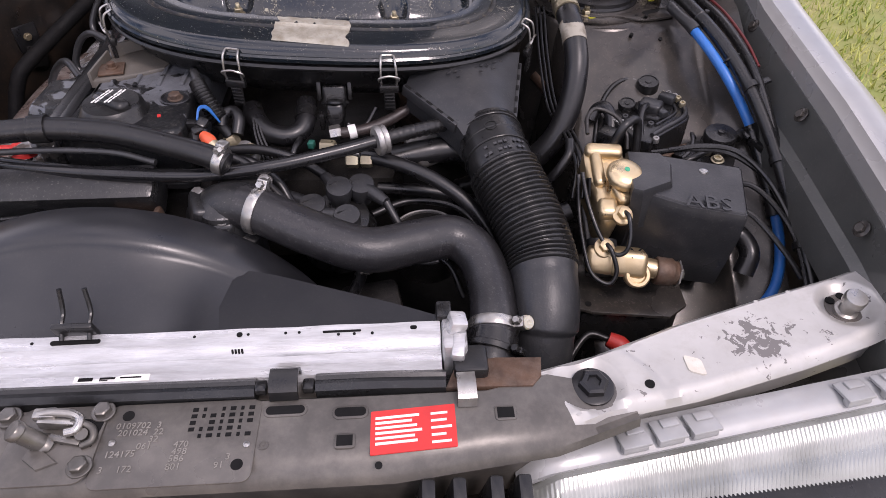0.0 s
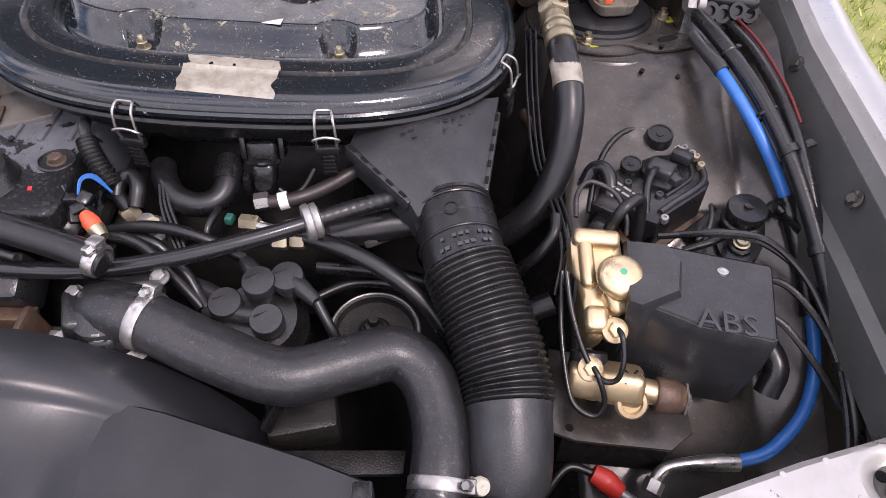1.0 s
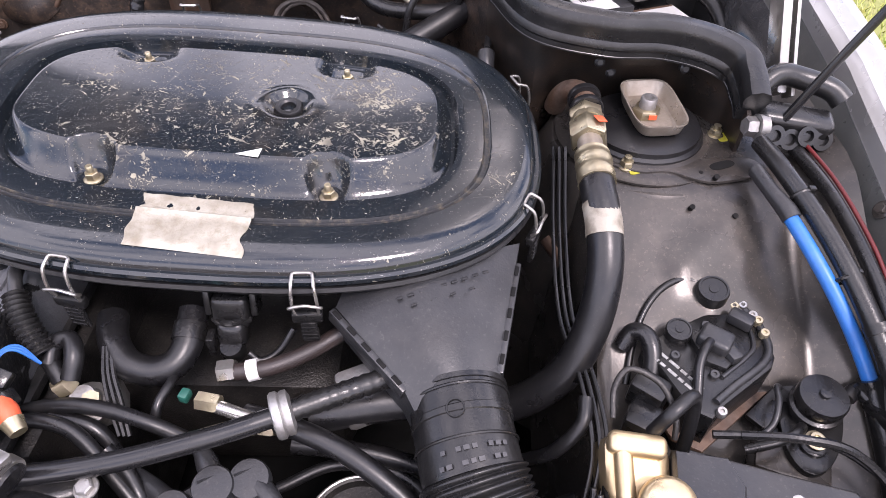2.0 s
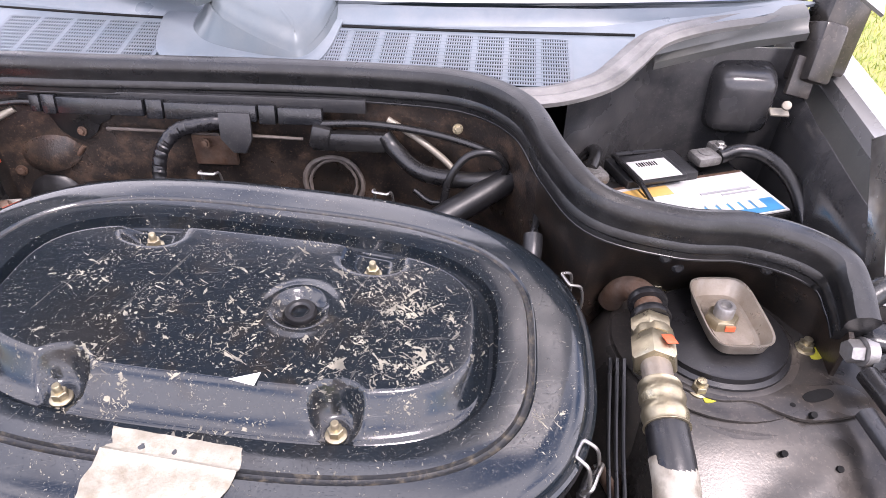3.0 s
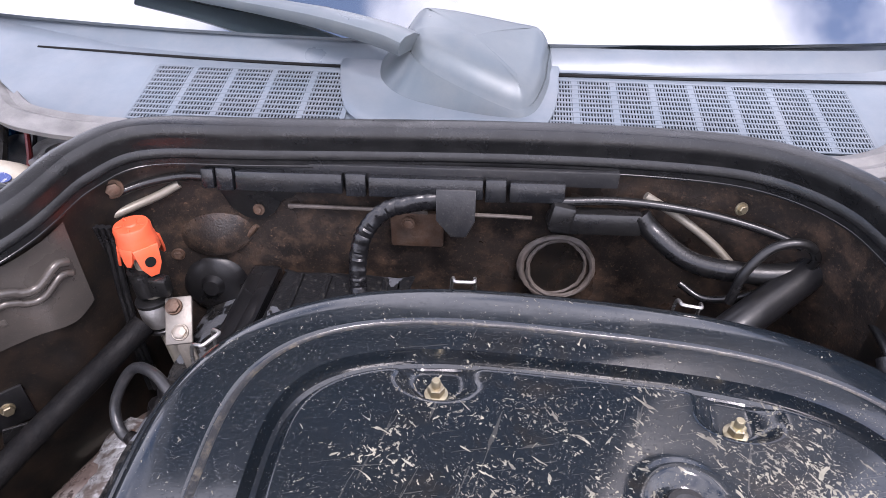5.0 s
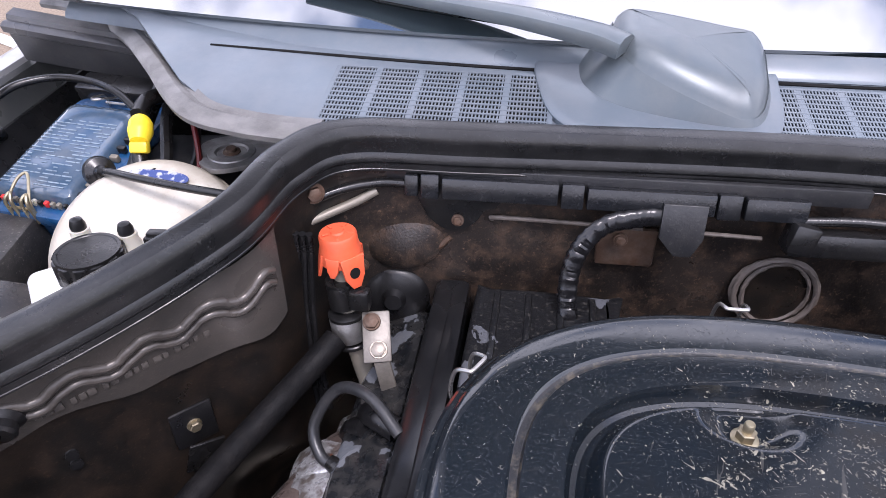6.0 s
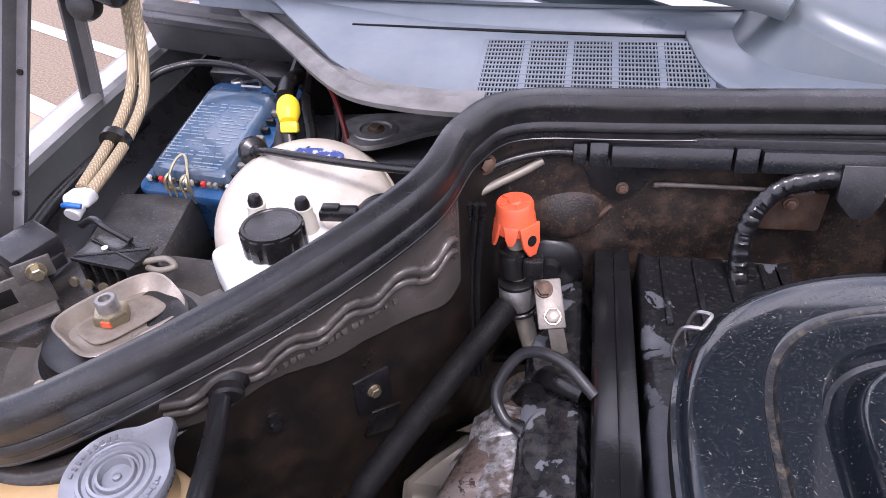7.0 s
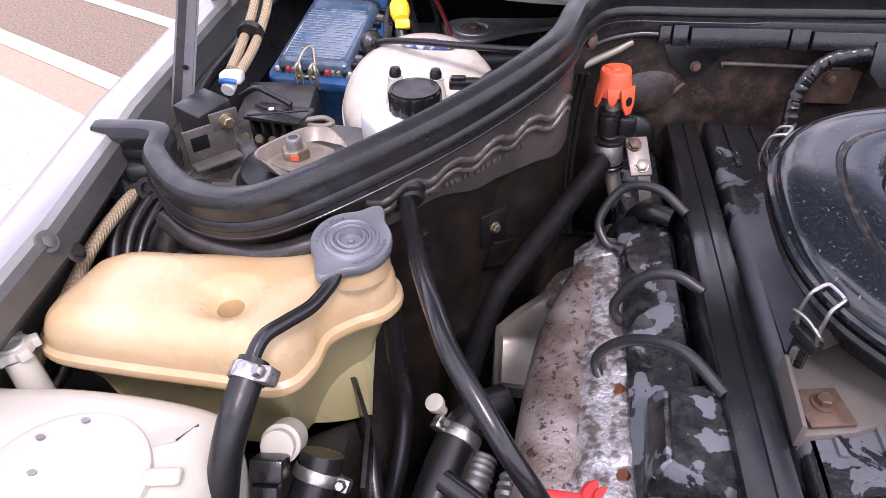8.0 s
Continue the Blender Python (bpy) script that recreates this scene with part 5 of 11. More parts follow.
loft(b, [[V(x + dx, y + dy, z) for x, y in [(0.5445, 0.549), (0.5555, 0.543), (0.5935, 0.559), (0.6045, 0.596), (0.5975, 0.619), (0.5575, 0.625)]] for z, dx, dy in ((0.735, 0.006, 0.004), (0.785, 0.001, 0.001))] + [[V(x, y, 0.7905) for x, y in [(0.547, 0.551), (0.556, 0.5465), (0.5915, 0.5615), (0.602, 0.5965), (0.596, 0.6165), (0.5595, 0.622)]]], True)
part("cover_ridge", b, GREYPLAST, cover)
writing("ABS", 0.031, Matrix.Translation((0.5995, 0.5275, 0.7822)) @ pose(0, 0, 0, 5, 2.5, -11), surf("worn moulded letters", (0.034, 0.035, 0.038), (0.022, 0.023, 0.025), 0.5, 0, 60, bump=0.2, speck=0.5, dust_col=(0.12, 0.11, 0.10)), cover, "raised_letters", 0.0009, "raised grey letters")
b = bmesh.new()
lathe(b, (0.641, 0.5885, 0.7815), (0, 0.1, 1), [(0.0055, 0), (0.005, 0.0025), (0.002, 0.003), (0, 0.002)], 16)
part("cover_screw", b, STEEL, cover)
# gold block: one casting with lobes
b = bmesh.new()
gout = closed_curve([(0.511, 0.637), (0.535, 0.636), (0.556, 0.629), (0.5565, 0.602), (0.558, 0.578), (0.546, 0.562), (0.535, 0.549), (0.522, 0.546), (0.514, 0.556), (0.5135, 0.578), (0.508, 0.606)], 3)
def gz(y):
    return 0.7745 + 0.40 * (y - 0.6)
loft(b, [[V(x + 0.004, y + 0.022, gz(y) - 0.055) for x, y in gout], [V(x, y, gz(y) - 0.008) for x, y in gout], [V(x, y, gz(y) - 0.003) for x, y in inset(gout, 0.0012)], [V(x, y, gz(y)) for x, y in inset(gout, 0.005)]] +
     [[V(0.532 + (x - 0.532) * f, 0.595 + (y - 0.595) * f, gz(0.595 + (y - 0.595) * f) + 0.002 * (1 - f)) for x, y in inset(gout, 0.005)] for f in (0.7, 0.35, 0.03)], True)
gold = part("valve_block", b, GOLD, abs_unit, "gold chromated cast valve block")
for nm, c, sz, rot in (("cast_boss", (0.532, 0.628, 0.787), (0.044, 0.018, 0.018), (20, 0, -8)), ("cast_boss", (0.521, 0.606, 0.779), (0.014, 0.05, 0.014), (20, 8, 2)), ("cast_lobe", (0.545, 0.571, 0.766), (0.024, 0.026, 0.018), (20, 0, 20)), ("cast_lobe", (0.524, 0.556, 0.758), (0.022, 0.024, 0.02), (20, 0, -5))):
    b = bmesh.new()
    box(b, c, sz, pose(0, 0, 0, *rot), 0.0065, 4)
    part(nm, b, GOLD, gold)
b = bmesh.new()
lathe(b, (0.5455, 0.583, 0.782), (0.1, -0.3, 1), [(0.021, 0), (0.0215, 0.004), (0.0205, 0.0085), (0.017, 0.0115), (0.010, 0.0135), (0.0, 0.014)], 32)
part("round_cap", b, GOLD, abs_unit, "round gold plug with a green dab")
b = bmesh.new()
lathe(b, (0.5465, 0.580, 0.7952), (0.1, -0.35, 1), [(0.0032, 0), (0.003, 0.001), (0, 0.0012)], 12)
part("paint_dab", b, surf("green paint dab", (0.02, 0.3, 0.16), None, 0.5), abs_unit)
b = bmesh.new()
sweep(b, [(0.524, 0.552, 0.715), (0.522, 0.535, 0.70), (0.521, 0.52, 0.69)], [0.017, 0.02, 0.019], 20, 6)
part("motor_body", b, GREYPLAST, abs_unit, "dark grey motor body")
b = bmesh.new()
box(b, (0.518, 0.530, 0.705), (0.032, 0.035, 0.03), pose(0, 0, 0, -30, 0, -15), 0.006, 3)
box(b, (0.548, 0.523, 0.705), (0.044, 0.036, 0.032), pose(0, 0, 0, -30, 0, -12), 0.008, 3)
sweep(b, [(0.556, 0.522, 0.702), (0.582, 0.517, 0.697)], 0.0115, 20, 4)
lathe(b, (0.556, 0.508, 0.699), (0.0, -0.75, 0.66), [(0.0155, 0), (0.0155, 0.006), (0.0135, 0.008), (0.010, 0.008), (0.009, 0.005), (0, 0.005)], 24)
part("pressure_valve", b, GOLD, abs_unit, "gold cast pressure valve")
b = bmesh.new()
lathe(b, (0.581, 0.5165, 0.6965), (1, -0.15, -0.12), [(0.0150, 0), (0.0165, 0.002), (0.0165, 0.018), (0.0150, 0.020), (0.0145, 0.0205), (0.0135, 0.027), (0.0, 0.027)], 26)
part("switch_body", b, BROWN, abs_unit, "brown pressure switch")
b = bmesh.new()
lathe(b, (0.606, 0.5125, 0.6935), (1, -0.15, -0.12), [(0.0165, 0), (0.0165, 0.002), (0.009, 0.002), (0.006, 0.008), (0.0, 0.008)], 6)
part("switch_nut", b, STEEL, abs_unit)
b = bmesh.new()
for a, c in (((0.548, 0.512, 0.7215), (0.562, 0.525, 0.7225)), ((0.560, 0.511, 0.7215), (0.550, 0.527, 0.7225))):
    sweep(b, [a, c], 0.0011, 6, 2)
part("marker_cross", b, DARK, abs_unit)
b = bmesh.new()
box(b, (0.507, 0.588, 0.765), (0.003, 0.034, 0.022), pose(0, 0, 0, -38, 0, -6), 0.001)
part("type_plate", b, DARK, abs_unit, "small black type plate")
for p in ((0.538, 0.545, 0.756), (0.5185, 0.527, 0.724)):
    b = bmesh.new()
    lathe(b, p, (0, -0.5, 0.85), [(0.0115, 0), (0.0115, 0.005), (0.008, 0.007)], 20)
    lathe(b, V(*p) + V(0, -0.003, 0.005), (0, -0.5, 0.85), [(0.0075, 0), (0.0075, 0.009), (0.006, 0.010), (0, 0.010)], 6)
    part("union_nut", b, GOLD, abs_unit)
pipe(abs_unit, [(0.538, 0.538, 0.768), (0.540, 0.528, 0.768), (0.541, 0.515, 0.752), (0.537, 0.508, 0.735), (0.525, 0.512, 0.73), (0.512, 0.53, 0.742), (0.502, 0.56, 0.765), (0.499, 0.59, 0.785)], 0.0026, PLASTIC, "brake_line")
pipe(abs_unit, [(0.5185, 0.520, 0.737), (0.522, 0.510, 0.735), (0.528, 0.498, 0.715), (0.520, 0.492, 0.702), (0.503, 0.50, 0.708), (0.497, 0.52, 0.72), (0.495, 0.56, 0.745), (0.498, 0.60, 0.775)], 0.0026, PLASTIC, "brake_line")
pipe(abs_unit, [(0.513, 0.64, 0.805), (0.516, 0.66, 0.815), (0.530, 0.675, 0.818), (0.553, 0.665, 0.812), (0.562, 0.645, 0.80), (0.563, 0.635, 0.785)], 0.0024, ENGINE, "brake_line")
pipe(abs_unit, [(0.545, 0.637, 0.79), (0.556, 0.64, 0.815), (0.575, 0.655, 0.812), (0.58, 0.652, 0.785), (0.578, 0.64, 0.75)], 0.0055, RUBBER, "breather_hose")
b = bmesh.new()
prism(b, [(0.488, 0.505), (0.512, 0.495), (0.60, 0.483), (0.625, 0.50), (0.63, 0.57), (0.50, 0.60)], 0.648, 0.652, None, 0.001)
part("mounting_tray", b, BAY, abs_unit, "dark grey sheet metal tray")
b = bmesh.new()
prism(b, [(0.50, 0.50), (0.60, 0.487), (0.62, 0.505), (0.62, 0.56), (0.51, 0.57)], 0.60, 0.645, None, 0.004)
part("tray_support", b, PLASTIC, abs_unit)
b = bmesh.new()
lathe(b, (0.508, 0.508, 0.6515), (0, 0, 1), [(0.004, 0), (0.004, 0.0012), (0, 0.0012)], 12)
part("round_hole", b, DARK, abs_unit)

# control block behind the ABS unit
ctl = thing("control_block", (0.625, 0.72, 0.735), "black electro-hydraulic control block with plugs and screws", "control unit")
KOUT = [(0.560, 0.728), (0.585, 0.744), (0.640, 0.773), (0.658, 0.778), (0.668, 0.764), (0.671, 0.718), (0.664, 0.706), (0.612, 0.668), (0.600, 0.656), (0.586, 0.664)]
b = bmesh.new()
prism(b, KOUT, 0.715, 0.779, None, 0.003)
kb = part("block_body", b, PLASTIC, ctl)
b = bmesh.new()
prism(b, [(0.552, 0.728), (0.585, 0.752), (0.640, 0.781), (0.665, 0.785), (0.678, 0.765), (0.680, 0.712), (0.60, 0.648), (0.578, 0.66)], 0.738, 0.742, None, 0.001)
part("mounting_plate", b, BROWN, ctl, "rusty mounting plate")
# rim channel, raised centre and connector of the lid
b = bmesh.new()
sweep(b, [(0.660, 0.768, 0.780), (0.667, 0.750, 0.780), (0.667, 0.725, 0.780), (0.655, 0.708, 0.780), (0.625, 0.686, 0.780), (0.606, 0.671, 0.780)], 0.0035, 10, 6)
part("lid_rim", b, GREYPLAST, kb)
b = bmesh.new()
sweep(b, [(0.652, 0.762, 0.780), (0.657, 0.748, 0.780), (0.655, 0.728, 0.780), (0.645, 0.716, 0.780), (0.618, 0.695, 0.780)], 0.002, 8, 6)
part("lid_rib", b, GREYPLAST, kb)
b = bmesh.new()
prism(b, [(0.600, 0.735), (0.622, 0.747), (0.640, 0.735), (0.640, 0.718), (0.622, 0.700), (0.606, 0.708)], 0.776, 0.785, None, 0.002)
part("lid_centre", b, PLASTIC, kb)
b = bmesh.new()
box(b, (0.619, 0.727, 0.789), (0.028, 0.022, 0.014), pose(0, 0, 0, 0, 0, -35), 0.004, 3)
box(b, (0.629, 0.716, 0.786), (0.012, 0.020, 0.010), pose(0, 0, 0, 0, 0, 25), 0.003, 2)
part("connector_hump", b, GREYPLAST, kb)
b = bmesh.new()
box(b, (0.650, 0.753, 0.785), (0.022, 0.014, 0.012), pose(0, 0, 0, 0, 0, -38), 0.003, 2)
part("terminal_box", b, GREYPLAST, kb)
for p, r, h in (((0.631, 0.781, 0.784), 0.0145, 0.014), ((0.592, 0.740, 0.780), 0.0115, 0.009)):
    b = bmesh.new()
    lathe(b, p, (-0.1, -0.2, 1), [(r * 0.85, -0.03), (r * 0.9, 0), (r, 0.001), (r, h * 0.8), (r * 0.92, h), (r * 0.8, h), (r * 0.78, h - 0.001), (r * 0.3, h - 0.001), (r * 0.28, h), (0, h)], 28)
    part("plug", b, PLASTIC, ctl, "round black plug")
for p, mat_ in (((0.651, 0.772, 0.7805), YZINC), ((0.659, 0.773, 0.7805), STEEL), ((0.662, 0.758, 0.7845), STEEL), ((0.665, 0.752, 0.7845), YZINC), ((0.666, 0.738, 0.7845), YZINC), ((0.584, 0.716, 0.780), GREYPLAST), ((0.616, 0.744, 0.786), GREYPLAST), ((0.566, 0.729, 0.780), GREYPLAST), ((0.612, 0.697, 0.780), GREYPLAST), ((0.608, 0.662, 0.780), ALU)):
    b = bmesh.new()
    lathe(b, p, (-0.1, -0.2, 1), [(0.0042, -0.004), (0.0042, 0.0022), (0.0036, 0.003), (0.0018, 0.003), (0.0015, 0.0014), (0, 0.0014)], 14)
    part("screw", b, mat_, ctl)
pipe(ctl, [(0.625, 0.790, 0.79), (0.606, 0.793, 0.793), (0.585, 0.783, 0.79), (0.568, 0.765, 0.78), (0.556, 0.74, 0.765), (0.548, 0.71, 0.745)], 0.0032, PLASTIC, "cable")
pipe(ctl, [(0.545, 0.735, 0.765), (0.553, 0.742, 0.778), (0.563, 0.735, 0.783), (0.567, 0.72, 0.776), (0.564, 0.70, 0.76)], 0.008, RUBBER, "bent_hose")
pipe(ctl, [(0.612, 0.722, 0.793), (0.604, 0.712, 0.795), (0.598, 0.70, 0.79), (0.595, 0.685, 0.782), (0.592, 0.667, 0.772)], 0.0042, RUBBER, "bent_hose")
b = bmesh.new()
box(b, (0.560, 0.690, 0.762), (0.03, 0.024, 0.03), pose(0, 0, 0, 0, 0, -38), 0.004)
box(b, (0.552, 0.668, 0.752), (0.028, 0.03, 0.03), pose(0, 0, 0, 0, 0, -30), 0.006)
part("connector", b, PLASTIC, ctl)
GREYPRINT = surf("grey worn print", (0.30, 0.30, 0.29), (0.15, 0.15, 0.145), 0.6, 0, 300, bump=0.0)
for k, (u, w) in enumerate(((0.0, 0.006), (0.008, 0.005), (0.016, 0.009), (0.027, 0.005), (0.034, 0.008), (0.002, 0.007), (0.011, 0.010), (0.023, 0.006), (0.031, 0.004), (0.038, 0.008))):
    b = bmesh.new()
    q = V(0.5655, 0.7155, 0.7793) + V(0.60, -0.80, 0) * (u + w / 2) + V(0.80, 0.60, 0) * (0.008 if k > 4 else 0.0)
    box(b, q, (w, 0.0028, 0.0008), pose(0, 0, 0, 0, 0, -53))
    part("print_bar", b, GREYPRINT, kb)

# round damper beside it
dm = thing("pressure_damper", (0.7035, 0.6875, 0.735), "round black pressure damper on a bracket with two bolts", "damper")
b = bmesh.new()
lathe(b, (0.7035, 0.6875, 0.744), (-0.05, -0.1, 1), [(0.0190, -0.03), (0.0190, 0.006), (0.0218, 0.008), (0.0218, 0.012), (0.0190, 0.0135), (0.0186, 0.018), (0.0206, 0.020), (0.0206, 0.026), (0.0192, 0.0285), (0.0046, 0.0292), (0.0042, 0.032), (0.0, 0.0325)], 36)
part("damper_body", b, PLASTIC, dm)
b = bmesh.new()
prism(b, oval(0.026, 0.062, 2.0, 44), 0.738, 0.744, Matrix.Translation((0.7035, 0.6875, 0)) @ pose(0, 0, 0, 0, 0, -22), 0.001)
box(b, (0.672, 0.690, 0.742), (0.05, 0.022, 0.005), pose(0, 0, 0, 0, 0, 40), 0.001)
part("bracket", b, PLASTIC, dm)
b = bmesh.new()
box(b, (0.690, 0.68, 0.715), (0.06, 0.11, 0.045), pose(0, 0, 0, 0, 0, -22), 0.004)
part("bracket_foot", b, BAY, dm)
for x, y in ((0.724, 0.732), (0.692, 0.655)):
    b = bmesh.new()
    lathe(b, (x, y, 0.743), (-0.05, -0.1, 1), [(0.0115, 0), (0.0115, 0.005), (0.0095, 0.0062), (0.006, 0.0062)], 22)
    part("rubber_bush", b, RUBBER, dm)
    b = bmesh.new()
    lathe(b, (x, y, 0.751), (-0.05, -0.1, 1), [(0.0085, 0), (0.0085, 0.001), (0.0065, 0.0015), (0.0055, 0.0045), (0.003, 0.0045), (0.0028, 0.003), (0, 0.003)], 20)
    part("bolt", b, YZINC, dm)
b = bmesh.new()
sweep(b, [(0.728, 0.690, 0.760), (0.738, 0.697, 0.763), (0.745, 0.690, 0.760)], 0.0065, 12, 5)
box(b, (0.752, 0.677, 0.757), (0.012, 0.026, 0.012), pose(0, 0, 0, 0, 0, 25), 0.003)
part("connector", b, PLASTIC, dm)
pipe(dm, [(0.680, 0.705, 0.752), (0.670, 0.697, 0.764), (0.665, 0.680, 0.766), (0.658, 0.665, 0.76), (0.645, 0.655, 0.755)], 0.0026, GREYPLAST, "ground_strap")
pipe(dm, [(0.683, 0.665, 0.755), (0.672, 0.655, 0.762), (0.655, 0.648, 0.76), (0.63, 0.645, 0.752)], 0.0042, PLASTIC, "cable")

# strut top mount
SEALP = surf("yellow sealing paint", (0.42, 0.40, 0.03), (0.3, 0.28, 0.03), 0.4, 0, 80, bump=0.3)
DISH = surf("dirty beige steel", (0.36, 0.32, 0.27), (0.25, 0.215, 0.175), 0.36, 0.55, 45, bump=0.25, dust=0.35, dust_col=(0.2, 0.16, 0.12), speck=0.5)
TRIM = surf("tarnished zinc", (0.42, 0.37, 0.25), (0.26, 0.22, 0.15), 0.34, 0.85, 60, bump=0.2, dust=0.3, dust_col=(0.2, 0.17, 0.12))
def strut_mount(c, zt, spin, label, lift=0.0, size=1.0, slope=0.0, tip=0):
    th = thing("strut_mount", (c[0], c[1], zt), label, "strut mount", "strut mounts")
    x, y = c
    b = bmesh.new()
    lathe(b, (x, y, zt + 0.003), (0, 0, 1), [(0.090, 0), (0.090, 0.002), (0.072, 0.003), (0.068, 0.006), (0.06, 0.006)], 48)
    part("mount_plate", b, TOWERL if slope else BAY, th)
    b = bmesh.new()
    lathe(b, (x, y, zt + 0.005), (0, 0, 1), [(0.064, 0), (0.063, 0.006), (0.059, 0.008), (0.0585, 0.013), (0.056, 0.0135 + lift), (0.050, 0.0162 + lift), (0.0, 0.0165 + lift)], 44)
    part("rubber_bearing", b, RUBBER, th, "black rubber bearing")
    zt += lift
    b = bmesh.new()
    m = Matrix.Translation((x + 0.006, y + 0.002, zt + 0.0225 - 0.001 * slope)) @ pose(0, 0, 0, tip, 0, spin)
    rings = []
    for a, bb, h in ((0.020, 0.030, 0.0), (0.0245, 0.041, 0.0005), (0.0275, 0.0455, 0.004), (0.0300, 0.0480, 0.014), (0.0320, 0.0495, 0.0165), (0.0318, 0.0493, 0.0180), (0.0298, 0.0475, 0.0172), (0.0262, 0.0435, 0.0085), (0.0240, 0.0405, 0.0042), (0.021, 0.036, 0.0035), (0.004, 0.006, 0.0035)):
        rings.append([m @ V(u, v, h * (1 - 0.38 * slope) * (1.02 + 0.10 * v / 0.05) * (1 + slope * (0.40 - 1.15 * smooth(-0.01, 0.026, u)))) for u, v in oval(a * 0.87 * size, bb * 0.86 * size, 4.4 - slope, 56)])
    loft(b, rings, True)
    cup = part("cup_washer", b, DISH, th, "dirty beige steel dish")
    b = bmesh.new()
    prism(b, oval(0.0195 * 0.87 * size, 0.034 * 0.86 * size, 4.0, 40), 0.0038 - 0.0012 * slope, 0.0046 - 0.0008 * slope, m, 0.0003)
    part("cup_floor", b, surf("stained dish floor", (0.20, 0.17, 0.135), (0.13, 0.105, 0.08), 0.55, 0.2, 60, bump=0.4, dust=0.4), cup, "rust stained floor of the dish")
    b = bmesh.new()
    lathe(b, (x, y, zt + 0.0255), (0, 0, 1), [(0.0140, 0), (0.0145, 0.002), (0.0145, 0.008), (0.0128, 0.0105), (0.0095, 0.011)], 6)
    part("strut_nut", b, TRIM, th, "zinc plated nut with an orange mark")
    b = bmesh.new()
    lathe(b, (x, y, zt + 0.0360), (0, 0, 1), [(0.0085, 0), (0.0085, 0.010), (0.0075, 0.0115), (0.0048, 0.0115), (0.0044, 0.006), (0, 0.006)], 20)
    part("stud_end", b, ALU, th)
    b = bmesh.new()
    box(b, (x + 0.004, y - 0.0130, zt + 0.0315), (0.008, 0.0015, 0.005))
    part("paint_mark", b, ORANGE, th)
    for q in ((x - 0.027, y - 0.062), (x + 0.077, y - 0.004), (x - 0.04, y + 0.066)):
        q = (*q, zt - lift + 0.0055)
        b = bmesh.new()
        lathe(b, q, (0, 0, 1), [(0.0088, 0), (0.0088, 0.0018), (0.0072, 0.0026)], 20)
        lathe(b, V(*q) + V(0, 0, 0.0024), (0, 0, 1), [(0.0068, 0), (0.0068, 0.005), (0.006, 0.006)], 6)
        lathe(b, V(*q) + V(0, 0, 0.008), (0, 0, 1), [(0.0038, 0), (0.0038, 0.005), (0, 0.0055)], 14)
        part("flange_nut", b, TRIM, th, "zinc flange nut with yellow paint")
        b = bmesh.new()
        prism(b, closed_curve([(0.002, -0.012), (0.012, -0.010), (0.017, -0.003), (0.012, 0.003), (0.004, 0.001)], 4), 0, 0.0008, Matrix.Translation((q[0], q[1], q[2] + 0.0004)))
        part("yellow_seal_paint", b, SEALP, th)
    return th


mount_r = strut_mount((0.592, 0.964), 0.832, 6, "rubber strut mount with steel cup on the tower")
b = bmesh.new()
prism(b, closed_curve([(0.548, 0.906), (0.575, 0.892), (0.605, 0.893), (0.623, 0.884), (0.640, 0.878), (0.660, 0.880), (0.690, 0.890), (0.700, 0.905), (0.688, 0.918), (0.66, 0.915), (0.62, 0.915), (0.57, 0.92)], 4), 0.8375, 0.8405, None, 0.0008)
arm_r = part("mount_arm", b, BAY, mount_r, "sheet metal arm with a slot")
b = bmesh.new()
prism(b, oval(0.014, 0.0055, 2.6, 28), 0.8404, 0.8410, Matrix.Translation((0.660, 0.904, 0)) @ pose(0, 0, 0, 0, 0, 22))
part("slot", b, DARK, arm_r)
b = bmesh.new()
lathe(b, (0.636, 0.892, 0.8404), (0, 0, 1), [(0.0022, 0), (0.0022, 0.0006), (0, 0.0006)], 12)
part("round_hole", b, DARK, arm_r)

# hoses and looms along the right wing
ac = thing("air_conditioning_hose", (0.53, 0.8, 0.7), "thick black hose with brass and steel couplings", "hose")
ACP = [(0.5205, 0.858, 0.873), (0.5200, 0.83, 0.869), (0.5225, 0.80, 0.857), (0.523, 0.765, 0.83), (0.515, 0.738, 0.79), (0.496, 0.718, 0.752), (0.462, 0.71, 0.718), (0.42, 0.715, 0.69), (0.37, 0.73, 0.66)]
b = bmesh.new()
sweep(b, ACP, 0.0155, 22, 8)
part("hose_body", b, RUBBER, ac)
b = bmesh.new()
sweep(b, [(0.5212, 0.815, 0.863), (0.5225, 0.80, 0.857), (0.5228, 0.788, 0.850)], 0.0160, 22, 4)
part("paper_band", b, PAPER, ac, "white paper band")
b = bmesh.new()
sweep(b, [V(0.5205, 0.872, 0.8735), V(0.5203, 0.868, 0.8733), V(0.5203, 0.860, 0.873), V(0.5203, 0.852, 0.8725), V(0.520, 0.844, 0.8717), V(0.520, 0.836, 0.8705), V(0.520, 0.834, 0.8702)], lambda f: 0.0118 + 0.0046 * smooth(0.0, 0.10, f) + 0.0008 * math.sin(f * 20.5 + 0.5) * smooth(0.05, 0.2, f), 26, 8)
part("crimp_sleeve", b, TRIM, ac, "crimped yellow zinc sleeve")
b = bmesh.new()
sweep(b, [V(0.5212, 0.892, 0.874), V(0.5205, 0.866, 0.873)], 0.0118, 20, 2)
part("neck", b, DISH, ac)
d = (-0.09, -1, -0.02)
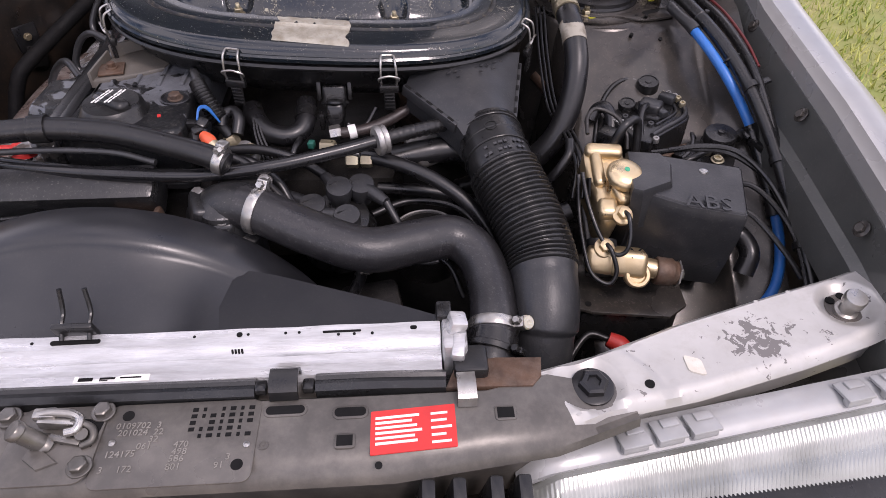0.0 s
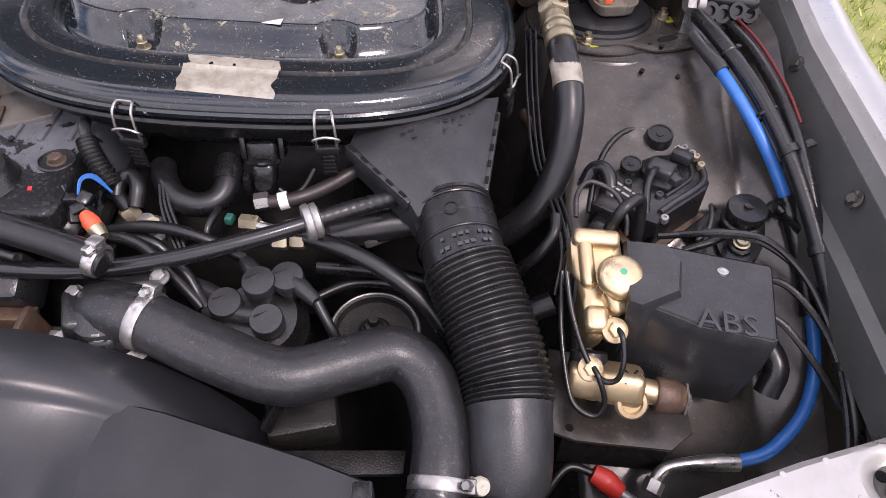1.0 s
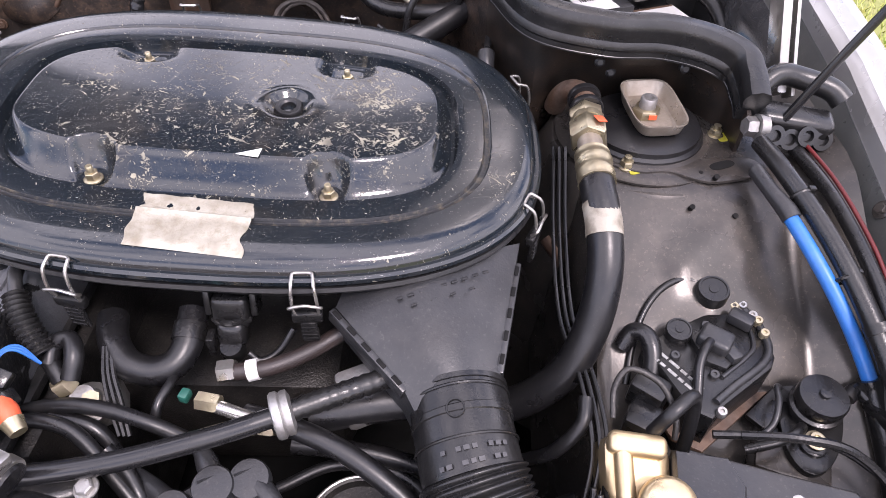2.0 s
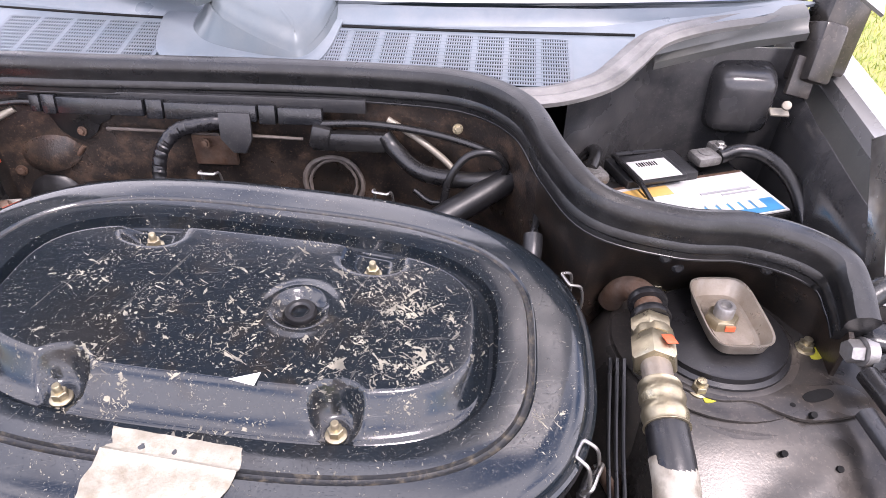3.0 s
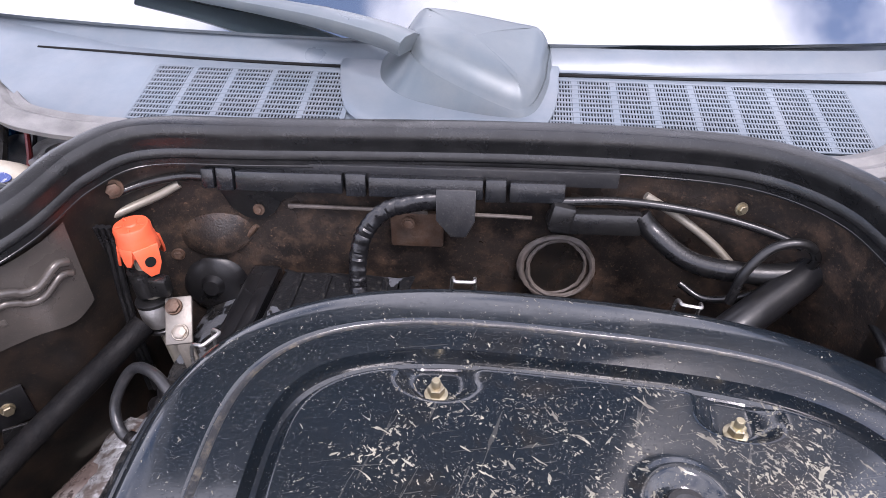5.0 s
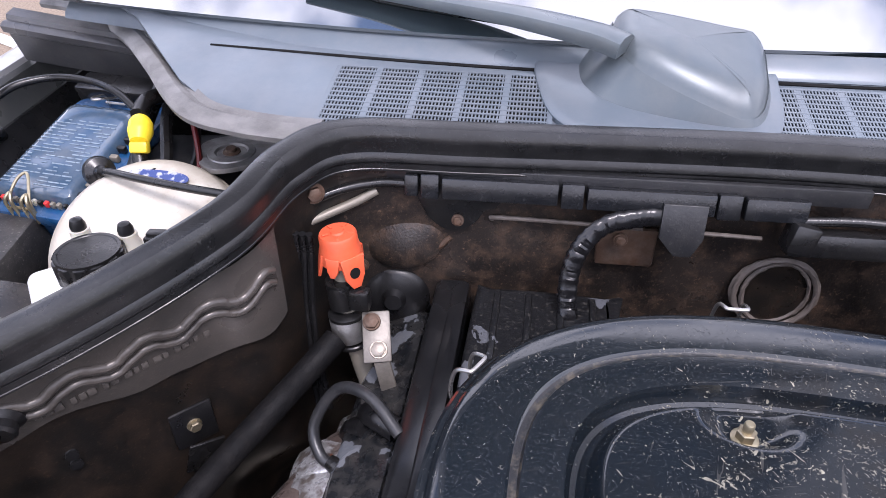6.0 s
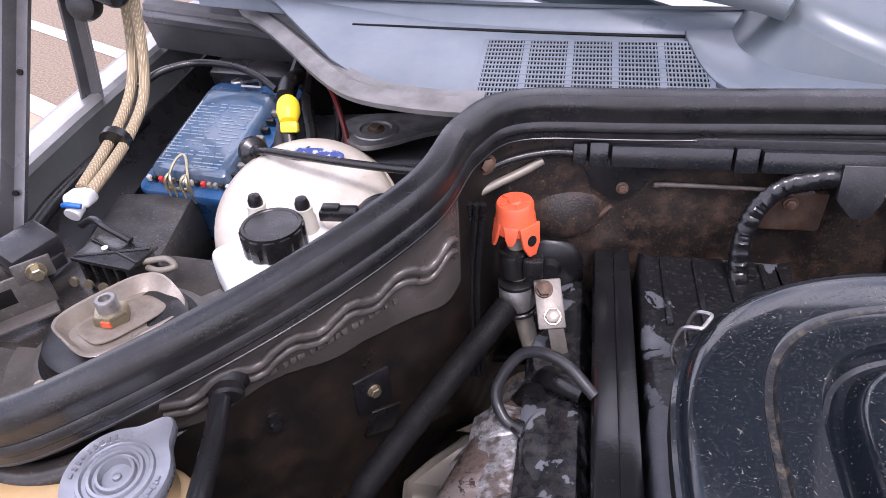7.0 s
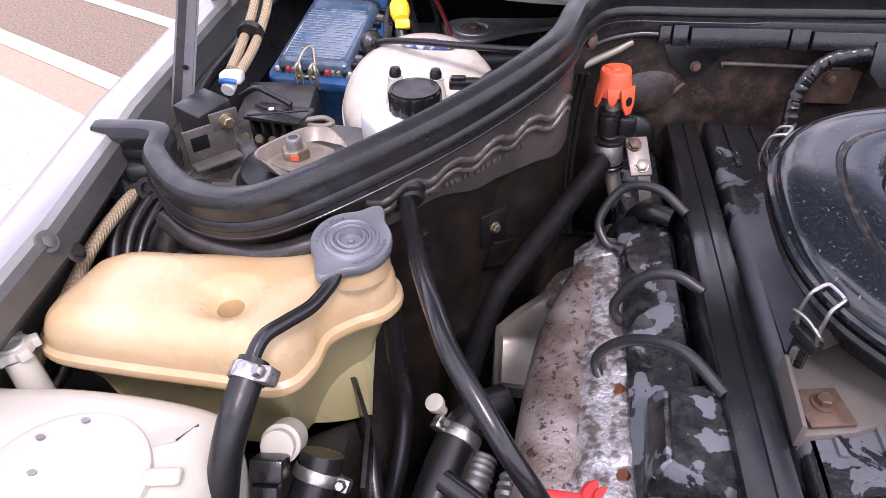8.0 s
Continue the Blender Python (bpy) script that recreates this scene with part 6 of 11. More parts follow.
for nm, p, r, L, lab in (("union_nut", (0.5238, 0.9385, 0.8755), 0.0175, 0.017, "zinc union nut with a green dab"), ("union_nut", (0.5226, 0.9165, 0.875), 0.0192, 0.026, "large zinc union nut with an orange mark")):
    b = bmesh.new()
    lathe(b, p, d, [(r * 0.80, 0), (r * 0.9, 0.0004), (r, 0.003), (r, L - 0.003), (r * 0.9, L - 0.0004), (r * 0.75, L)], 6, V(0.3, 0, 1))
    nut = part(nm, b, TRIM, ac, lab)
b = bmesh.new()
lathe(b, (0.5236, 0.922, 0.875), d, [(0.0165, -0.003), (0.0168, 0.0), (0.0165, 0.006)], 22)
part("washer", b, TRIM, ac)
b = bmesh.new()
box(b, (0.530, 0.903, 0.8925), (0.010, 0.010, 0.0008), pose(0, 0, 0, 0, 14, 20), 0.0002)
part("paint_mark", b, ORANGE, ac)
b = bmesh.new()
sweep(b, [(0.505, 1.006, 0.840), (0.507, 0.999, 0.856), (0.513, 0.991, 0.8685), (0.5205, 0.980, 0.8755), (0.5255, 0.967, 0.877), (0.5252, 0.952, 0.876), (0.5248, 0.938, 0.8755)], [0.0115, 0.011, 0.011, 0.0112, 0.0115, 0.012, 0.0122], 20, 6)
part("elbow", b, BROWN, ac, "dirty metal elbow")
for y, x in ((0.965, 0.5256), (0.9445, 0.525)):
    b = bmesh.new()
    lathe(b, (x, y, 0.8765), (0, -1, -0.03), [(0.012, -0.002), (0.0165, -0.0015), (0.0172, 0.002), (0.0165, 0.0055), (0.012, 0.006)], 26)
    part("rubber_ring", b, RUBBER, ac, "perished rubber ring")

blue = thing("blue_hose", (0.72, 0.6, 0.6), "bright blue plastic hose with a black sleeve along the wing", "hose")
pipe(blue, [(0.7465, 0.702, 0.772), (0.752, 0.69, 0.76), (0.760, 0.64, 0.725), (0.7605, 0.60, 0.70)], 0.0098, PLASTIC, "black_sleeve", 16)
pipe(blue, [(0.690, 0.822, 0.852), (0.702, 0.785, 0.840), (0.718, 0.75, 0.82), (0.736, 0.72, 0.792), (0.752, 0.69, 0.76), (0.760, 0.64, 0.725), (0.760, 0.57, 0.682), (0.742, 0.522, 0.654), (0.70, 0.487, 0.638), (0.663, 0.479, 0.631)], 0.0064, BLUE, "hose_body", 16)
pipe(blue, [(0.668, 0.479, 0.631), (0.645, 0.479, 0.632), (0.618, 0.478, 0.633), (0.598, 0.475, 0.632), (0.588, 0.468, 0.628), (0.582, 0.460, 0.620)], [0.0085, 0.0082, 0.0062, 0.006, 0.006, 0.0062], STEEL, "metal_end", 14)
b = bmesh.new()
lathe(b, (0.587, 0.466, 0.627), (-0.5, -0.75, -0.5), [(0.0085, 0), (0.0095, 0.002), (0.0095, 0.012), (0.0075, 0.014)], 6)
part("union_nut", b, STEEL, blue)
pipe(blue, [(0.676, 0.872, 0.860), (0.682, 0.845, 0.857), (0.690, 0.824, 0.853), (0.693, 0.815, 0.850)], [0.0075, 0.007, 0.0085, 0.0085], GREYPLAST, "grey_end")
loom = thing("wiring_loom", (0.74, 0.65, 0.62), "black taped wiring loom with straps along the wing", "wiring loom", "looms")
pipe(loom, [(0.688, 0.905, 0.868), (0.697, 0.86, 0.866), (0.718, 0.79, 0.848), (0.737, 0.725, 0.82), (0.750, 0.66, 0.785), (0.757, 0.58, 0.74), (0.758, 0.50, 0.70), (0.750, 0.44, 0.66)], 0.0085, PLASTIC, "loom_sleeve", 14)
pipe(loom, [(0.728, 0.93, 0.855), (0.742, 0.85, 0.85), (0.748, 0.76, 0.835), (0.752, 0.70, 0.81), (0.757, 0.62, 0.76)], 0.0065, PLASTIC, "loom_sleeve", 12)
pipe(loom, [(0.735, 0.93, 0.862), (0.748, 0.86, 0.857), (0.755, 0.79, 0.845), (0.757, 0.745, 0.832)], 0.0020, REDWIRE, "red_wire")
for p, d in (((0.7395, 0.718, 0.818), (0.3, -1, -0.45)), ((0.7535, 0.628, 0.767), (0.1, -1, -0.55)), ((0.7575, 0.53, 0.714), (0, -1, -0.5))):
    b = bmesh.new()
    lathe(b, p, d, [(0.0075, -0.004), (0.0108, -0.004), (0.0108, 0.004), (0.0075, 0.004)], 20)
    box(b, V(*p) + V(0.015, 0.003, 0.004), (0.022, 0.010, 0.004), pose(0, 0, 0, 0, -20, 10), 0.001)
    part("strap", b, PLASTIC, loom)
cables = (("thin_cable", [(0.69, 0.612, 0.745), (0.715, 0.60, 0.75), (0.74, 0.57, 0.735), (0.752, 0.53, 0.715), (0.745, 0.47, 0.69), (0.73, 0.42, 0.66)]),
          ("thin_cable", [(0.62, 0.645, 0.775), (0.66, 0.637, 0.785), (0.70, 0.628, 0.78), (0.735, 0.60, 0.755), (0.757, 0.55, 0.72)]),
          ("thin_cable", [(0.60, 0.648, 0.77), (0.65, 0.642, 0.778), (0.70, 0.633, 0.772), (0.745, 0.60, 0.745), (0.762, 0.54, 0.71)]),
          ("thin_cable", [(0.69, 0.58, 0.735), (0.71, 0.565, 0.73), (0.735, 0.53, 0.71), (0.752, 0.50, 0.69)]))
for nm, pts in cables:
    hose(nm, pts, 0.0034, PLASTIC, "thin black cable beside the inner wing", "cable", 8, 7, "wing cables")
b = bmesh.new()
sweep(b, [(0.688, 0.575, 0.705), (0.702, 0.565, 0.70), (0.708, 0.545, 0.69), (0.70, 0.53, 0.67)], 0.012, 14, 6)
single("rubber_boot", b, RUBBER, "black rubber boot beside the ABS cover", "boot")
# steel brake pipes down the side of the tower
for k in range(3):
    x = 0.492 + 0.006 * k
    hose("brake_pipe", [(x + 0.004, 0.93, 0.84), (x, 0.85, 0.80), (x + 0.002, 0.77, 0.765), (x + 0.012, 0.70, 0.765), (x + 0.014, 0.64, 0.76), (x + 0.004, 0.60, 0.74)], 0.0019, PLASTIC, "thin black brake pipe beside the strut tower", "pipe", 8, 7, "brake pipes")
br2 = thing("brown_sensor", (0.51, 0.86, 0.72), "brown cylindrical sensor with a black cable", "sensor")
pipe(br2, [(0.495, 0.885, 0.755), (0.508, 0.868, 0.745), (0.518, 0.852, 0.733)], [0.008, 0.009, 0.007], BROWN, "sensor_body")
pipe(br2, [(0.518, 0.852, 0.733), (0.528, 0.835, 0.72), (0.533, 0.80, 0.70), (0.535, 0.75, 0.68)], 0.004, PLASTIC, "cable")
# lower front: red plug, fittings
rp = thing("red_plug", (0.51, 0.43, 0.6), "red plastic plug on a black cable", "plug")
pipe(rp, [(0.528, 0.474, 0.627), (0.540, 0.467, 0.624), (0.552, 0.457, 0.619)], [0.009, 0.0115, 0.009], surf("red plug plastic", (0.5, 0.035, 0.025), None, 0.45), "plug_body")
pipe(rp, [(0.528, 0.474, 0.627), (0.505, 0.478, 0.632), (0.485, 0.462, 0.62), (0.470, 0.44, 0.60)], 0.004, PLASTIC, "cable")
pipe(rp, [(0.552, 0.457, 0.619), (0.564, 0.449, 0.616)], 0.006, ALU, "plug_tip")
hose("brake_pipe", [(0.44, 0.40, 0.60), (0.455, 0.415, 0.62), (0.475, 0.425, 0.625), (0.495, 0.42, 0.622), (0.515, 0.415, 0.618)], 0.0055, ALU, "bent aluminium pipe end in the front corner", "pipe", 10, 7, "brake pipes")
# bolts of the wing rails
for y, x, z in ((0.638, 0.7655, 0.824), (0.832, 0.782, 0.848), (0.46, 0.752, 0.80)):
    for s in (1, -1):
        X = x if s > 0 else 0.142 - x
        b = bmesh.new()
        lathe(b, (X, y, z), (-0.85 * s, 0, 0.5), [(0.009, 0), (0.009, 0.001), (0.008, 0.0015)], 22)
        lathe(b, (X, y, z), (-0.85 * s, 0, 0.5), [(0.0055, 0.001), (0.0055, 0.0045), (0.0048, 0.0055), (0, 0.0055)], 6)
        part("wing_bolt", b, BAY, wing_r if s > 0 else wing_l)
for p in ((0.646, 0.879, 0.8455), (0.683, 0.82, 0.806), (0.63, 0.83, 0.812), (0.62, 0.852, 0.83), (0.66, 0.845, 0.826)):
    b = bmesh.new()
    lathe(b, p, (0, -0.5, 0.86), [(0.0026, -0.004), (0.0026, 0.0012), (0, 0.0012)], 10)
    part("round_hole", b, DARK, tower_r)

# grime and small clips around the hoses
for p, d in (((0.7255, 0.76, 0.832), (0.2, -1, -0.4)), ((0.705, 0.835, 0.859), (0.2, -1, -0.2))):
    b = bmesh.new()
    torus(b, p, d, 0.0092, 0.0018, 20, 6)
    box(b, V(*p) + V(0.006, 0, 0.009), (0.006, 0.005, 0.005), None, 0.001)
    part("cable_tie", b, PLASTIC, loom)

# ---- engine ----
PEELED = surf("peeling grey engine enamel", (0.009, 0.0105, 0.0125), (0.125, 0.135, 0.150), 0.28, 0.1, 34, mix=(0.555, 0.562), bump=0.25, dust=0.15)
ENAMEL = surf("dark grey engine enamel", (0.013, 0.0135, 0.015), (0.008, 0.0083, 0.009), 0.38, 0.05, 12, bump=0.25, dust=0.2, dust_col=(0.10, 0.095, 0.085), speck=0.55)
eng = thing("engine", (0.0, 0.88, 0.42), "dirty four cylinder engine under the air filter", "engine")
b = bmesh.new()
box(b, (-0.02, 0.89, 0.59), (0.17, 0.53, 0.32), None, 0.02)
part("engine_block", b, ENGINE, eng)
b = bmesh.new()
box(b, (0.16, 0.89, 0.60), (0.26, 0.30, 0.16), None, 0.03)
part("intake_manifold", b, ENGINE, eng)
# valve cover with its band
VCOVER = bpy.data.materials.new("peeling grey valve cover enamel")
VCOVER.use_nodes = True
n, l = VCOVER.node_tree.nodes, VCOVER.node_tree.links
pb = n["Principled BSDF"]
co = n.new("ShaderNodeTexCoord")
peel = math_node("GREATER_THAN", math_node("ADD", noise_node(26, 5, 0.8, 0.6, 0.0, 1.0), math_node("MULTIPLY", near((-0.01, -0.03, 0.41), 0.10, 0.20), 0.30)), 0.64)
shade = mix_node(noise_node(40, 6, 0, 0.7, 0.35, 0.7), (0.100, 0.105, 0.115), (0.072, 0.075, 0.081))
l.new(mix_node(peel, mix_node(noise_node(300, 3, 0, 0.6, 0.56, 0.72), (0.009, 0.0095, 0.0105), (0.05, 0.047, 0.042)), shade), pb.inputs["Base Color"])
l.new(math_node("ADD", 0.28, math_node("MULTIPLY", peel, 0.12)), pb.inputs["Roughness"])
pb.inputs["Specular IOR Level"].default_value = 0.35
bp = n.new("ShaderNodeBump")
bp.inputs["Strength"].default_value, bp.inputs["Distance"].default_value = 0.5, 0.0008
l.new(math_node("ADD", math_node("MULTIPLY", peel, -1.0), noise_node(180, 4, 0, 0.6, 0.2, 0.8)), bp.inputs["Height"])
l.new(bp.outputs["Normal"], pb.inputs["Normal"])
b = bmesh.new()
prism(b, closed_curve([(-0.076, 0.636), (-0.07, 0.626), (-0.02, 0.623), (0.03, 0.620), (0.046, 0.624), (0.051, 0.640), (0.050, 0.668), (0.046, 0.70), (0.050, 0.74), (0.050, 0.90), (0.050, 1.15), (0.04, 1.168), (-0.06, 1.168), (-0.076, 1.15), (-0.076, 0.90)], 3), 0.765, 0.835, None, 0.007, 3)
cover = part("valve_cover", b, VCOVER, eng, "dark grey valve cover with peeling enamel")
b = bmesh.new()
prism(b, [(-0.080, 0.622), (0.040, 0.614), (0.056, 0.622), (0.055, 0.672), (0.055, 1.17), (-0.080, 1.17)], 0.762, 0.770, None, 0.002)
part("cover_lip", b, ENAMEL, cover)
for k in range(4):
    for y, L in ((0.775, 0.10), (1.115, 0.09)):
        b = bmesh.new()
        box(b, (-0.055 + 0.028 * k, y, 0.835), (0.006, L, 0.006), None, 0.002)
        part("cast_rib", b, VCOVER, cover)
b = bmesh.new()
box(b, (-0.097, 0.925, 0.788), (0.033, 0.52, 0.078), pose(0, 0, 0, 0, -3), 0.006, 2)
box(b, (-0.090, 0.92, 0.8275), (0.015, 0.51, 0.005), pose(0, 0, 0, 0, -3), 0.002)
part("cable_duct", b, surf("worn black duct plastic", (0.008, 0.0085, 0.0095), (0.005, 0.005, 0.0055), 0.22, 0, 12, bump=0.04, dust=0.12, dust_col=(0.06, 0.06, 0.062), speck=0.15), eng, "long black ignition cable duct")
b = bmesh.new()
box(b, (-0.138, 0.94, 0.76), (0.055, 0.48, 0.05), pose(0, 0, 0, 0, -22), 0.01, 2)
head = part("cylinder_head", b, PEELED, eng, "cylinder head with peeling grey enamel")
# front cover box on the left of the head
b = bmesh.new()
loft(b, [[V(x, y, z) for x, y in ((-0.165, 0.715), (-0.13, 0.70), (-0.093, 0.70), (-0.093, 0.765), (-0.12, 0.80), (-0.16, 0.79))] for z in (0.72, 0.80)] + [[V(x, y, 0.818) for x, y in ((-0.155, 0.72), (-0.13, 0.71), (-0.099, 0.71), (-0.099, 0.758), (-0.12, 0.788), (-0.152, 0.78))]], True)
bmesh.ops.bevel(b, geom=list(b.edges), offset=0.003, segments=2, affect="EDGES")
part("front_cover", b, PEELED, eng, "black front cover with peeling paint")
for y in (0.865, 0.98, 1.08):
    b = bmesh.new()
    loft(b, [[V(-0.142 + u * s, y + v * s, z) for u, v in oval(0.026, 0.040, 2.5, 28)] for z, s in ((0.74, 1.1), (0.760, 1.1), (0.764, 0.98), (0.768, 1.0), (0.772, 0.95), (0.776, 0.97), (0.782, 0.85), (0.784, 0.3))], True)
    part("plug_well", b, PEELED, head, "ribbed black spark plug well")
# oil filler cap with two white bars
b = bmesh.new()
OC = V(-0.032, 0.664, 0.832)
lathe(b, OC, (0.03, -0.03, 1), [(0.038, -0.004), (0.039, 0.002), (0.036, 0.006), (0.034, 0.014), (0.030, 0.018), (0.0, 0.019)], 40)
cap = part("oil_cap", b, PLASTIC, eng, "black oil filler cap with two white bars")
b = bmesh.new()
box(b, OC + V(0.002, -0.002, 0.017), (0.05, 0.018, 0.016), pose(0, 0, 0, 0, 0, -35), 0.006, 3)
part("grip", b, PLASTIC, cap)
for dx in (-0.0125, -0.0085, 0.0015, 0.0055):
    b = bmesh.new()
    for k in range(4):
        box(b, OC + V(dx + 0.0028 * k, -0.011 + 0.0072 * k, 0.0248), (0.0018, 0.0066, 0.0010), pose(0, 0, 0, 0, 0, -22), 0.0003)
    part("white_bar", b, WHITELAB, cap)
b = bmesh.new()
lathe(b, (0.029, 0.694, 0.8345), (0.05, 0, 1), [(0.017, 0), (0.017, 0.0022), (0.0155, 0.003), (0.0145, 0.001), (0, 0.001)], 30)
part("bolt_well", b, ENAMEL, cover)
bolt(cover, (0.029, 0.694, 0.8350), r=0.0065, h=0.006, material=BROWN, washer=1.4)
b = bmesh.new()
box(b, (0.020, 0.655, 0.8355), (0.0035, 0.0055, 0.001), pose(0, 0, 0, 0, 4, 15))
part("red_dab", b, REDLAB, cover)

# exhaust manifold
FOIL = surf("flaking silver foil", (0.60, 0.60, 0.60), (0.20, 0.17, 0.15), 0.34, 0.7, 95, mix=(0.46, 0.6), fine=260, bump=1.0, dust=0.6, dust_col=(0.08, 0.05, 0.04), speck=0.6)
ex = thing("exhaust_manifold", (-0.2, 0.88, 0.6), "rusty exhaust manifold with flaking silver coating", "exhaust manifold")
b = bmesh.new()
sweep(b, [(-0.168, 1.055, 0.732), (-0.176, 1.030, 0.731), (-0.196, 0.96, 0.729), (-0.212, 0.89, 0.726), (-0.220, 0.80, 0.718), (-0.220, 0.73, 0.710), (-0.215, 0.66, 0.70)], [0.018, 0.026, 0.031, 0.034, 0.036, 0.036, 0.034], 26, 8)
part("collector", b, RUSTY, ex, "brown flaking collector pipe")
for y in (1.01, 0.93, 0.845, 0.76):
    b = bmesh.new()
    sweep(b, [(-0.205, y - 0.03, 0.716), (-0.192, y - 0.018, 0.728), (-0.174, y, 0.742), (-0.150, y, 0.747)], [0.026, 0.026, 0.025, 0.024], 18, 6)
    part("branch", b, FOIL, ex, "silver coated exhaust branch")
b = bmesh.new()
box(b, (-0.168, 0.90, 0.744), (0.012, 0.36, 0.050), pose(0, 0, 0, 0, 50), 0.005, 2)
part("flange", b, FOIL, ex, "crumpled silver heat foil")
COPPER = surf("tarnished copper nut", (0.42, 0.17, 0.085), (0.22, 0.10, 0.06), 0.4, 0.8, 60, bump=0.2)
random.seed(11)
b = bmesh.new()
loft(b, [[V(x + random.uniform(-0.002, 0.002), y, z + random.uniform(-0.0035, 0.0035)) for x, z in ((-0.212, 0.742), (-0.200, 0.757), (-0.186, 0.763), (-0.172, 0.764), (-0.158, 0.762), (-0.146, 0.762), (-0.136, 0.770))] for y in [0.70 + 0.011 * k for k in range(31)]])
thick(b, 0.0015)
part("foil_cover", b, FOIL, ex, "crumpled silver heat foil")
for y in (1.01, 0.91, 0.82, 0.74):
    b = bmesh.new()
    lathe(b, (-0.170, y, 0.757), (-0.6, 0, 0.8), [(0.009, 0), (0.009, 0.003), (0.0075, 0.004)], 6)
    lathe(b, (-0.172, y, 0.760), (-0.6, 0, 0.8), [(0.005, 0), (0.005, 0.008), (0, 0.008)], 10)
    part("stud_nut", b, COPPER, ex, "copper plated stud nut")
for p in ((-0.170, 1.068, 0.735), (-0.200, 0.868, 0.748)):
    b = bmesh.new()
    prism(b, oval(0.011, 0.017, 2.3, 24), 0, 0.006, Matrix.Translation(p) @ pose(0, 0, 0, -15, -20, 0), 0.001)
    lathe(b, V(*p) + V(-0.001, 0.002, 0.005), (-0.3, 0.2, 1), [(0.006, 0), (0.006, 0.004), (0.0035, 0.004), (0.003, 0.001), (0, 0.001)], 18)
    part("lug", b, ALU, ex, "shiny lifting lug")
# heat shield
SHM = surf("dirty beige sheet metal", (0.30, 0.28, 0.24), (0.20, 0.182, 0.152), 0.38, 0.5, 14, bump=0.12, dust=0.35, dust_col=(0.16, 0.13, 0.10), speck=0.3)
sh = bmesh.new()
loft(sh, [[V(xl - 0.002, y, z - 0.010), V(xl, y, z), V(xl + 0.005, y, z + 0.003), V(xl + 0.010, y, z - dip), V(xl * 0.5 + xr * 0.5, y, z - dip * 1.3), V(xr, y, z - dip)]
          for xl, xr, y, z, dip in ((-0.289, -0.18, 0.981, 0.542, 0.0), (-0.290, -0.18, 0.985, 0.555, 0.0), (-0.291, -0.18, 0.990, 0.558, 0.002), (-0.292, -0.18, 0.996, 0.559, 0.009), (-0.295, -0.18, 1.045, 0.575, 0.010), (-0.296, -0.18, 1.055, 0.580, 0.004), (-0.296, -0.18, 1.060, 0.583, 0.0),
                                    (-0.272, -0.18, 1.086, 0.592, 0.004), (-0.245, -0.18, 1.108, 0.600, 0.003), (-0.240, -0.18, 1.114, 0.602, 0.0), (-0.238, -0.18, 1.120, 0.596, 0.0))])
thick(sh, 0.002)
lathe(sh, (-0.226, 1.097, 0.597), (0, -0.2, 1), [(0.008, 0), (0.008, 0.002), (0.006, 0.006), (0.0, 0.006)], 16)
shield = single("heat_shield", sh, SHM, "pressed sheet metal heat shield beside the exhaust", "heat shield")
# spark plug leads into the cable duct
for pts in ([(-0.163, 1.0, 0.768), (-0.182, 1.008, 0.772), (-0.190, 1.024, 0.79), (-0.170, 1.034, 0.823), (-0.14, 1.02, 0.834), (-0.113, 0.998, 0.822)],
            [(-0.155, 0.90, 0.762), (-0.170, 0.90, 0.765), (-0.178, 0.906, 0.78), (-0.161, 0.906, 0.812), (-0.137, 0.897, 0.828), (-0.113, 0.886, 0.822)],
            [(-0.153, 0.812, 0.745), (-0.178, 0.82, 0.75), (-0.194, 0.845, 0.77), (-0.173, 0.839, 0.803), (-0.14, 0.81, 0.828), (-0.113, 0.777, 0.822)]):
    ld = thing("spark_plug_lead", pts[0], "grey rubber spark plug lead looping into the duct", "ignition lead", "plug leads")
    pipe(ld, pts, 0.0048, GREYPLAST, "lead_cable", 12)
    d = (V(*pts[0]) - V(*pts[1])).normalized()
    b = bmesh.new()
    sweep(b, [V(*pts[0]) - d * 0.012, V(*pts[0]), V(*pts[0]) + V(0.016, -0.004, -0.008), V(*pts[0]) + V(0.03, -0.007, -0.014)], [0.006, 0.008, 0.0085, 0.0095], 14, 5)
    part("plug_boot", b, PLASTIC, ld)
# dipstick handle
ds = thing("dipstick", (-0.2, 0.725, 0.68), "red plastic dipstick handle", "dipstick")
REDP = surf("red handle plastic", (0.62, 0.045, 0.04), (0.5, 0.035, 0.03), 0.4, 0, 40, bump=0.05)
b = bmesh.new()
lathe(b, (-0.187, 0.722, 0.750), (0, 0, 1), [(0.020, 0), (0.020, 0.006), (0.017, 0.009), (0.011, 0.009), (0.009, 0.012), (0, 0.012)], 28)
box(b, (-0.215, 0.722, 0.754), (0.040, 0.010, 0.008), None, 0.003, 3)
part("handle", b, REDP, ds)
pipe(ds, [(-0.187, 0.722, 0.75), (-0.19, 0.725, 0.71), (-0.2, 0.73, 0.66)], 0.005, PLASTIC, "tube")
b = bmesh.new()
sweep(b, [(-0.172, 0.728, 0.752), (-0.155, 0.727, 0.75), (-0.138, 0.718, 0.742)], [0.008, 0.011, 0.010], 14, 5)
part("black_boot", b, PLASTIC, ds)

# thermostat housing and radiator hose
th = thing("thermostat_housing", (0.1, 0.565, 0.66), "black thermostat housing with bolts", "thermostat")
b = bmesh.new()
sweep(b, [(0.062, 0.595, 0.735), (0.08, 0.58, 0.755), (0.10, 0.562, 0.775), (0.128, 0.552, 0.782)], [0.024, 0.027, 0.027, 0.0255], 26, 6)
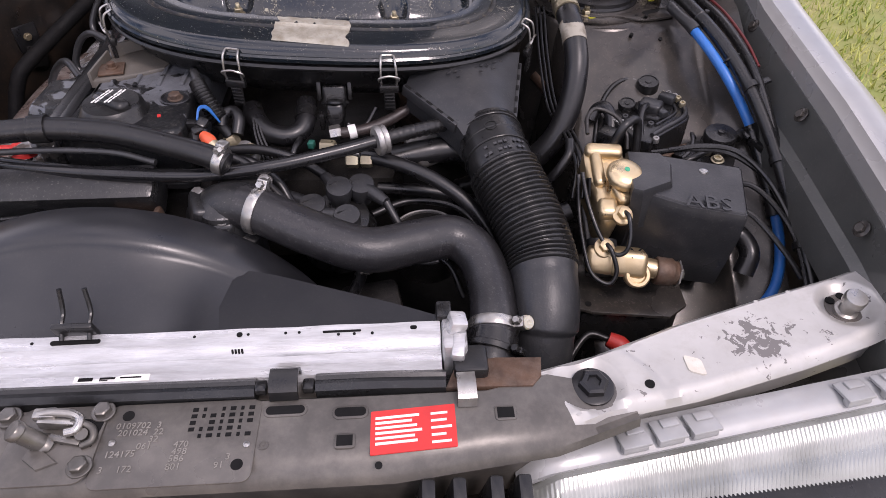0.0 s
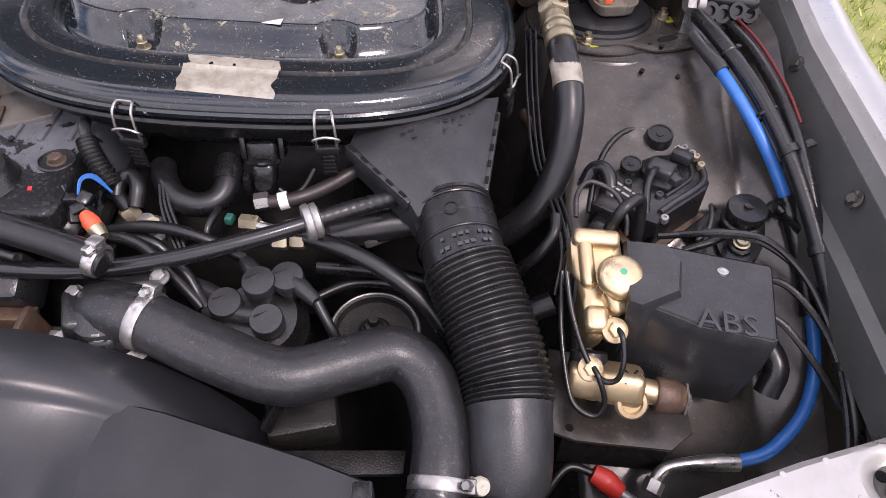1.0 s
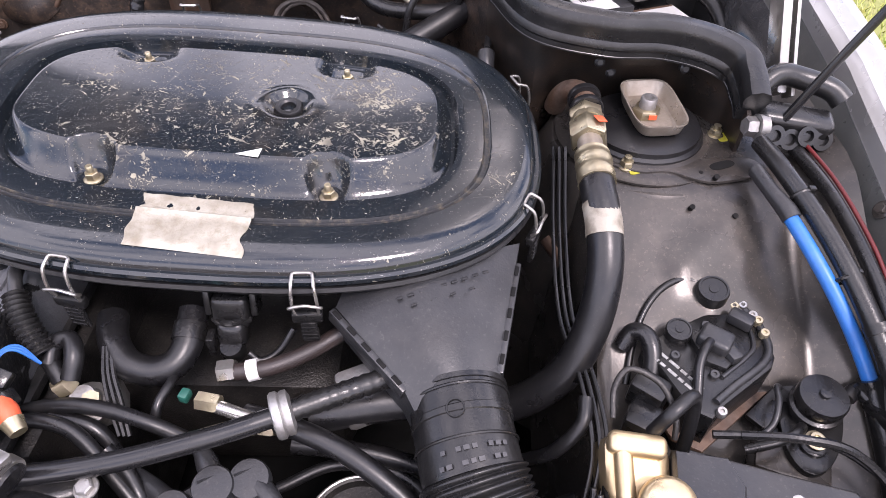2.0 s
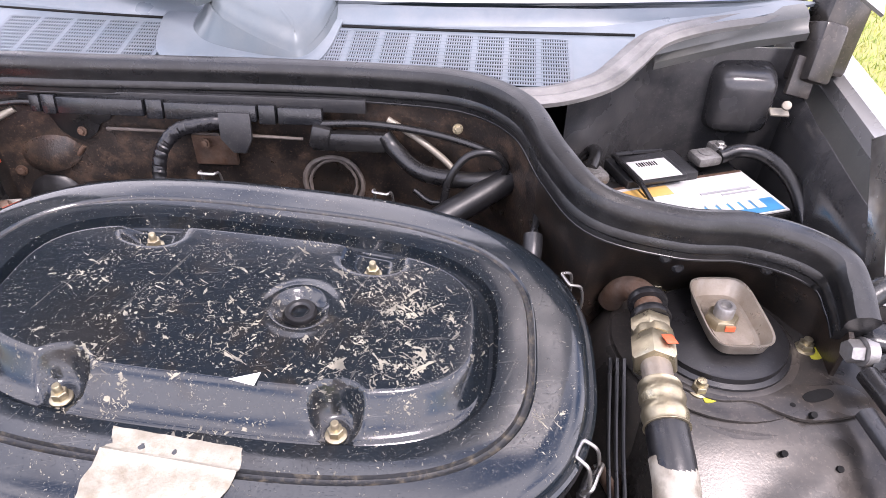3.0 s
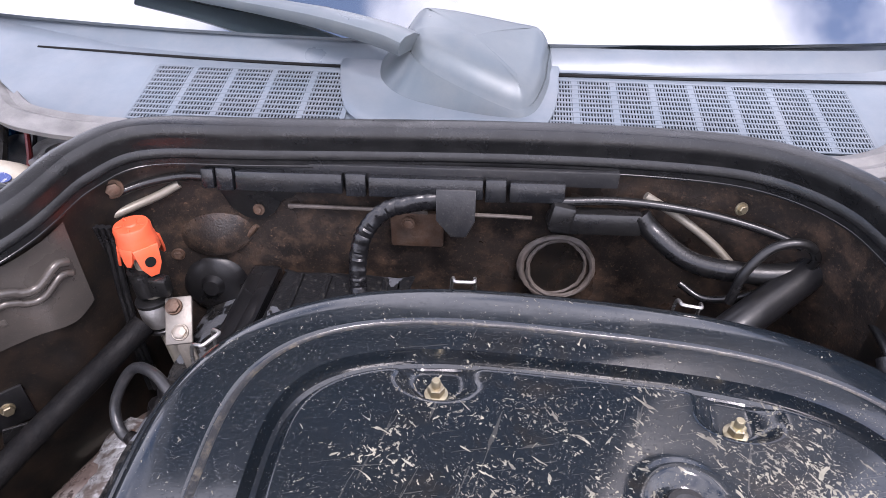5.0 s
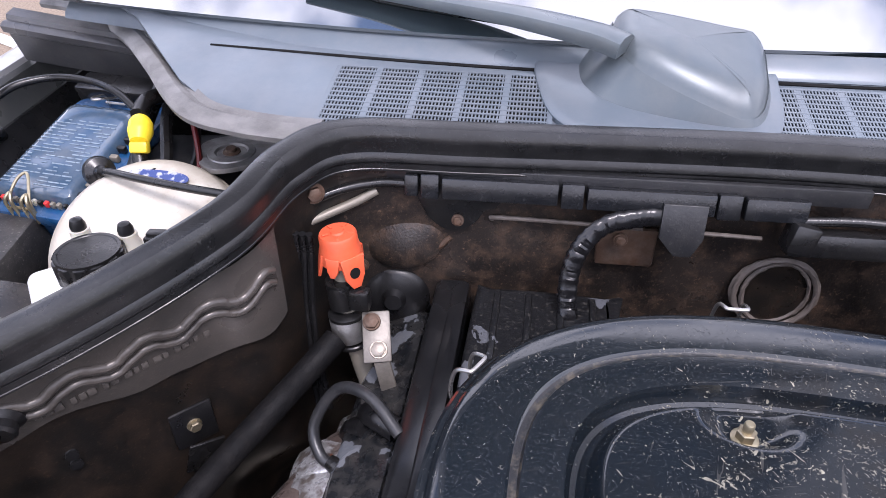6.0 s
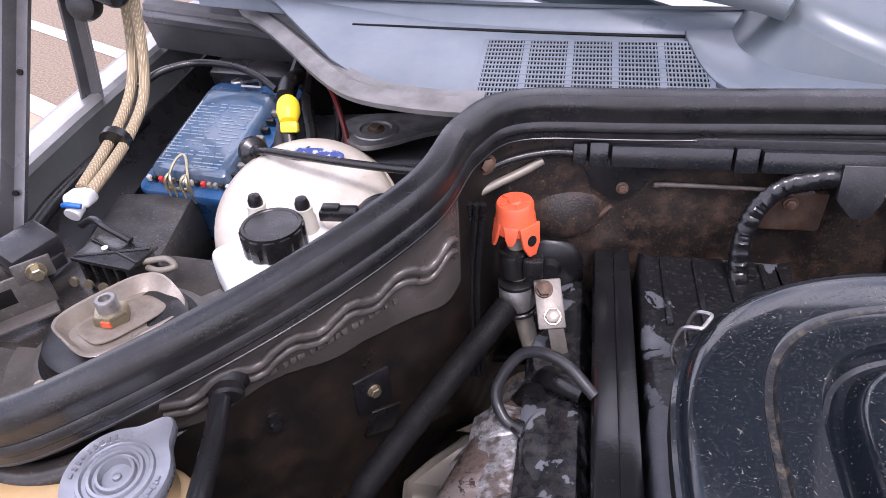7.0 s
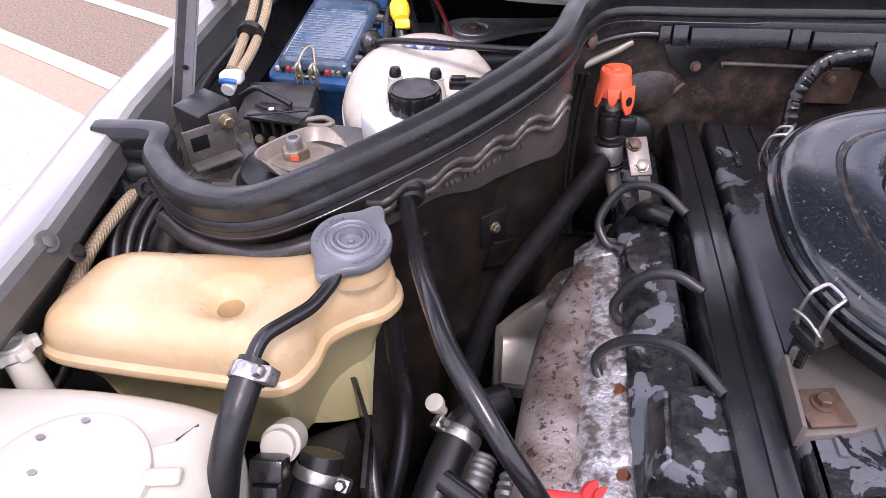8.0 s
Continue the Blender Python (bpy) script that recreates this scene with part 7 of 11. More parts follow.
box(b, (0.085, 0.562, 0.770), (0.05, 0.045, 0.03), pose(0, 0, 0, 0, 15, 20), 0.006, 3)
box(b, (0.100, 0.538, 0.766), (0.024, 0.024, 0.022), pose(0, 0, 0, 0, 0, 10), 0.006, 3)
lathe(b, (0.098, 0.563, 0.70), (0, -0.1, 1), [(0.036, 0), (0.036, 0.04), (0.042, 0.045), (0.042, 0.052), (0.032, 0.058), (0.026, 0.085), (0.012, 0.094), (0, 0.095)], 30)
box(b, (0.112, 0.588, 0.775), (0.05, 0.03, 0.03), pose(0, 0, 0, 0, 10, 25), 0.008, 3)
part("housing", b, ENAMEL, th)
b = bmesh.new()
lathe(b, (0.10, 0.535, 0.69), (0, -0.2, 1), [(0.024, 0), (0.024, 0.05), (0.0205, 0.053), (0, 0.053)], 26)
part("lower_neck", b, PLASTIC, th)
for p in ((0.100, 0.536, 0.7775), (0.068, 0.575, 0.783), (0.140, 0.586, 0.79)):
    bolt(th, p, (0.0, -0.2, 1), 0.0058, 0.006, ALU, 1.5)
HOSE = [(0.118, 0.553, 0.783), (0.140, 0.545, 0.780), (0.199, 0.521, 0.765), (0.255, 0.505, 0.755), (0.307, 0.521, 0.75), (0.346, 0.533, 0.744), (0.372, 0.515, 0.734), (0.383, 0.477, 0.722), (0.382, 0.437, 0.714), (0.374, 0.40, 0.70)]
rh = thing("radiator_hose", (0.25, 0.5, 0.68), "thick black radiator hose bending to the radiator", "hose")
b = bmesh.new()
sweep(b, HOSE, 0.0245, 30, 10)
part("hose_body", b, surf("black coolant hose", (0.015, 0.0145, 0.016), (0.010, 0.010, 0.011), 0.34, 0, 30, bump=0.25, dust=0.12, dust_col=(0.09, 0.085, 0.085), speck=0.45), rh)
clamp(rh, (0.136, 0.5465, 0.7805), (0.9, -0.33, -0.15), 0.0248, 0.011, (0.1, 0.5, 0.8))
clamp(rh, (0.3815, 0.428, 0.711), (-0.12, -0.93, -0.33), 0.0248, 0.011, (0.9, -0.1, 0.5))
b = bmesh.new()
sweep(b, [(0.381, 0.42, 0.708), (0.374, 0.395, 0.698), (0.366, 0.375, 0.685), (0.356, 0.36, 0.66)], [0.026, 0.027, 0.027, 0.026], 28, 6)
part("radiator_neck", b, PLASTIC, rh)
clamp(rh, (0.3765, 0.405, 0.703), (-0.3, -0.9, -0.4), 0.0272, 0.007, (0.9, -0.2, 0.5), PLASTIC)
b = bmesh.new()
lathe(b, (0.412, 0.423, 0.722), (0.4, -0.6, 0.7), [(0.004, -0.012), (0.004, 0), (0.0075, 0.001), (0.0075, 0.006), (0.006, 0.008), (0.002, 0.008), (0, 0.006)], 16)
part("drain_screw", b, IVORY, rh)

# long throttle cable sleeve and vent hose over the front of the engine
tc = thing("throttle_cable", (0.1, 0.6, 0.76), "glossy black throttle cable sleeve with a rubber collar", "cable")
GLOSS = surf("glossy black sleeve", (0.012, 0.012, 0.013), None, 0.22, 0, 40, bump=0.03)
pipe(tc, [(-0.30, 0.70, 0.792), (-0.235, 0.66, 0.797), (-0.156, 0.622, 0.80), (-0.06, 0.60, 0.80), (0.04, 0.588, 0.80), (0.10, 0.59, 0.80), (0.158, 0.60, 0.802), (0.22, 0.618, 0.805), (0.27, 0.637, 0.807)], 0.0078, GLOSS, "cable_sleeve", 16)
b = bmesh.new()
lathe(b, (0.262, 0.634, 0.8065), (0.92, 0.37, 0.02), [(0.010, 0), (0.0165, 0.001), (0.018, 0.003), (0.018, 0.007), (0.016, 0.0085), (0.017, 0.010), (0.017, 0.014), (0.012, 0.016)], 28)
part("collar", b, ALU, tc, "grey rubber and metal collar")
pipe(tc, [(0.276, 0.640, 0.807), (0.31, 0.656, 0.806), (0.345, 0.674, 0.802), (0.375, 0.69, 0.795)], lambda f: 0.0085 + 0.0006 * math.sin(f * 90), PLASTIC, "rubber_end", 16, 12)
vh = thing("breather_hose", (-0.03, 0.64, 0.77), "thick black breather hose over the valve cover", "hose")
pipe(vh, [(-0.26, 0.630, 0.842), (-0.17, 0.612, 0.845), (-0.127, 0.612, 0.846), (-0.085, 0.616, 0.846), (-0.015, 0.611, 0.842), (0.047, 0.594, 0.835), (0.088, 0.581, 0.829), (0.108, 0.574, 0.822)], 0.0125, RUBBER, "hose_body", 20)
clamp(vh, (0.102, 0.576, 0.825), (0.85, -0.3, -0.2), 0.013, 0.010, (0.2, 0.1, 1))
pipe(vh, [(-0.2, 0.598, 0.826), (-0.1, 0.602, 0.828), (-0.02, 0.598, 0.826), (0.03, 0.585, 0.82)], 0.0035, GREYPLAST, "thin_pipe")
b = bmesh.new()
lathe(b, (-0.092, 0.6155, 0.846), (1, 0.08, 0), [(0.0125, -0.009), (0.0150, -0.009), (0.0150, 0.009), (0.0125, 0.009)], 22)
part("hose_sleeve", b, PLASTIC, vh)

# distributor with its leads
dist = thing("distributor", (0.215, 0.59, 0.66), "black distributor cap with four lead boots", "distributor")
b = bmesh.new()
lathe(b, (0.214, 0.592, 0.69), (0.05, -0.25, 1), [(0.045, 0), (0.045, 0.03), (0.040, 0.036), (0.036, 0.052), (0.0, 0.054)], 32)
part("distributor_cap", b, PLASTIC, dist)
for x, y, z, tx, ty in ((0.218, 0.605, 0.768, -0.02, 0.03), (0.187, 0.592, 0.754, -0.045, 0.03), (0.227, 0.574, 0.751, -0.06, 0.012), (0.243, 0.612, 0.766, 0.03, -0.03)):
    b = bmesh.new()
    lathe(b, (x, y, z - 0.024), (0.05, -0.25, 1), [(0.0125, 0), (0.0125, 0.012), (0.0155, 0.015), (0.0155, 0.026), (0.0145, 0.028), (0, 0.0285)], 24)
    box(b, (x, y, z + 0.0045), (0.022, 0.002, 0.001), pose(0, 0, 0, -12, 0, 30))
    boot = part("lead_boot", b, GREYPLAST, dist, "dusty round lead boot")
    b = bmesh.new()
    sweep(b, [V(x, y, z - 0.006), V(x + tx * 0.5, y + ty * 0.5, z - 0.006), V(x + tx, y + ty, z - 0.008)], [0.009, 0.0085, 0.006], 12, 4)
    part("boot_arm", b, GREYPLAST, boot)
pipe(dist, [(0.165, 0.588, 0.745), (0.145, 0.605, 0.76), (0.11, 0.632, 0.782), (0.08, 0.638, 0.79), (0.045, 0.636, 0.787), (0.0, 0.63, 0.775)], 0.006, RUBBER, "lead_cable")
pipe(dist, [(0.198, 0.635, 0.762), (0.17, 0.64, 0.78), (0.13, 0.648, 0.79), (0.09, 0.652, 0.788), (0.04, 0.645, 0.78)], 0.006, RUBBER, "lead_cable")
pipe(dist, [(0.142, 0.622, 0.745), (0.12, 0.64, 0.775), (0.085, 0.645, 0.782)], 0.006, RUBBER, "lead_cable")
pipe(dist, [(0.273, 0.582, 0.758), (0.285, 0.565, 0.742), (0.295, 0.555, 0.722), (0.30, 0.548, 0.70)], 0.005, RUBBER, "lead_cable")
pipe(dist, [(0.17, 0.587, 0.745), (0.16, 0.60, 0.752), (0.15, 0.612, 0.765), (0.135, 0.622, 0.778)], 0.006, RUBBER, "lead_cable")
# fuel damper bowl
bowl = thing("fuel_damper", (0.32, 0.60, 0.62), "round metal damper bowl with a centre bolt", "damper")
b = bmesh.new()
lathe(b, (0.320, 0.603, 0.675), (0.02, -0.1, 1), [(0.043, -0.03), (0.046, 0.0), (0.046, 0.010), (0.044, 0.012), (0.0415, 0.011), (0.039, 0.004), (0.030, 0.003), (0.018, 0.004), (0, 0.004)], 40)
part("bowl", b, ENGINE, bowl)
b = bmesh.new()
torus(b, (0.320, 0.602, 0.687), (0.02, -0.1, 1), 0.0445, 0.0018)
part("rim", b, ALU, bowl)
b = bmesh.new()
lathe(b, (0.320, 0.601, 0.678), (0.02, -0.1, 1), [(0.017, 0), (0.017, 0.010), (0.013, 0.014), (0.010, 0.014)], 20)
lathe(b, (0.320, 0.599, 0.692), (0.02, -0.1, 1), [(0.010, 0), (0.010, 0.010), (0.006, 0.012), (0.005, 0.020), (0, 0.020)], 6)
part("centre_bolt", b, PLASTIC, bowl)
# fuel lines with coloured fittings
fl = thing("fuel_lines", (0.22, 0.68, 0.74), "fuel lines with brass and green fittings", "fuel line")
b = bmesh.new()
lathe(b, (0.196, 0.661, 0.785), (0.9, -0.2, 0.05), [(0.008, 0), (0.008, 0.016), (0.0065, 0.018)], 6)
part("brass_nut", b, YZINC, fl, "brass fuel line nut")
b = bmesh.new()
box(b, (0.184, 0.665, 0.785), (0.008, 0.010, 0.009), pose(0, 0, 0, 0, 0, -15), 0.002)
part("green_clip", b, surf("green plastic", (0.015, 0.10, 0.075), None, 0.4), fl)
b = bmesh.new()
lathe(b, (0.212, 0.656, 0.784), (0.95, -0.3, -0.05), [(0.0055, 0), (0.005, 0.03), (0.004, 0.032)], 14)
lathe(b, (0.205, 0.688, 0.785), (0.9, 0.1, 0.1), [(0.0095, 0), (0.0095, 0.012), (0.008, 0.014)], 6)
part("steel_union", b, STEEL, fl)
b = bmesh.new()
sweep(b, [(0.228, 0.689, 0.785), (0.237, 0.691, 0.786)], 0.009, 18, 2)
part("white_band", b, WHITE, fl)
pipe(fl, [(0.218, 0.688, 0.785), (0.245, 0.692, 0.786), (0.275, 0.705, 0.79), (0.31, 0.725, 0.80)], 0.0072, surf("dark brown rubber", (0.030, 0.022, 0.020), (0.02, 0.015, 0.014), 0.45, 0, 60, bump=0.2), "fuel_hose", 14)
pipe(fl, [(0.232, 0.655, 0.776), (0.262, 0.648, 0.774), (0.30, 0.635, 0.768), (0.34, 0.614, 0.757), (0.375, 0.59, 0.737), (0.405, 0.56, 0.70)], 0.0085, RUBBER, "fuel_hose", 14)
b = bmesh.new()
lathe(b, (0.225, 0.650, 0.772), (0.95, -0.1, 0), [(0.0085, 0), (0.0105, 0.002), (0.0105, 0.014), (0.009, 0.016)], 6)
lathe(b, (0.243, 0.649, 0.772), (0.95, -0.1, 0), [(0.0085, 0), (0.0095, 0.002), (0.0095, 0.012), (0.0085, 0.014)], 6)
part("union_nut", b, YZINC, fl)
pipe(fl, [(0.165, 0.70, 0.775), (0.168, 0.68, 0.782), (0.163, 0.66, 0.78), (0.16, 0.645, 0.765)], 0.004, RUBBER, "thin_hose")
# idle air elbow under the filter
el = thing("idle_air_hose", (0.145, 0.7, 0.74), "bent black rubber air hose under the filter", "hose")
pipe(el, [(0.105, 0.735, 0.795), (0.113, 0.712, 0.793), (0.127, 0.695, 0.786), (0.148, 0.690, 0.781), (0.166, 0.696, 0.783), (0.174, 0.712, 0.79), (0.174, 0.74, 0.80)], 0.0125, RUBBER, "hose_body", 20)
b = bmesh.new()
sweep(b, [(0.1735, 0.714, 0.7905), (0.174, 0.728, 0.796)], 0.0138, 20, 3)
part("hose_end", b, PLASTIC, el)
# vacuum valve hanging under the rim
vv = thing("vacuum_valve", (0.21, 0.725, 0.77), "black plastic vacuum valve below the lid rim", "valve")
b = bmesh.new()
box(b, (0.211, 0.735, 0.812), (0.030, 0.026, 0.03), pose(0, 0, 0, -15), 0.005, 3)
box(b, (0.211, 0.722, 0.795), (0.024, 0.022, 0.026), pose(0, 0, 0, -20), 0.007, 3)
lathe(b, (0.211, 0.714, 0.775), (0, -0.3, 1), [(0.009, 0), (0.011, 0.012), (0.009, 0.018)], 18)
box(b, (0.194, 0.715, 0.788), (0.007, 0.014, 0.022), None, 0.002)
part("valve_body", b, PLASTIC, vv)
b = bmesh.new()
for s in (-1, 1):
    box(b, (0.211 + 0.019 * s, 0.738, 0.818), (0.006, 0.018, 0.024), pose(0, 0, 0, -15), 0.002)
sweep(b, [(0.196, 0.726, 0.806), (0.211, 0.716, 0.812), (0.226, 0.726, 0.806)], 0.003, 8, 5)
part("valve_clip", b, PLASTIC, vv)
pipe(vv, [(0.226, 0.705, 0.788), (0.236, 0.702, 0.782), (0.25, 0.71, 0.785), (0.262, 0.722, 0.80)], 0.003, RUBBER, "thin_hose")
# injector plug, connector cluster and hose loop beside the valve cover
ic = thing("temperature_sender", (0.09, 0.68, 0.75), "sensors and plugs on a silver housing beside the valve cover", "sensor")
b = bmesh.new()
lathe(b, (0.102, 0.668, 0.755), (0.1, -0.2, 1), [(0.018, 0), (0.018, 0.018), (0.012, 0.022), (0.009, 0.034), (0, 0.034)], 20)
box(b, (0.112, 0.672, 0.76), (0.03, 0.03, 0.025), pose(0, 0, 0, 0, 0, 20), 0.005, 2)
part("housing", b, ALU, ic)
b = bmesh.new()
lathe(b, (0.092, 0.668, 0.787), (-0.4, 0.1, 1), [(0.0095, 0), (0.0095, 0.010), (0.008, 0.012)], 6)
lathe(b, (0.111, 0.661, 0.78), (0.2, -0.2, 1), [(0.007, 0), (0.007, 0.008), (0, 0.008)], 6)
part("brass_nut", b, YZINC, ic)
pipe(ic, [(0.07, 0.688, 0.802), (0.08, 0.68, 0.802), (0.09, 0.668, 0.795)], 0.0068, RUBBER, "short_hose")
pipe(ic, [(0.098, 0.668, 0.80), (0.100, 0.682, 0.812), (0.092, 0.695, 0.815), (0.080, 0.692, 0.812), (0.078, 0.68, 0.803)], 0.0072, RUBBER, "hose_loop", 14)
pipe(ic, [(0.043, 0.742, 0.846), (0.047, 0.730, 0.848), (0.052, 0.716, 0.842)], 0.0055, GREYPLAST, "metal_stub")
pipe(ic, [(0.051, 0.717, 0.843), (0.058, 0.704, 0.836), (0.067, 0.692, 0.826), (0.077, 0.682, 0.814)], lambda f: 0.0085 + 0.0011 * math.sin(f * 75) + 0.0025 * f, PLASTIC, "ribbed_boot", 18, 16)
b = bmesh.new()
for k, (x, y, z) in enumerate(((0.057, 0.648, 0.826), (0.064, 0.640, 0.822), (0.067, 0.650, 0.826), (0.060, 0.634, 0.818), (0.072, 0.638, 0.818), (0.058, 0.628, 0.812))):
    box(b, (x, y, z), (0.013, 0.011, 0.012), pose(0, 0, 0, 12 * k, -9 * k, 35 * k), 0.002)
tagged(part("plug_block", b, PLASTIC, ic), kind="stuff")
b = bmesh.new()
sweep(b, [(0.070, 0.636, 0.820), (0.077, 0.628, 0.818), (0.083, 0.621, 0.815)], [0.006, 0.008, 0.007], 12, 4)
part("orange_plug", b, ORANGE, ic, "orange red plug")
b = bmesh.new()
sweep(b, [(0.082, 0.622, 0.8155), (0.089, 0.615, 0.812)], [0.0082, 0.006], 12, 3)
part("amber_tip", b, YZINC, ic)
for k in range(3):
    pipe(ic, [(0.062, 0.650, 0.830), (0.064, 0.662, 0.838 + 0.001 * k), (0.070, 0.670 + 0.002 * k, 0.834), (0.080, 0.672, 0.815)], 0.0012, BLUE, "blue_wire", 6)
for k in range(3):
    pipe(ic, [(0.112 + 0.003 * k, 0.70, 0.80), (0.116 + 0.004 * k, 0.68, 0.79), (0.124 + 0.005 * k, 0.66, 0.778), (0.135 + 0.004 * k, 0.64, 0.765)], 0.002, PLASTIC, "thin_wire", 6)
# alternator and brackets seen between the hoses
alt = thing("alternator", (0.03, 0.56, 0.62), "grimy cast metal alternator below the hoses", "alternator")
b = bmesh.new()
lathe(b, (0.02, 0.50, 0.675), (0, 1, 0), [(0.03, 0), (0.06, 0.004), (0.065, 0.02), (0.065, 0.07), (0.05, 0.085), (0, 0.085)], 28)
part("alternator_body", b, ALU, alt)
b = bmesh.new()
box(b, (-0.01, 0.575, 0.735), (0.05, 0.02, 0.05), pose(0, 0, 0, 0, 15, 10), 0.004)
box(b, (0.025, 0.560, 0.745), (0.008, 0.03, 0.05), pose(0, 0, 0, 0, -10), 0.003)
part("bracket", b, BROWN, alt, "rusty bracket")
b = bmesh.new()
lathe(b, (0.052, 0.556, 0.735), (0.3, -0.6, 0.7), [(0.012, 0), (0.015, 0.003), (0.015, 0.014), (0.009, 0.018), (0.009, 0.028), (0, 0.028)], 18)
part("stud", b, ALU, alt)
pipe(alt, [(0.0, 0.535, 0.715), (0.04, 0.525, 0.722), (0.08, 0.53, 0.715), (0.11, 0.52, 0.70)], 0.012, ALU, "cast_pipe", 14)
for p in ((0.055, 0.535, 0.725), (-0.02, 0.54, 0.738), (0.03, 0.538, 0.742), (0.10, 0.515, 0.70)):
    bolt(alt, p, (0, -0.3, 1), 0.008, 0.008, ALU, 1.4)
rail = bmesh.new()
box(rail, (-0.11, 0.585, 0.745), (0.18, 0.03, 0.012), pose(0, 0, 0, 10, 0, 8), 0.003)
box(rail, (-0.11, 0.575, 0.757), (0.18, 0.005, 0.014), pose(0, 0, 0, 10, 0, 8), 0.002)
single("belt_guard", rail, ENAMEL, "dark belt guard at the front of the engine", "guard")
b = bmesh.new()
box(b, (-0.09, 0.60, 0.772), (0.22, 0.045, 0.05), pose(0, 0, 0, 25), 0.008, 2)
part("front_head_cover", b, ENAMEL, eng)
# hoses and pipes in the dark behind the distributor
for i, (pts, r) in enumerate((([(0.28, 0.665, 0.76), (0.34, 0.675, 0.765), (0.39, 0.68, 0.76), (0.43, 0.69, 0.74)], 0.016),
                              ([(0.26, 0.66, 0.72), (0.33, 0.655, 0.715), (0.40, 0.64, 0.70), (0.45, 0.62, 0.68)], 0.008),
                              ([(0.25, 0.63, 0.70), (0.30, 0.65, 0.705), (0.36, 0.64, 0.70), (0.40, 0.60, 0.68)], 0.005),
                              ([(0.24, 0.56, 0.68), (0.29, 0.57, 0.70), (0.34, 0.55, 0.69), (0.36, 0.52, 0.66)], 0.004),
                              ([(0.46, 0.66, 0.70), (0.48, 0.65, 0.735), (0.50, 0.66, 0.76), (0.505, 0.68, 0.77)], 0.006),
                              ([(0.45, 0.60, 0.68), (0.475, 0.61, 0.70), (0.50, 0.615, 0.71)], 0.012),
                              ([(0.22, 0.51, 0.66), (0.24, 0.53, 0.69), (0.245, 0.545, 0.72)], 0.007))):
    hose("engine_hose", pts, r, RUBBER, "black hose in the shade beside the engine", "hose", 12, 7, "engine hoses")
b = bmesh.new()
box(b, (0.34, 0.69, 0.765), (0.08, 0.05, 0.02), pose(0, 0, 0, 10, -8, 20), 0.006, 2)
single("grey_casting", b, ALU, "dull cast metal piece below the intake scoop", "casting")
b = bmesh.new()
prism(b, [(0.12, 0.465), (0.35, 0.462), (0.352, 0.485), (0.13, 0.49)], 0.655, 0.66, None, 0.001)
box(b, (0.25, 0.53, 0.64), (0.07, 0.05, 0.04), pose(0, 0, 0, 0, 0, 10), 0.008, 2)
single("engine_bracket", b, ENGINE, "dark bracket in front of the engine", "bracket")
b = bmesh.new()
lathe(b, (0.255, 0.545, 0.705), (0.1, -0.6, 0.8), [(0.014, 0), (0.014, 0.004), (0.010, 0.006), (0.010, 0.010), (0.004, 0.010), (0, 0.008)], 20)
single("round_plug", b, YZINC, "round metal plug on the engine front", "plug")
b = bmesh.new()
for k in range(2):
    sweep(b, [(0.235 + 0.006 * k, 0.535, 0.69), (0.245 + 0.006 * k, 0.528, 0.70), (0.258 + 0.005 * k, 0.53, 0.705)], 0.003, 8, 5)
single("spring_wire", b, STEEL, "pair of bright wires on the engine front", "wire")

# ---- left side of the bay ----
# coolant expansion tank
tank = thing("coolant_tank", (-0.5, 0.79, 0.62), "yellowed translucent coolant expansion tank with a metal cap", "coolant tank")
TOUT = closed_curve([(-0.616, 0.860), (-0.637, 0.846), (-0.644, 0.815), (-0.648, 0.787), (-0.643, 0.764), (-0.622, 0.750), (-0.560, 0.746), (-0.480, 0.745), (-0.442, 0.742), (-0.421, 0.752), (-0.411, 0.775), (-0.409, 0.802), (-0.393, 0.820), (-0.371, 0.836), (-0.362, 0.860), (-0.375, 0.886), (-0.41, 0.892), (-0.45, 0.876), (-0.53, 0.866), (-0.59, 0.864)], 5)
def tank_top(x, y):
    z = 0.846 + 0.004 * smooth(-0.62, -0.45, x) - 0.006 * (1 - smooth(-0.635, -0.585, x))
    z -= 0.024 * smooth(-0.435, -0.385, x) * (1 - smooth(0.80, 0.83, y)) * 0.8
    r = math.hypot(x + 0.484, y - 0.794)
    z -= 0.012 * (1 - smooth(0.007, 0.036, r)) ** 1.6 + 0.040 * (1 - smooth(0.0055, 0.0100, r))
    return z
b = bmesh.new()
rows = [[V(x, y, 0.7965) for x, y in inset(TOUT, 0.010)], [V(x, y, 0.800) for x, y in inset(TOUT, 0.001)], [V(x, y, 0.804) for x, y in inset(TOUT, 0.0)], [V(x, y, 0.808) for x, y in inset(TOUT, 0.001)], [V(x, y, 0.811) for x, y in inset(TOUT, 0.0055)]]
for d, h in ((0.006, -0.024), (0.008, -0.016), (0.011, -0.010), (0.015, -0.005), (0.021, -0.002), (0.027, 0.0)):
    rows.append([V(x, y, max(0.812, tank_top(x, y) + h)) for x, y in inset(TOUT, d)])
base_ring = inset(TOUT, 0.027)
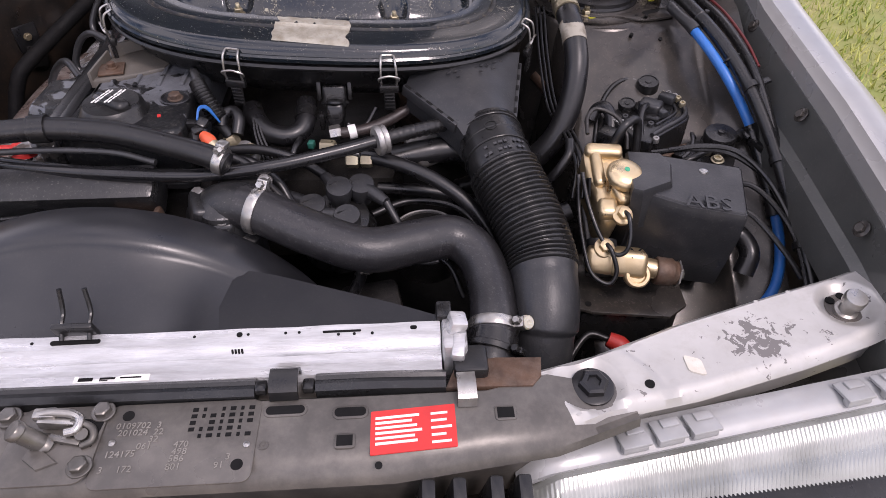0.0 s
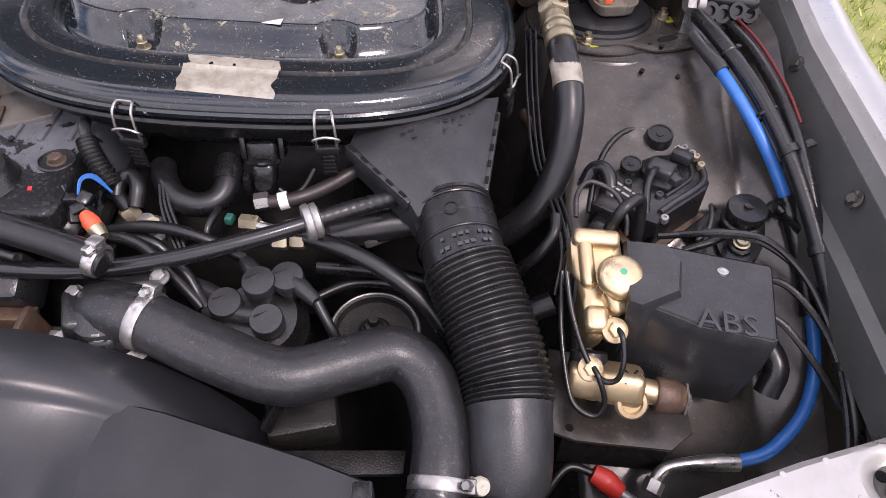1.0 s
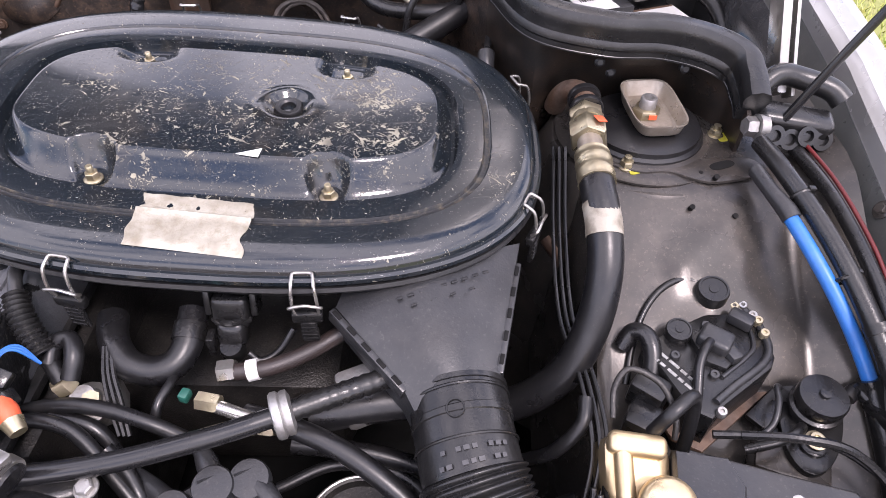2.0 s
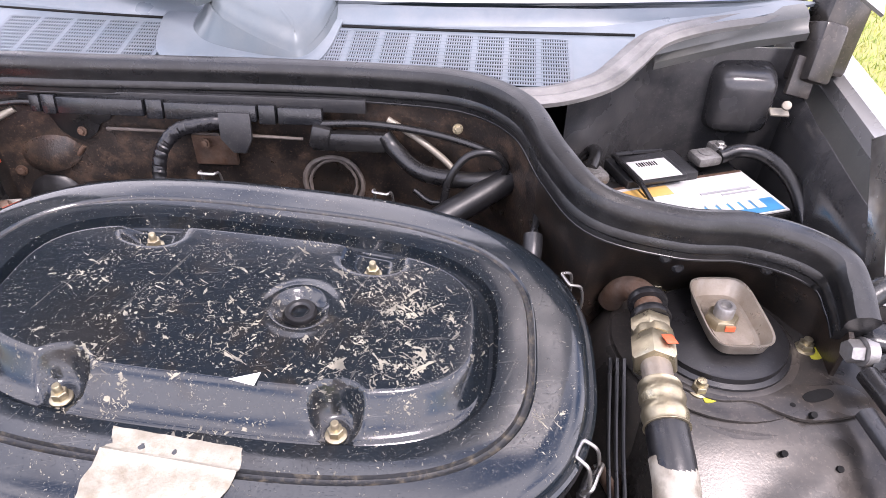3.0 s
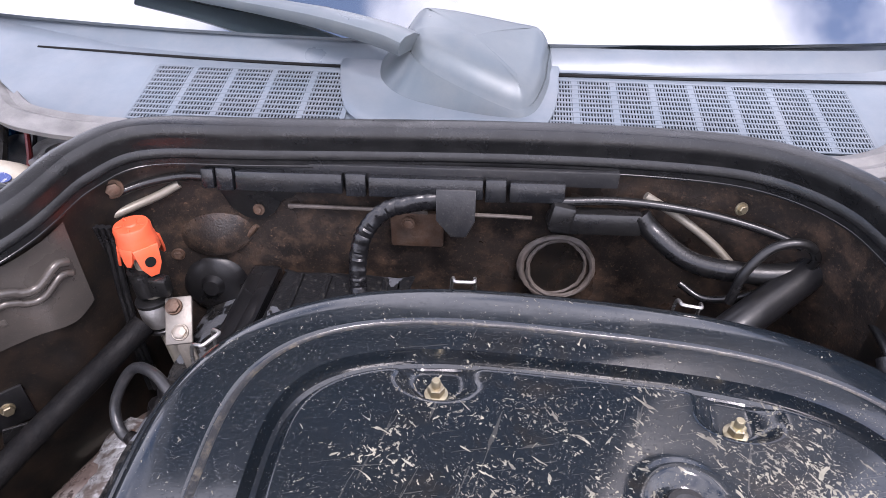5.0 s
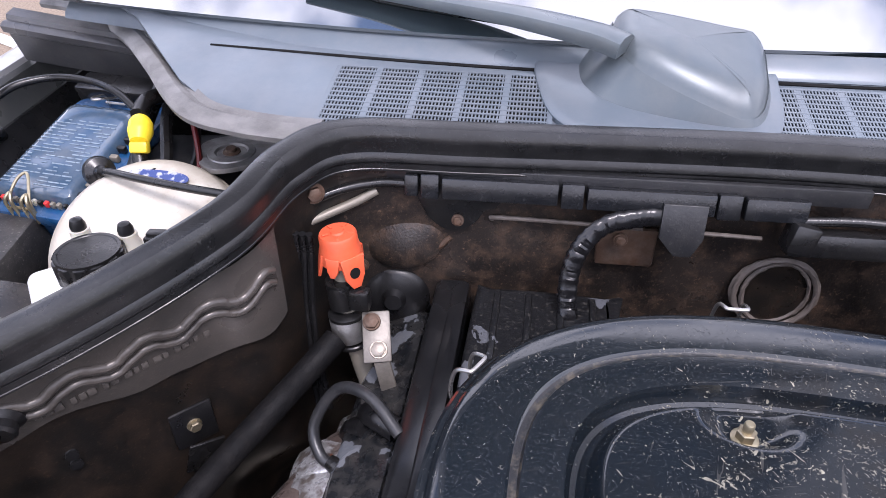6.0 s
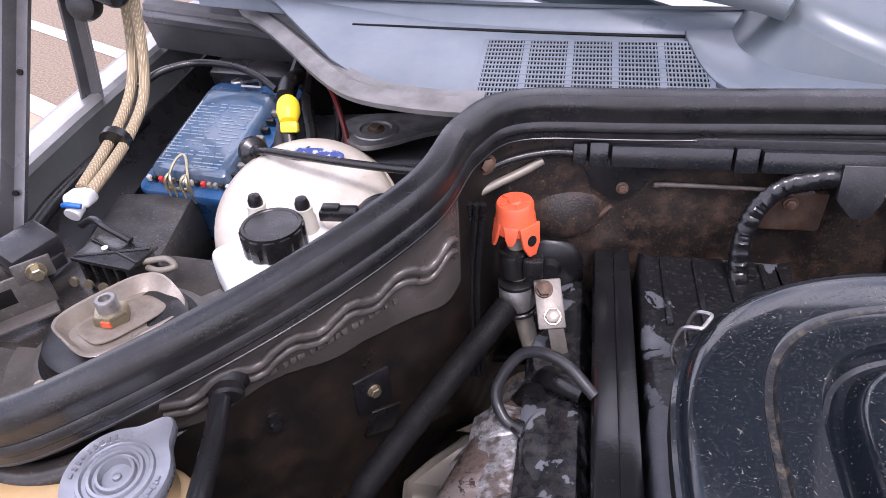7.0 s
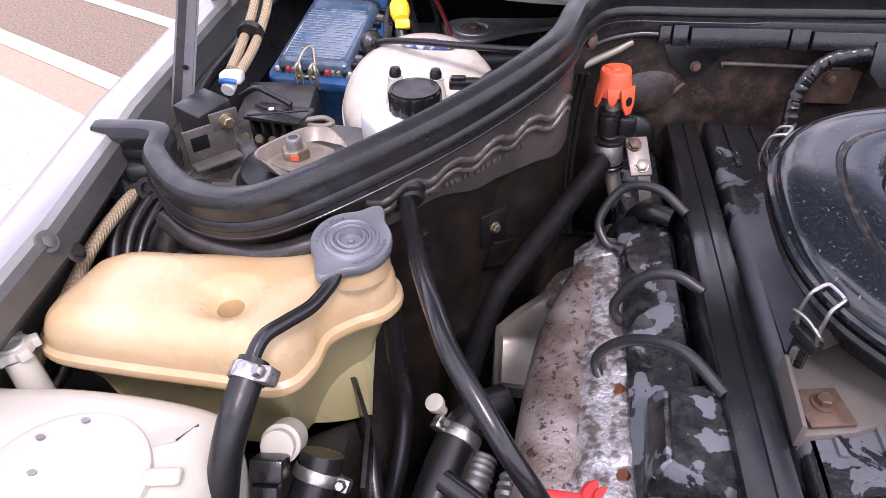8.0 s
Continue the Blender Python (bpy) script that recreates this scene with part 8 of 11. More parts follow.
for f in (0.88, 0.76, 0.64, 0.52, 0.42, 0.34, 0.28, 0.24, 0.21, 0.18, 0.15, 0.12, 0.09, 0.05, 0.01):
    ringp = []
    for x, y in base_ring:
        u_, v_ = (x + 0.484) * f, (y - 0.794) * f
        rr_ = math.hypot(u_, v_)
        g_ = 1 - smooth(0.2, 0.5, f)
        want = 0.072 * f
        k_ = (1 - g_) + g_ * want / rr_
        ringp.append(V(-0.484 + u_ * k_, 0.794 + v_ * k_, tank_top(-0.484 + u_ * k_, 0.794 + v_ * k_)))
    rows.append(ringp)
loft(b, rows, True)
part("upper_shell", b, AMBER, tank)
b = bmesh.new()
loft(b, [[V(x, y, z_) for x, y in inset(TOUT, d_)] for z_, d_ in ((0.66, 0.05), (0.70, 0.042), (0.75, 0.030), (0.785, 0.016), (0.798, 0.0085), (0.7985, 0.03))], True)
part("lower_shell", b, surf("greenish tank plastic", (0.36, 0.33, 0.17), (0.42, 0.36, 0.2), 0.35, 0, 9, bump=0.04, sss=0.2), tank, "greenish translucent lower shell")
b = bmesh.new()
sweep(b, [(-0.398, 0.849, 0.846), (-0.398, 0.849, 0.868)], [0.030, 0.029], 30, 2)
part("filler_neck", b, AMBER, tank)
b = bmesh.new()
CAPM = surf("grey plated cap", (0.27, 0.285, 0.315), (0.20, 0.21, 0.23), 0.36, 0.6, 40, bump=0.15)
def cap_ring(r, h, ear):
    ring = []
    for k in range(96):
        a = 2 * math.pi * k / 96
        e = sum(math.exp(-(((a - radians(t_) + math.pi) % (2 * math.pi) - math.pi) / 0.26) ** 2) for t_ in (72, 252))
        ring.append(V(-0.398, 0.849, 0.866) + V((r + ear * e) * math.cos(a), (r + ear * e) * math.sin(a), h + 0.1 * (r + ear * e) * math.sin(a) - 0.04 * r * math.cos(a)))
    return ring
rows = [cap_ring(0.031, -0.001, 0.012), cap_ring(0.0325, 0.001, 0.013), cap_ring(0.0328, 0.007, 0.013), cap_ring(0.0318, 0.0092, 0.0125), cap_ring(0.0300, 0.0088, 0.012), cap_ring(0.0250, 0.0085, 0.006), cap_ring(0.0232, 0.0085, 0.0)]
for r, h in ((0.0224, 0.0105), (0.0205, 0.0108), (0.0195, 0.0088), (0.0172, 0.0088), (0.0164, 0.0108), (0.0146, 0.011), (0.0136, 0.0086), (0.0124, 0.0084), (0.0114, 0.0108), (0.0098, 0.011), (0.0088, 0.0060), (0.0028, 0.0060), (0.0024, 0.0075), (0.0006, 0.008)):
    rows.append(cap_ring(r, h, 0.0))
loft(b, rows, True)
cap = part("pressure_cap", b, CAPM, tank, "grey metal pressure cap with rings and two ears")
for k in range(22):
    a = radians(-70 + 6.2 * k if k < 13 else 120 + 9 * (k - 13))
    p = V(-0.398 + 0.0268 * math.cos(a), 0.849 + 0.0268 * math.sin(a), 0.8752 + 0.00268 * math.sin(a) - 0.001 * math.cos(a))
    b = bmesh.new()
    box(b, p, (0.0034, 0.0016, 0.0008), pose(0, 0, 0, 0, 0, math.degrees(a) + (0 if k % 3 else 90)))
    part("embossed_bar", b, CAPM, cap)
# overflow hose from the neck
pipe(tank, [(-0.401, 0.818, 0.866), (-0.404, 0.806, 0.862), (-0.411, 0.783, 0.861), (-0.422, 0.762, 0.864), (-0.431, 0.745, 0.866), (-0.4345, 0.732, 0.861), (-0.435, 0.718, 0.853)], 0.0056, GLOSS, "overflow_tube", 12)
pipe(tank, [(-0.4335, 0.729, 0.858), (-0.435, 0.715, 0.852), (-0.438, 0.695, 0.838), (-0.443, 0.678, 0.812), (-0.448, 0.664, 0.775), (-0.452, 0.655, 0.73)], 0.0112, RUBBER, "tank_hose", 18)
clamp(tank, (-0.4345, 0.720, 0.8545), (-0.1, -0.9, -0.4), 0.0116, 0.011, (0.9, -0.4, 0.2))
b = bmesh.new()
lathe(b, (-0.437, 0.738, 0.752), (0.1, -0.7, 0.6), [(0.016, -0.02), (0.016, 0.004), (0.013, 0.006), (0.013, 0.014), (0, 0.014)], 22)
part("level_sensor", b, IVORY, tank, "ivory level sensor")
b = bmesh.new()
box(b, (-0.436, 0.712, 0.757), (0.026, 0.022, 0.018), pose(0, 0, 0, -40, 0, 5), 0.003)
box(b, (-0.436, 0.698, 0.742), (0.022, 0.016, 0.022), pose(0, 0, 0, -30, 0, 5), 0.003)
part("sensor_plug", b, PLASTIC, tank)
pipe(tank, [(-0.408, 0.745, 0.735), (-0.412, 0.725, 0.715), (-0.422, 0.70, 0.69), (-0.43, 0.68, 0.66)], 0.018, RUBBER, "lower_hose", 18)
clamp(tank, (-0.410, 0.733, 0.722), (-0.2, -0.75, -0.6), 0.0185, 0.010, (0.9, -0.2, -0.1))

# washer bottle
wb = thing("washer_bottle", (-0.56, 0.64, 0.6), "ivory plastic washer bottle in the corner", "washer bottle")
WOUT = closed_curve([(-0.68, 0.70), (-0.62, 0.722), (-0.55, 0.728), (-0.48, 0.724), (-0.452, 0.712), (-0.446, 0.68), (-0.452, 0.62), (-0.46, 0.56), (-0.52, 0.535), (-0.62, 0.54), (-0.68, 0.58)], 5)
b = bmesh.new()
rows = [[V(x, y, 0.62) for x, y in inset(WOUT, 0.01)], [V(x, y, 0.79) for x, y in WOUT]]
for d, h in ((0.001, 0.800), (0.005, 0.810), (0.012, 0.817), (0.022, 0.821), (0.04, 0.823)):
    rows.append([V(x, y, h) for x, y in inset(WOUT, d)])
ring = inset(WOUT, 0.04)
for f in (0.75, 0.5, 0.25, 0.05):
    rows.append([V(-0.56 + (x + 0.56) * f, 0.64 + (y - 0.64) * f, 0.824) for x, y in ring])
loft(b, rows, True)
part("bottle_body", b, IVORY, wb)
b = bmesh.new()
lathe(b, (-0.535, 0.638, 0.822), (0, 0, 1), [(0.058, 0), (0.057, 0.004), (0.052, 0.006), (0, 0.007)], 40)
box(b, (-0.475, 0.655, 0.824), (0.03, 0.012, 0.006), pose(0, 0, 0, 0, 0, 12), 0.003, 3)
part("bottle_lid", b, IVORY, wb, "flat ivory filler lid with a tab")
for x, y in ((-0.543, 0.685), (-0.565, 0.668), (-0.553, 0.643)):
    b = bmesh.new()
    prism(b, oval(0.0032, 0.0022, 2, 16), 0.8235, 0.8298, Matrix.Translation((x, y, 0)))
    part("moulded_dot", b, ALU, wb)
b = bmesh.new()
sweep(b, [(-0.632, 0.73, 0.74), (-0.636, 0.735, 0.78), (-0.645, 0.742, 0.812)], [0.013, 0.012, 0.011], 14, 4)
star = [((0.019 if (k // 4) % 2 else 0.0145) * math.cos(2 * math.pi * k / 40), (0.019 if (k // 4) % 2 else 0.0145) * math.sin(2 * math.pi * k / 40)) for k in range(40)]
prism(b, star, 0.0, 0.008, Matrix.Translation((-0.648, 0.745, 0.815)) @ pose(0, 0, 0, -6, -6, 0), 0.0015)
lathe(b, (-0.648, 0.745, 0.823), (-0.1, 0.1, 1), [(0.011, 0), (0.010, 0.002), (0.008, 0.002), (0.0075, -0.001), (0, -0.001)], 20)
box(b, (-0.662, 0.748, 0.82), (0.02, 0.014, 0.008), None, 0.003)
part("filler_spout", b, IVORY, wb, "ivory spout with a notched rim")

# hose from the bulkhead to the engine
lh = thing("servo_hose", (-0.32, 0.83, 0.75), "black rubber hose from a bulkhead grommet to the engine", "hose")
pipe(lh, [(-0.374, 0.952, 0.875), (-0.372, 0.935, 0.868), (-0.360, 0.894, 0.861), (-0.340, 0.834, 0.869), (-0.320, 0.783, 0.874), (-0.301, 0.743, 0.870), (-0.278, 0.716, 0.855), (-0.258, 0.698, 0.835), (-0.236, 0.687, 0.805), (-0.22, 0.69, 0.76)], 0.0074, GLOSS, "hose_body", 18)
b = bmesh.new()
lathe(b, (-0.3735, 0.943, 0.869), (0.35, -0.8, -0.25), [(0.026, -0.012), (0.026, -0.006), (0.022, -0.004), (0.021, -0.01), (0.021, 0.0), (0.016, 0.003), (0.015, 0.008), (0.016, 0.010), (0.012, 0.014), (0.0125, 0.02), (0.010, 0.022)], 26)
part("grommet", b, RUBBER, lh, "stepped rubber grommet")

# bulkhead wall details on the left: pressed waves, stamped line, nuts
NORM = V(0.72, -0.69, 0)
ALONG = V(0.69, 0.72, 0)
def on_wall(s, z, off=0.0):
    """A place on the left bulkhead: s metres along it, at height z."""
    q = V(-0.43, 0.882, z) + ALONG * s
    ln = min(spline(SEAL_PATH[4:9], 40), key=lambda p: (p.x - q.x) ** 2 + (p.y - q.y) ** 2)
    d = ln.z - z
    back = np.interp(d, (0.012, 0.034, 0.10, 0.17, 0.25), (0.0, 0.008, 0.022, 0.027, 0.024))
    return V(ln.x, ln.y, z) + recess(ln) * float(back) + NORM * off
WAVE = surf("grey brown bulkhead paint", (0.075, 0.067, 0.060), (0.05, 0.045, 0.040), 0.36, 0.25, 12, bump=0.15, dust=0.3, dust_col=(0.14, 0.115, 0.095), speck=0.3)
PIPEW = surf("pale wire", (0.4, 0.38, 0.33), None, 0.5)
b = bmesh.new()
def strip_edge(s):
    return 0.836 + 0.006 * math.sin(s * 60 + 1) - 0.012 * math.exp(-((s - 0.215) / 0.022) ** 2) + 0.08 * max(0, s - 0.24)
secs = []
for k in range(41):
    t_ = k / 40
    s_ = 0.005 + 0.295 * t_
    zt = 0.880 + 0.165 * s_
    ze = strip_edge(s_)
    secs.append([on_wall(s_, zt, 0.008), on_wall(s_, zt * 0.7 + ze * 0.3, 0.008), on_wall(s_, zt * 0.35 + ze * 0.65, 0.008), on_wall(s_, ze + 0.002, 0.0075), on_wall(s_, ze, 0.003)])
loft(b, secs)
upper = part("upper_strip", b, WAVE, bulk, "lighter painted upper strip of the bulkhead")
for base_z, r in ((0.8655, 0.0042), (0.8535, 0.0036)):
    b = bmesh.new()
    pts = []
    for k in range(61):
        s_ = 0.035 + k * 0.0042
        pts.append(on_wall(s_, base_z + 0.10 * s_ + 0.0052 * math.sin(2 * math.pi * (s_ - 0.067) / 0.049), 0.0085))
    sweep(b, pts, r, 10, 2)
    part("pressed_wave", b, WAVE, bulk)
for k in range(17):
    b = bmesh.new()
    s_ = 0.100 + 0.0075 * k
    box(b, on_wall(s_, 0.8545 + 0.06 * (s_ - 0.1), 0.0085), (0.0040 + 0.001 * (k % 3), 0.0014, 0.0064), pose(0, 0, 0, 0, -4, 46), 0.0004)
    part("stamped_bar", b, WAVE, bulk)
for s_, z, mat_ in ((0.125, 0.819, WHITELAB), (0.141, 0.827, WHITELAB), (0.177, 0.832, WHITELAB), (0.194, 0.831, WHITELAB), (0.246, 0.837, WHITELAB), (0.253, 0.835, WHITELAB), (0.180, 0.789, PIPEW), (0.184, 0.790, PIPEW), (0.045, 0.76, DARK)):
    b = bmesh.new()
    lathe(b, on_wall(s_, z, 0.001), NORM, [(0.0022, -0.002), (0.0022, 0.0008), (0, 0.0009)], 12)
    part("round_hole", b, mat_, bulk)
for s_, z in ((0.109, 0.796), (0.106, 0.784)):
    b = bmesh.new()
    lathe(b, on_wall(s_, z, 0.001), NORM, [(0.0065, -0.003), (0.0065, 0.002), (0.0048, 0.0035), (0.0048, 0.006), (0, 0.0062)], 8)
    part("rubber_plug", b, RUBBER, bulk)
nutp = V(-0.303, 1.029, 0.764) + NORM * 0.005
b = bmesh.new()
box(b, nutp + V(-0.001, 0.001, 0.002), (0.036, 0.004, 0.042), pose(0, 0, 0, 0, 0, 46), 0.008)
bk = part("nut_bracket", b, RUBBER, bulk)
bolt(bk, nutp + V(0.0, 0.0, 0.004), NORM, 0.005, 0.005, TRIM, 1.3)
b = bmesh.new()
box(b, nutp + V(0.007, -0.007, -0.026), (0.030, 0.003, 0.036), pose(0, 0, 0, 0, 0, 46) @ pose(0, 0, 0, 10, 14, 0), 0.001)
part("steel_tab", b, PLASTIC, bulk)
# gusset of dark folded metal below the seal's front bend
b = bmesh.new()
sweep(b, [(-0.60, 0.905, 0.835), (-0.55, 0.872, 0.84), (-0.48, 0.855, 0.845), (-0.43, 0.873, 0.852)], 0.010, 10, 6)
sweep(b, [(-0.57, 0.87, 0.82), (-0.51, 0.848, 0.828), (-0.45, 0.853, 0.83)], 0.007, 10, 6)
part("folded_gusset", b, BAY, bulk)
# black steering column cover pipe and brake tubes
hose("steering_pipe", [(-0.19, 1.095, 0.818), (-0.215, 1.055, 0.800), (-0.25, 1.000, 0.776), (-0.281, 0.951, 0.752), (-0.290, 0.937, 0.738), (-0.299, 0.925, 0.712), (-0.309, 0.908, 0.67), (-0.318, 0.886, 0.62), (-0.32, 0.86, 0.57)], 0.0112, surf("matte black pipe paint", (0.005, 0.005, 0.0055), (0.0035, 0.0035, 0.004), 0.62, 0, 40, bump=0.5, dust=0.4, dust_col=(0.022, 0.019, 0.017), speck=0.2, spec=0.12), "thick black pipe running down along the bulkhead", "pipe", 16)
lo = thing("lower_coolant_hose", (-0.31, 0.78, 0.6), "thick coolant hose with a steel clamp low in the bay", "hose")
pipe(lo, [(-0.335, 0.72, 0.62), (-0.325, 0.76, 0.65), (-0.312, 0.815, 0.668), (-0.295, 0.85, 0.672), (-0.27, 0.87, 0.668)], 0.0195, RUBBER, "hose_body", 20)
clamp(lo, (-0.309, 0.822, 0.669), (0.3, 0.9, 0.25), 0.0198, 0.012, (-0.6, 0.3, 0.7))
b = bmesh.new()
lathe(b, (-0.333, 0.842, 0.688), (-0.3, -0.3, 1), [(0.006, -0.014), (0.006, 0), (0.009, 0.001), (0.009, 0.007), (0.004, 0.008), (0, 0.007)], 18)
part("bleed_screw", b, IVORY, lo)
for pts, r in (([(-0.30, 0.74, 0.62), (-0.29, 0.79, 0.64), (-0.285, 0.82, 0.645)], 0.014), ([(-0.27, 0.72, 0.62), (-0.262, 0.76, 0.645), (-0.255, 0.80, 0.65)], 0.012)):
    b = bmesh.new()
    sweep(b, pts, lambda f, r=r: r + 0.0012 * math.sin(f * 60), 16, 14)
    single("corrugated_hose", b, ALU, "corrugated grey hose beside the exhaust", "hose", "corrugated hoses")
hose("drain_hose", [(-0.375, 0.862, 0.79), (-0.372, 0.855, 0.74), (-0.364, 0.84, 0.68), (-0.366, 0.80, 0.63), (-0.38, 0.76, 0.58)], 0.009, RUBBER, "black hose hanging below the coolant tank", "hose", 14)
hose("drain_hose", [(-0.39, 0.80, 0.67), (-0.375, 0.76, 0.64), (-0.36, 0.72, 0.60)], 0.008, RUBBER, "black hose hanging below the coolant tank", "hose", 12)
b = bmesh.new()
loft(b, [[V(-0.44, 0.87, z), V(-0.41, 0.845, z + 0.01), V(-0.385, 0.80, z + 0.006), V(-0.375, 0.74, z)] for z in (0.50, 0.60, 0.70)])
thick(b, 0.004)
single("wheel_arch_liner", b, PLASTIC, "black plastic liner under the coolant tank", "liner")

# battery-style remote filler: orange capped pipe at the bulkhead corner
col = thing("filler_column", (-0.18, 1.11, 0.68), "metal pipe with an orange cap at the bulkhead", "filler pipe")
PIPEM = surf("beige dirty metal pipe", (0.23, 0.21, 0.17), (0.16, 0.14, 0.11), 0.45, 0.3, 40, bump=0.1, dust=0.3)
pipe(col, [(-0.185, 1.118, 0.905), (-0.184, 1.116, 0.87), (-0.181, 1.112, 0.825), (-0.174, 1.106, 0.79), (-0.158, 1.092, 0.745), (-0.150, 1.08, 0.72)], 0.0088, PIPEM, "pipe_body", 18)
b = bmesh.new()
lathe(b, (-0.185, 1.118, 0.888), (-0.06, 0, 1), [(0.0175, 0), (0.0178, 0.003), (0.0168, 0.014), (0.0160, 0.0165), (0.0160, 0.024), (0.0148, 0.0265), (0.006, 0.0265), (0.005, 0.028), (0, 0.028)], 32)
capo = part("orange_cap", b, ORANGE, col, "orange red plastic cap with a skirt")
for a, w, drop in ((205, 0.010, 0.017), (262, 0.009, 0.011), (318, 0.018, 0.022), (60, 0.012, 0.018), (130, 0.012, 0.018)):
    c = V(-0.185, 1.118, 0.892) + V(math.cos(radians(a)), math.sin(radians(a)), 0) * 0.0172
    m = Matrix.Translation(c) @ pose(0, 0, 0, 0, 0, a + 90) @ pose(0, 0, 0, 80, 0, 0)
    b = bmesh.new()
    prism(b, [(-w / 2 - 0.002, 0.006), (w / 2 + 0.002, 0.006), (w / 2, -drop * 0.55), (w / 5, -drop), (-w / 5, -drop), (-w / 2, -drop * 0.55)], -0.0012, 0.0012, m, 0.0005)
    leg = part("skirt_leg", b, ORANGE, capo)
    if w > 0.015:
        b = bmesh.new()
        lathe(b, m @ V(0, -0.008, -0.0014), m.to_3x3() @ V(0, 0, 1), [(0.0048, 0), (0.0048, 0.0032), (0.0036, 0.0034), (0, 0.0030)], 18)
        part("round_hole", b, DARK, leg)
b = bmesh.new()
for k in range(5):
    box(b, V(-0.1866, 1.118, 0.9148) + pose(0, 0, 0, 0, 0, 72 * k) @ V(0.0105, 0, 0), (0.0055, 0.0022, 0.0014), pose(0, 0, 0, 0, 0, 72 * k), 0.0005)
part("raised_bars", b, ORANGE, capo)
b = bmesh.new()
lathe(b, (-0.186, 1.112, 0.855), (-0.06, 0, 1), [(0.0125, -0.011), (0.0125, 0.010), (0.0118, 0.012), (0.0095, 0.012)], 24)
lathe(b, (-0.186, 1.112, 0.868), (-0.06, 0, 1), [(0.0132, 0), (0.0132, 0.003)], 24)
box(b, (-0.168, 1.104, 0.858), (0.018, 0.012, 0.02), None, 0.003)
part("black_sleeve", b, PLASTIC, col)
b = bmesh.new()
lathe(b, (-0.1825, 1.110, 0.822), (-0.1, 0.03, 1), [(0.0152, -0.012), (0.0158, -0.011), (0.0158, 0.010), (0.014, 0.0125), (0.009, 0.0125)], 28)
part("grey_ring", b, ALU, col, "grey ring clamp")
b = bmesh.new()
lathe(b, (-0.1825, 1.110, 0.835), (-0.1, 0.03, 1), [(0.0168, 0), (0.0168, 0.003), (0.0150, 0.004)], 28)
lathe(b, (-0.180, 1.109, 0.804), (-0.1, 0.03, 1), [(0.0160, 0), (0.0160, 0.003), (0.0150, 0.004)], 28)
part("black_ring", b, PLASTIC, col)
tab = thing("earth_strap", (-0.15, 1.09, 0.79), "bent metal strap with two bolts", "bracket")
b = bmesh.new()
box(b, (-0.1525, 1.092, 0.828), (0.024, 0.044, 0.004), pose(0, 0, 0, 40, 0, 14), 0.0015)
box(b, (-0.140, 1.075, 0.785), (0.014, 0.004, 0.06), pose(0, 0, 0, -10, -10, 12), 0.001)
part("strap", b, surf("dull zinc strap", (0.17, 0.155, 0.135), (0.11, 0.10, 0.085), 0.5, 0.4, 40, bump=0.2, dust=0.4), tab)
bolt(tab, (-0.158, 1.099, 0.838), (0.1, -0.6, 0.8), 0.006, 0.005, BROWN, 1.3)
bolt(tab, (-0.149, 1.083, 0.8215), (0.1, -0.6, 0.8), 0.006, 0.005, DISH, 1.3)
# junk behind the head: rusty hoses
for pts, r in (([(-0.155, 1.06, 0.75), (-0.150, 1.045, 0.785), (-0.140, 1.03, 0.80), (-0.12, 1.02, 0.80)], 0.010), ([(-0.175, 1.05, 0.74), (-0.165, 1.04, 0.77), (-0.15, 1.03, 0.785)], 0.008)):
    hose("head_hose", pts, r, RUBBER, "dirty hose behind the cylinder head", "hose", 12, 6, "head hoses")
# tube bundle in the bulkhead corner
for k in range(3):
    x = -0.236 + 0.006 * k
    hose("corner_tube", [(x + 0.01, 1.125, 0.905), (x + 0.008, 1.128, 0.88), (x + 0.004, 1.126, 0.83), (x + 0.004, 1.122, 0.77), (x + 0.01, 1.118, 0.70)], 0.0032, RUBBER, "thin black tube in the bulkhead corner", "tube", 8, 6, "corner tubes")

# strut mount on the left
strut_mount((-0.495, 0.988), 0.832, -24, "rubber strut mount with steel cup beside the brake booster", 0.005, 1.12, 1.0, -7)
# bracket with relays above the tower
rb = thing("relay_bracket", (-0.60, 1.03, 0.83), "steel bracket with two black relays", "relay")
b = bmesh.new()
box(b, (-0.590, 0.998, 0.868), (0.052, 0.003, 0.036), pose(0, 0, 0, 0, 0, 48), 0.001)
box(b, (-0.577, 1.012, 0.886), (0.030, 0.003, 0.020), pose(0, 0, 0, 0, 0, 48), 0.0012)
box(b, (-0.583, 0.990, 0.8505), (0.050, 0.018, 0.003), pose(0, 0, 0, 0, 0, 48), 0.001)
part("bracket", b, TOWERL, rb, "grey steel bracket with holes")
bolt(rb, (-0.575, 1.012, 0.885), (0.74, -0.67, 0), 0.0055, 0.008, TRIM, 1.5)
box_hole = bmesh.new()
box(box_hole, (-0.5965, 0.9895, 0.870), (0.018, 0.0022, 0.015), pose(0, 0, 0, 0, 0, 48), 0.0004)
part("bracket_hole", box_hole, DARK, rb)
b = bmesh.new()
box(b, (-0.625, 1.056, 0.872), (0.040, 0.046, 0.022), pose(0, 0, 0, 4, 8, -22), 0.003, 2)
box(b, (-0.623, 1.054, 0.857), (0.036, 0.042, 0.014), pose(0, 0, 0, 4, 8, -22), 0.002)
part("relay", b, GREYPLAST, rb, "black relay with a smooth cap")
b = bmesh.new()
mr = pose(0, 0, 0, 0, 0, -8)
box(b, (-0.540, 1.062, 0.870), (0.066, 0.038, 0.004), mr, 0.001)
box(b, (-0.540, 1.066, 0.852), (0.050, 0.020, 0.03), mr, 0.001)
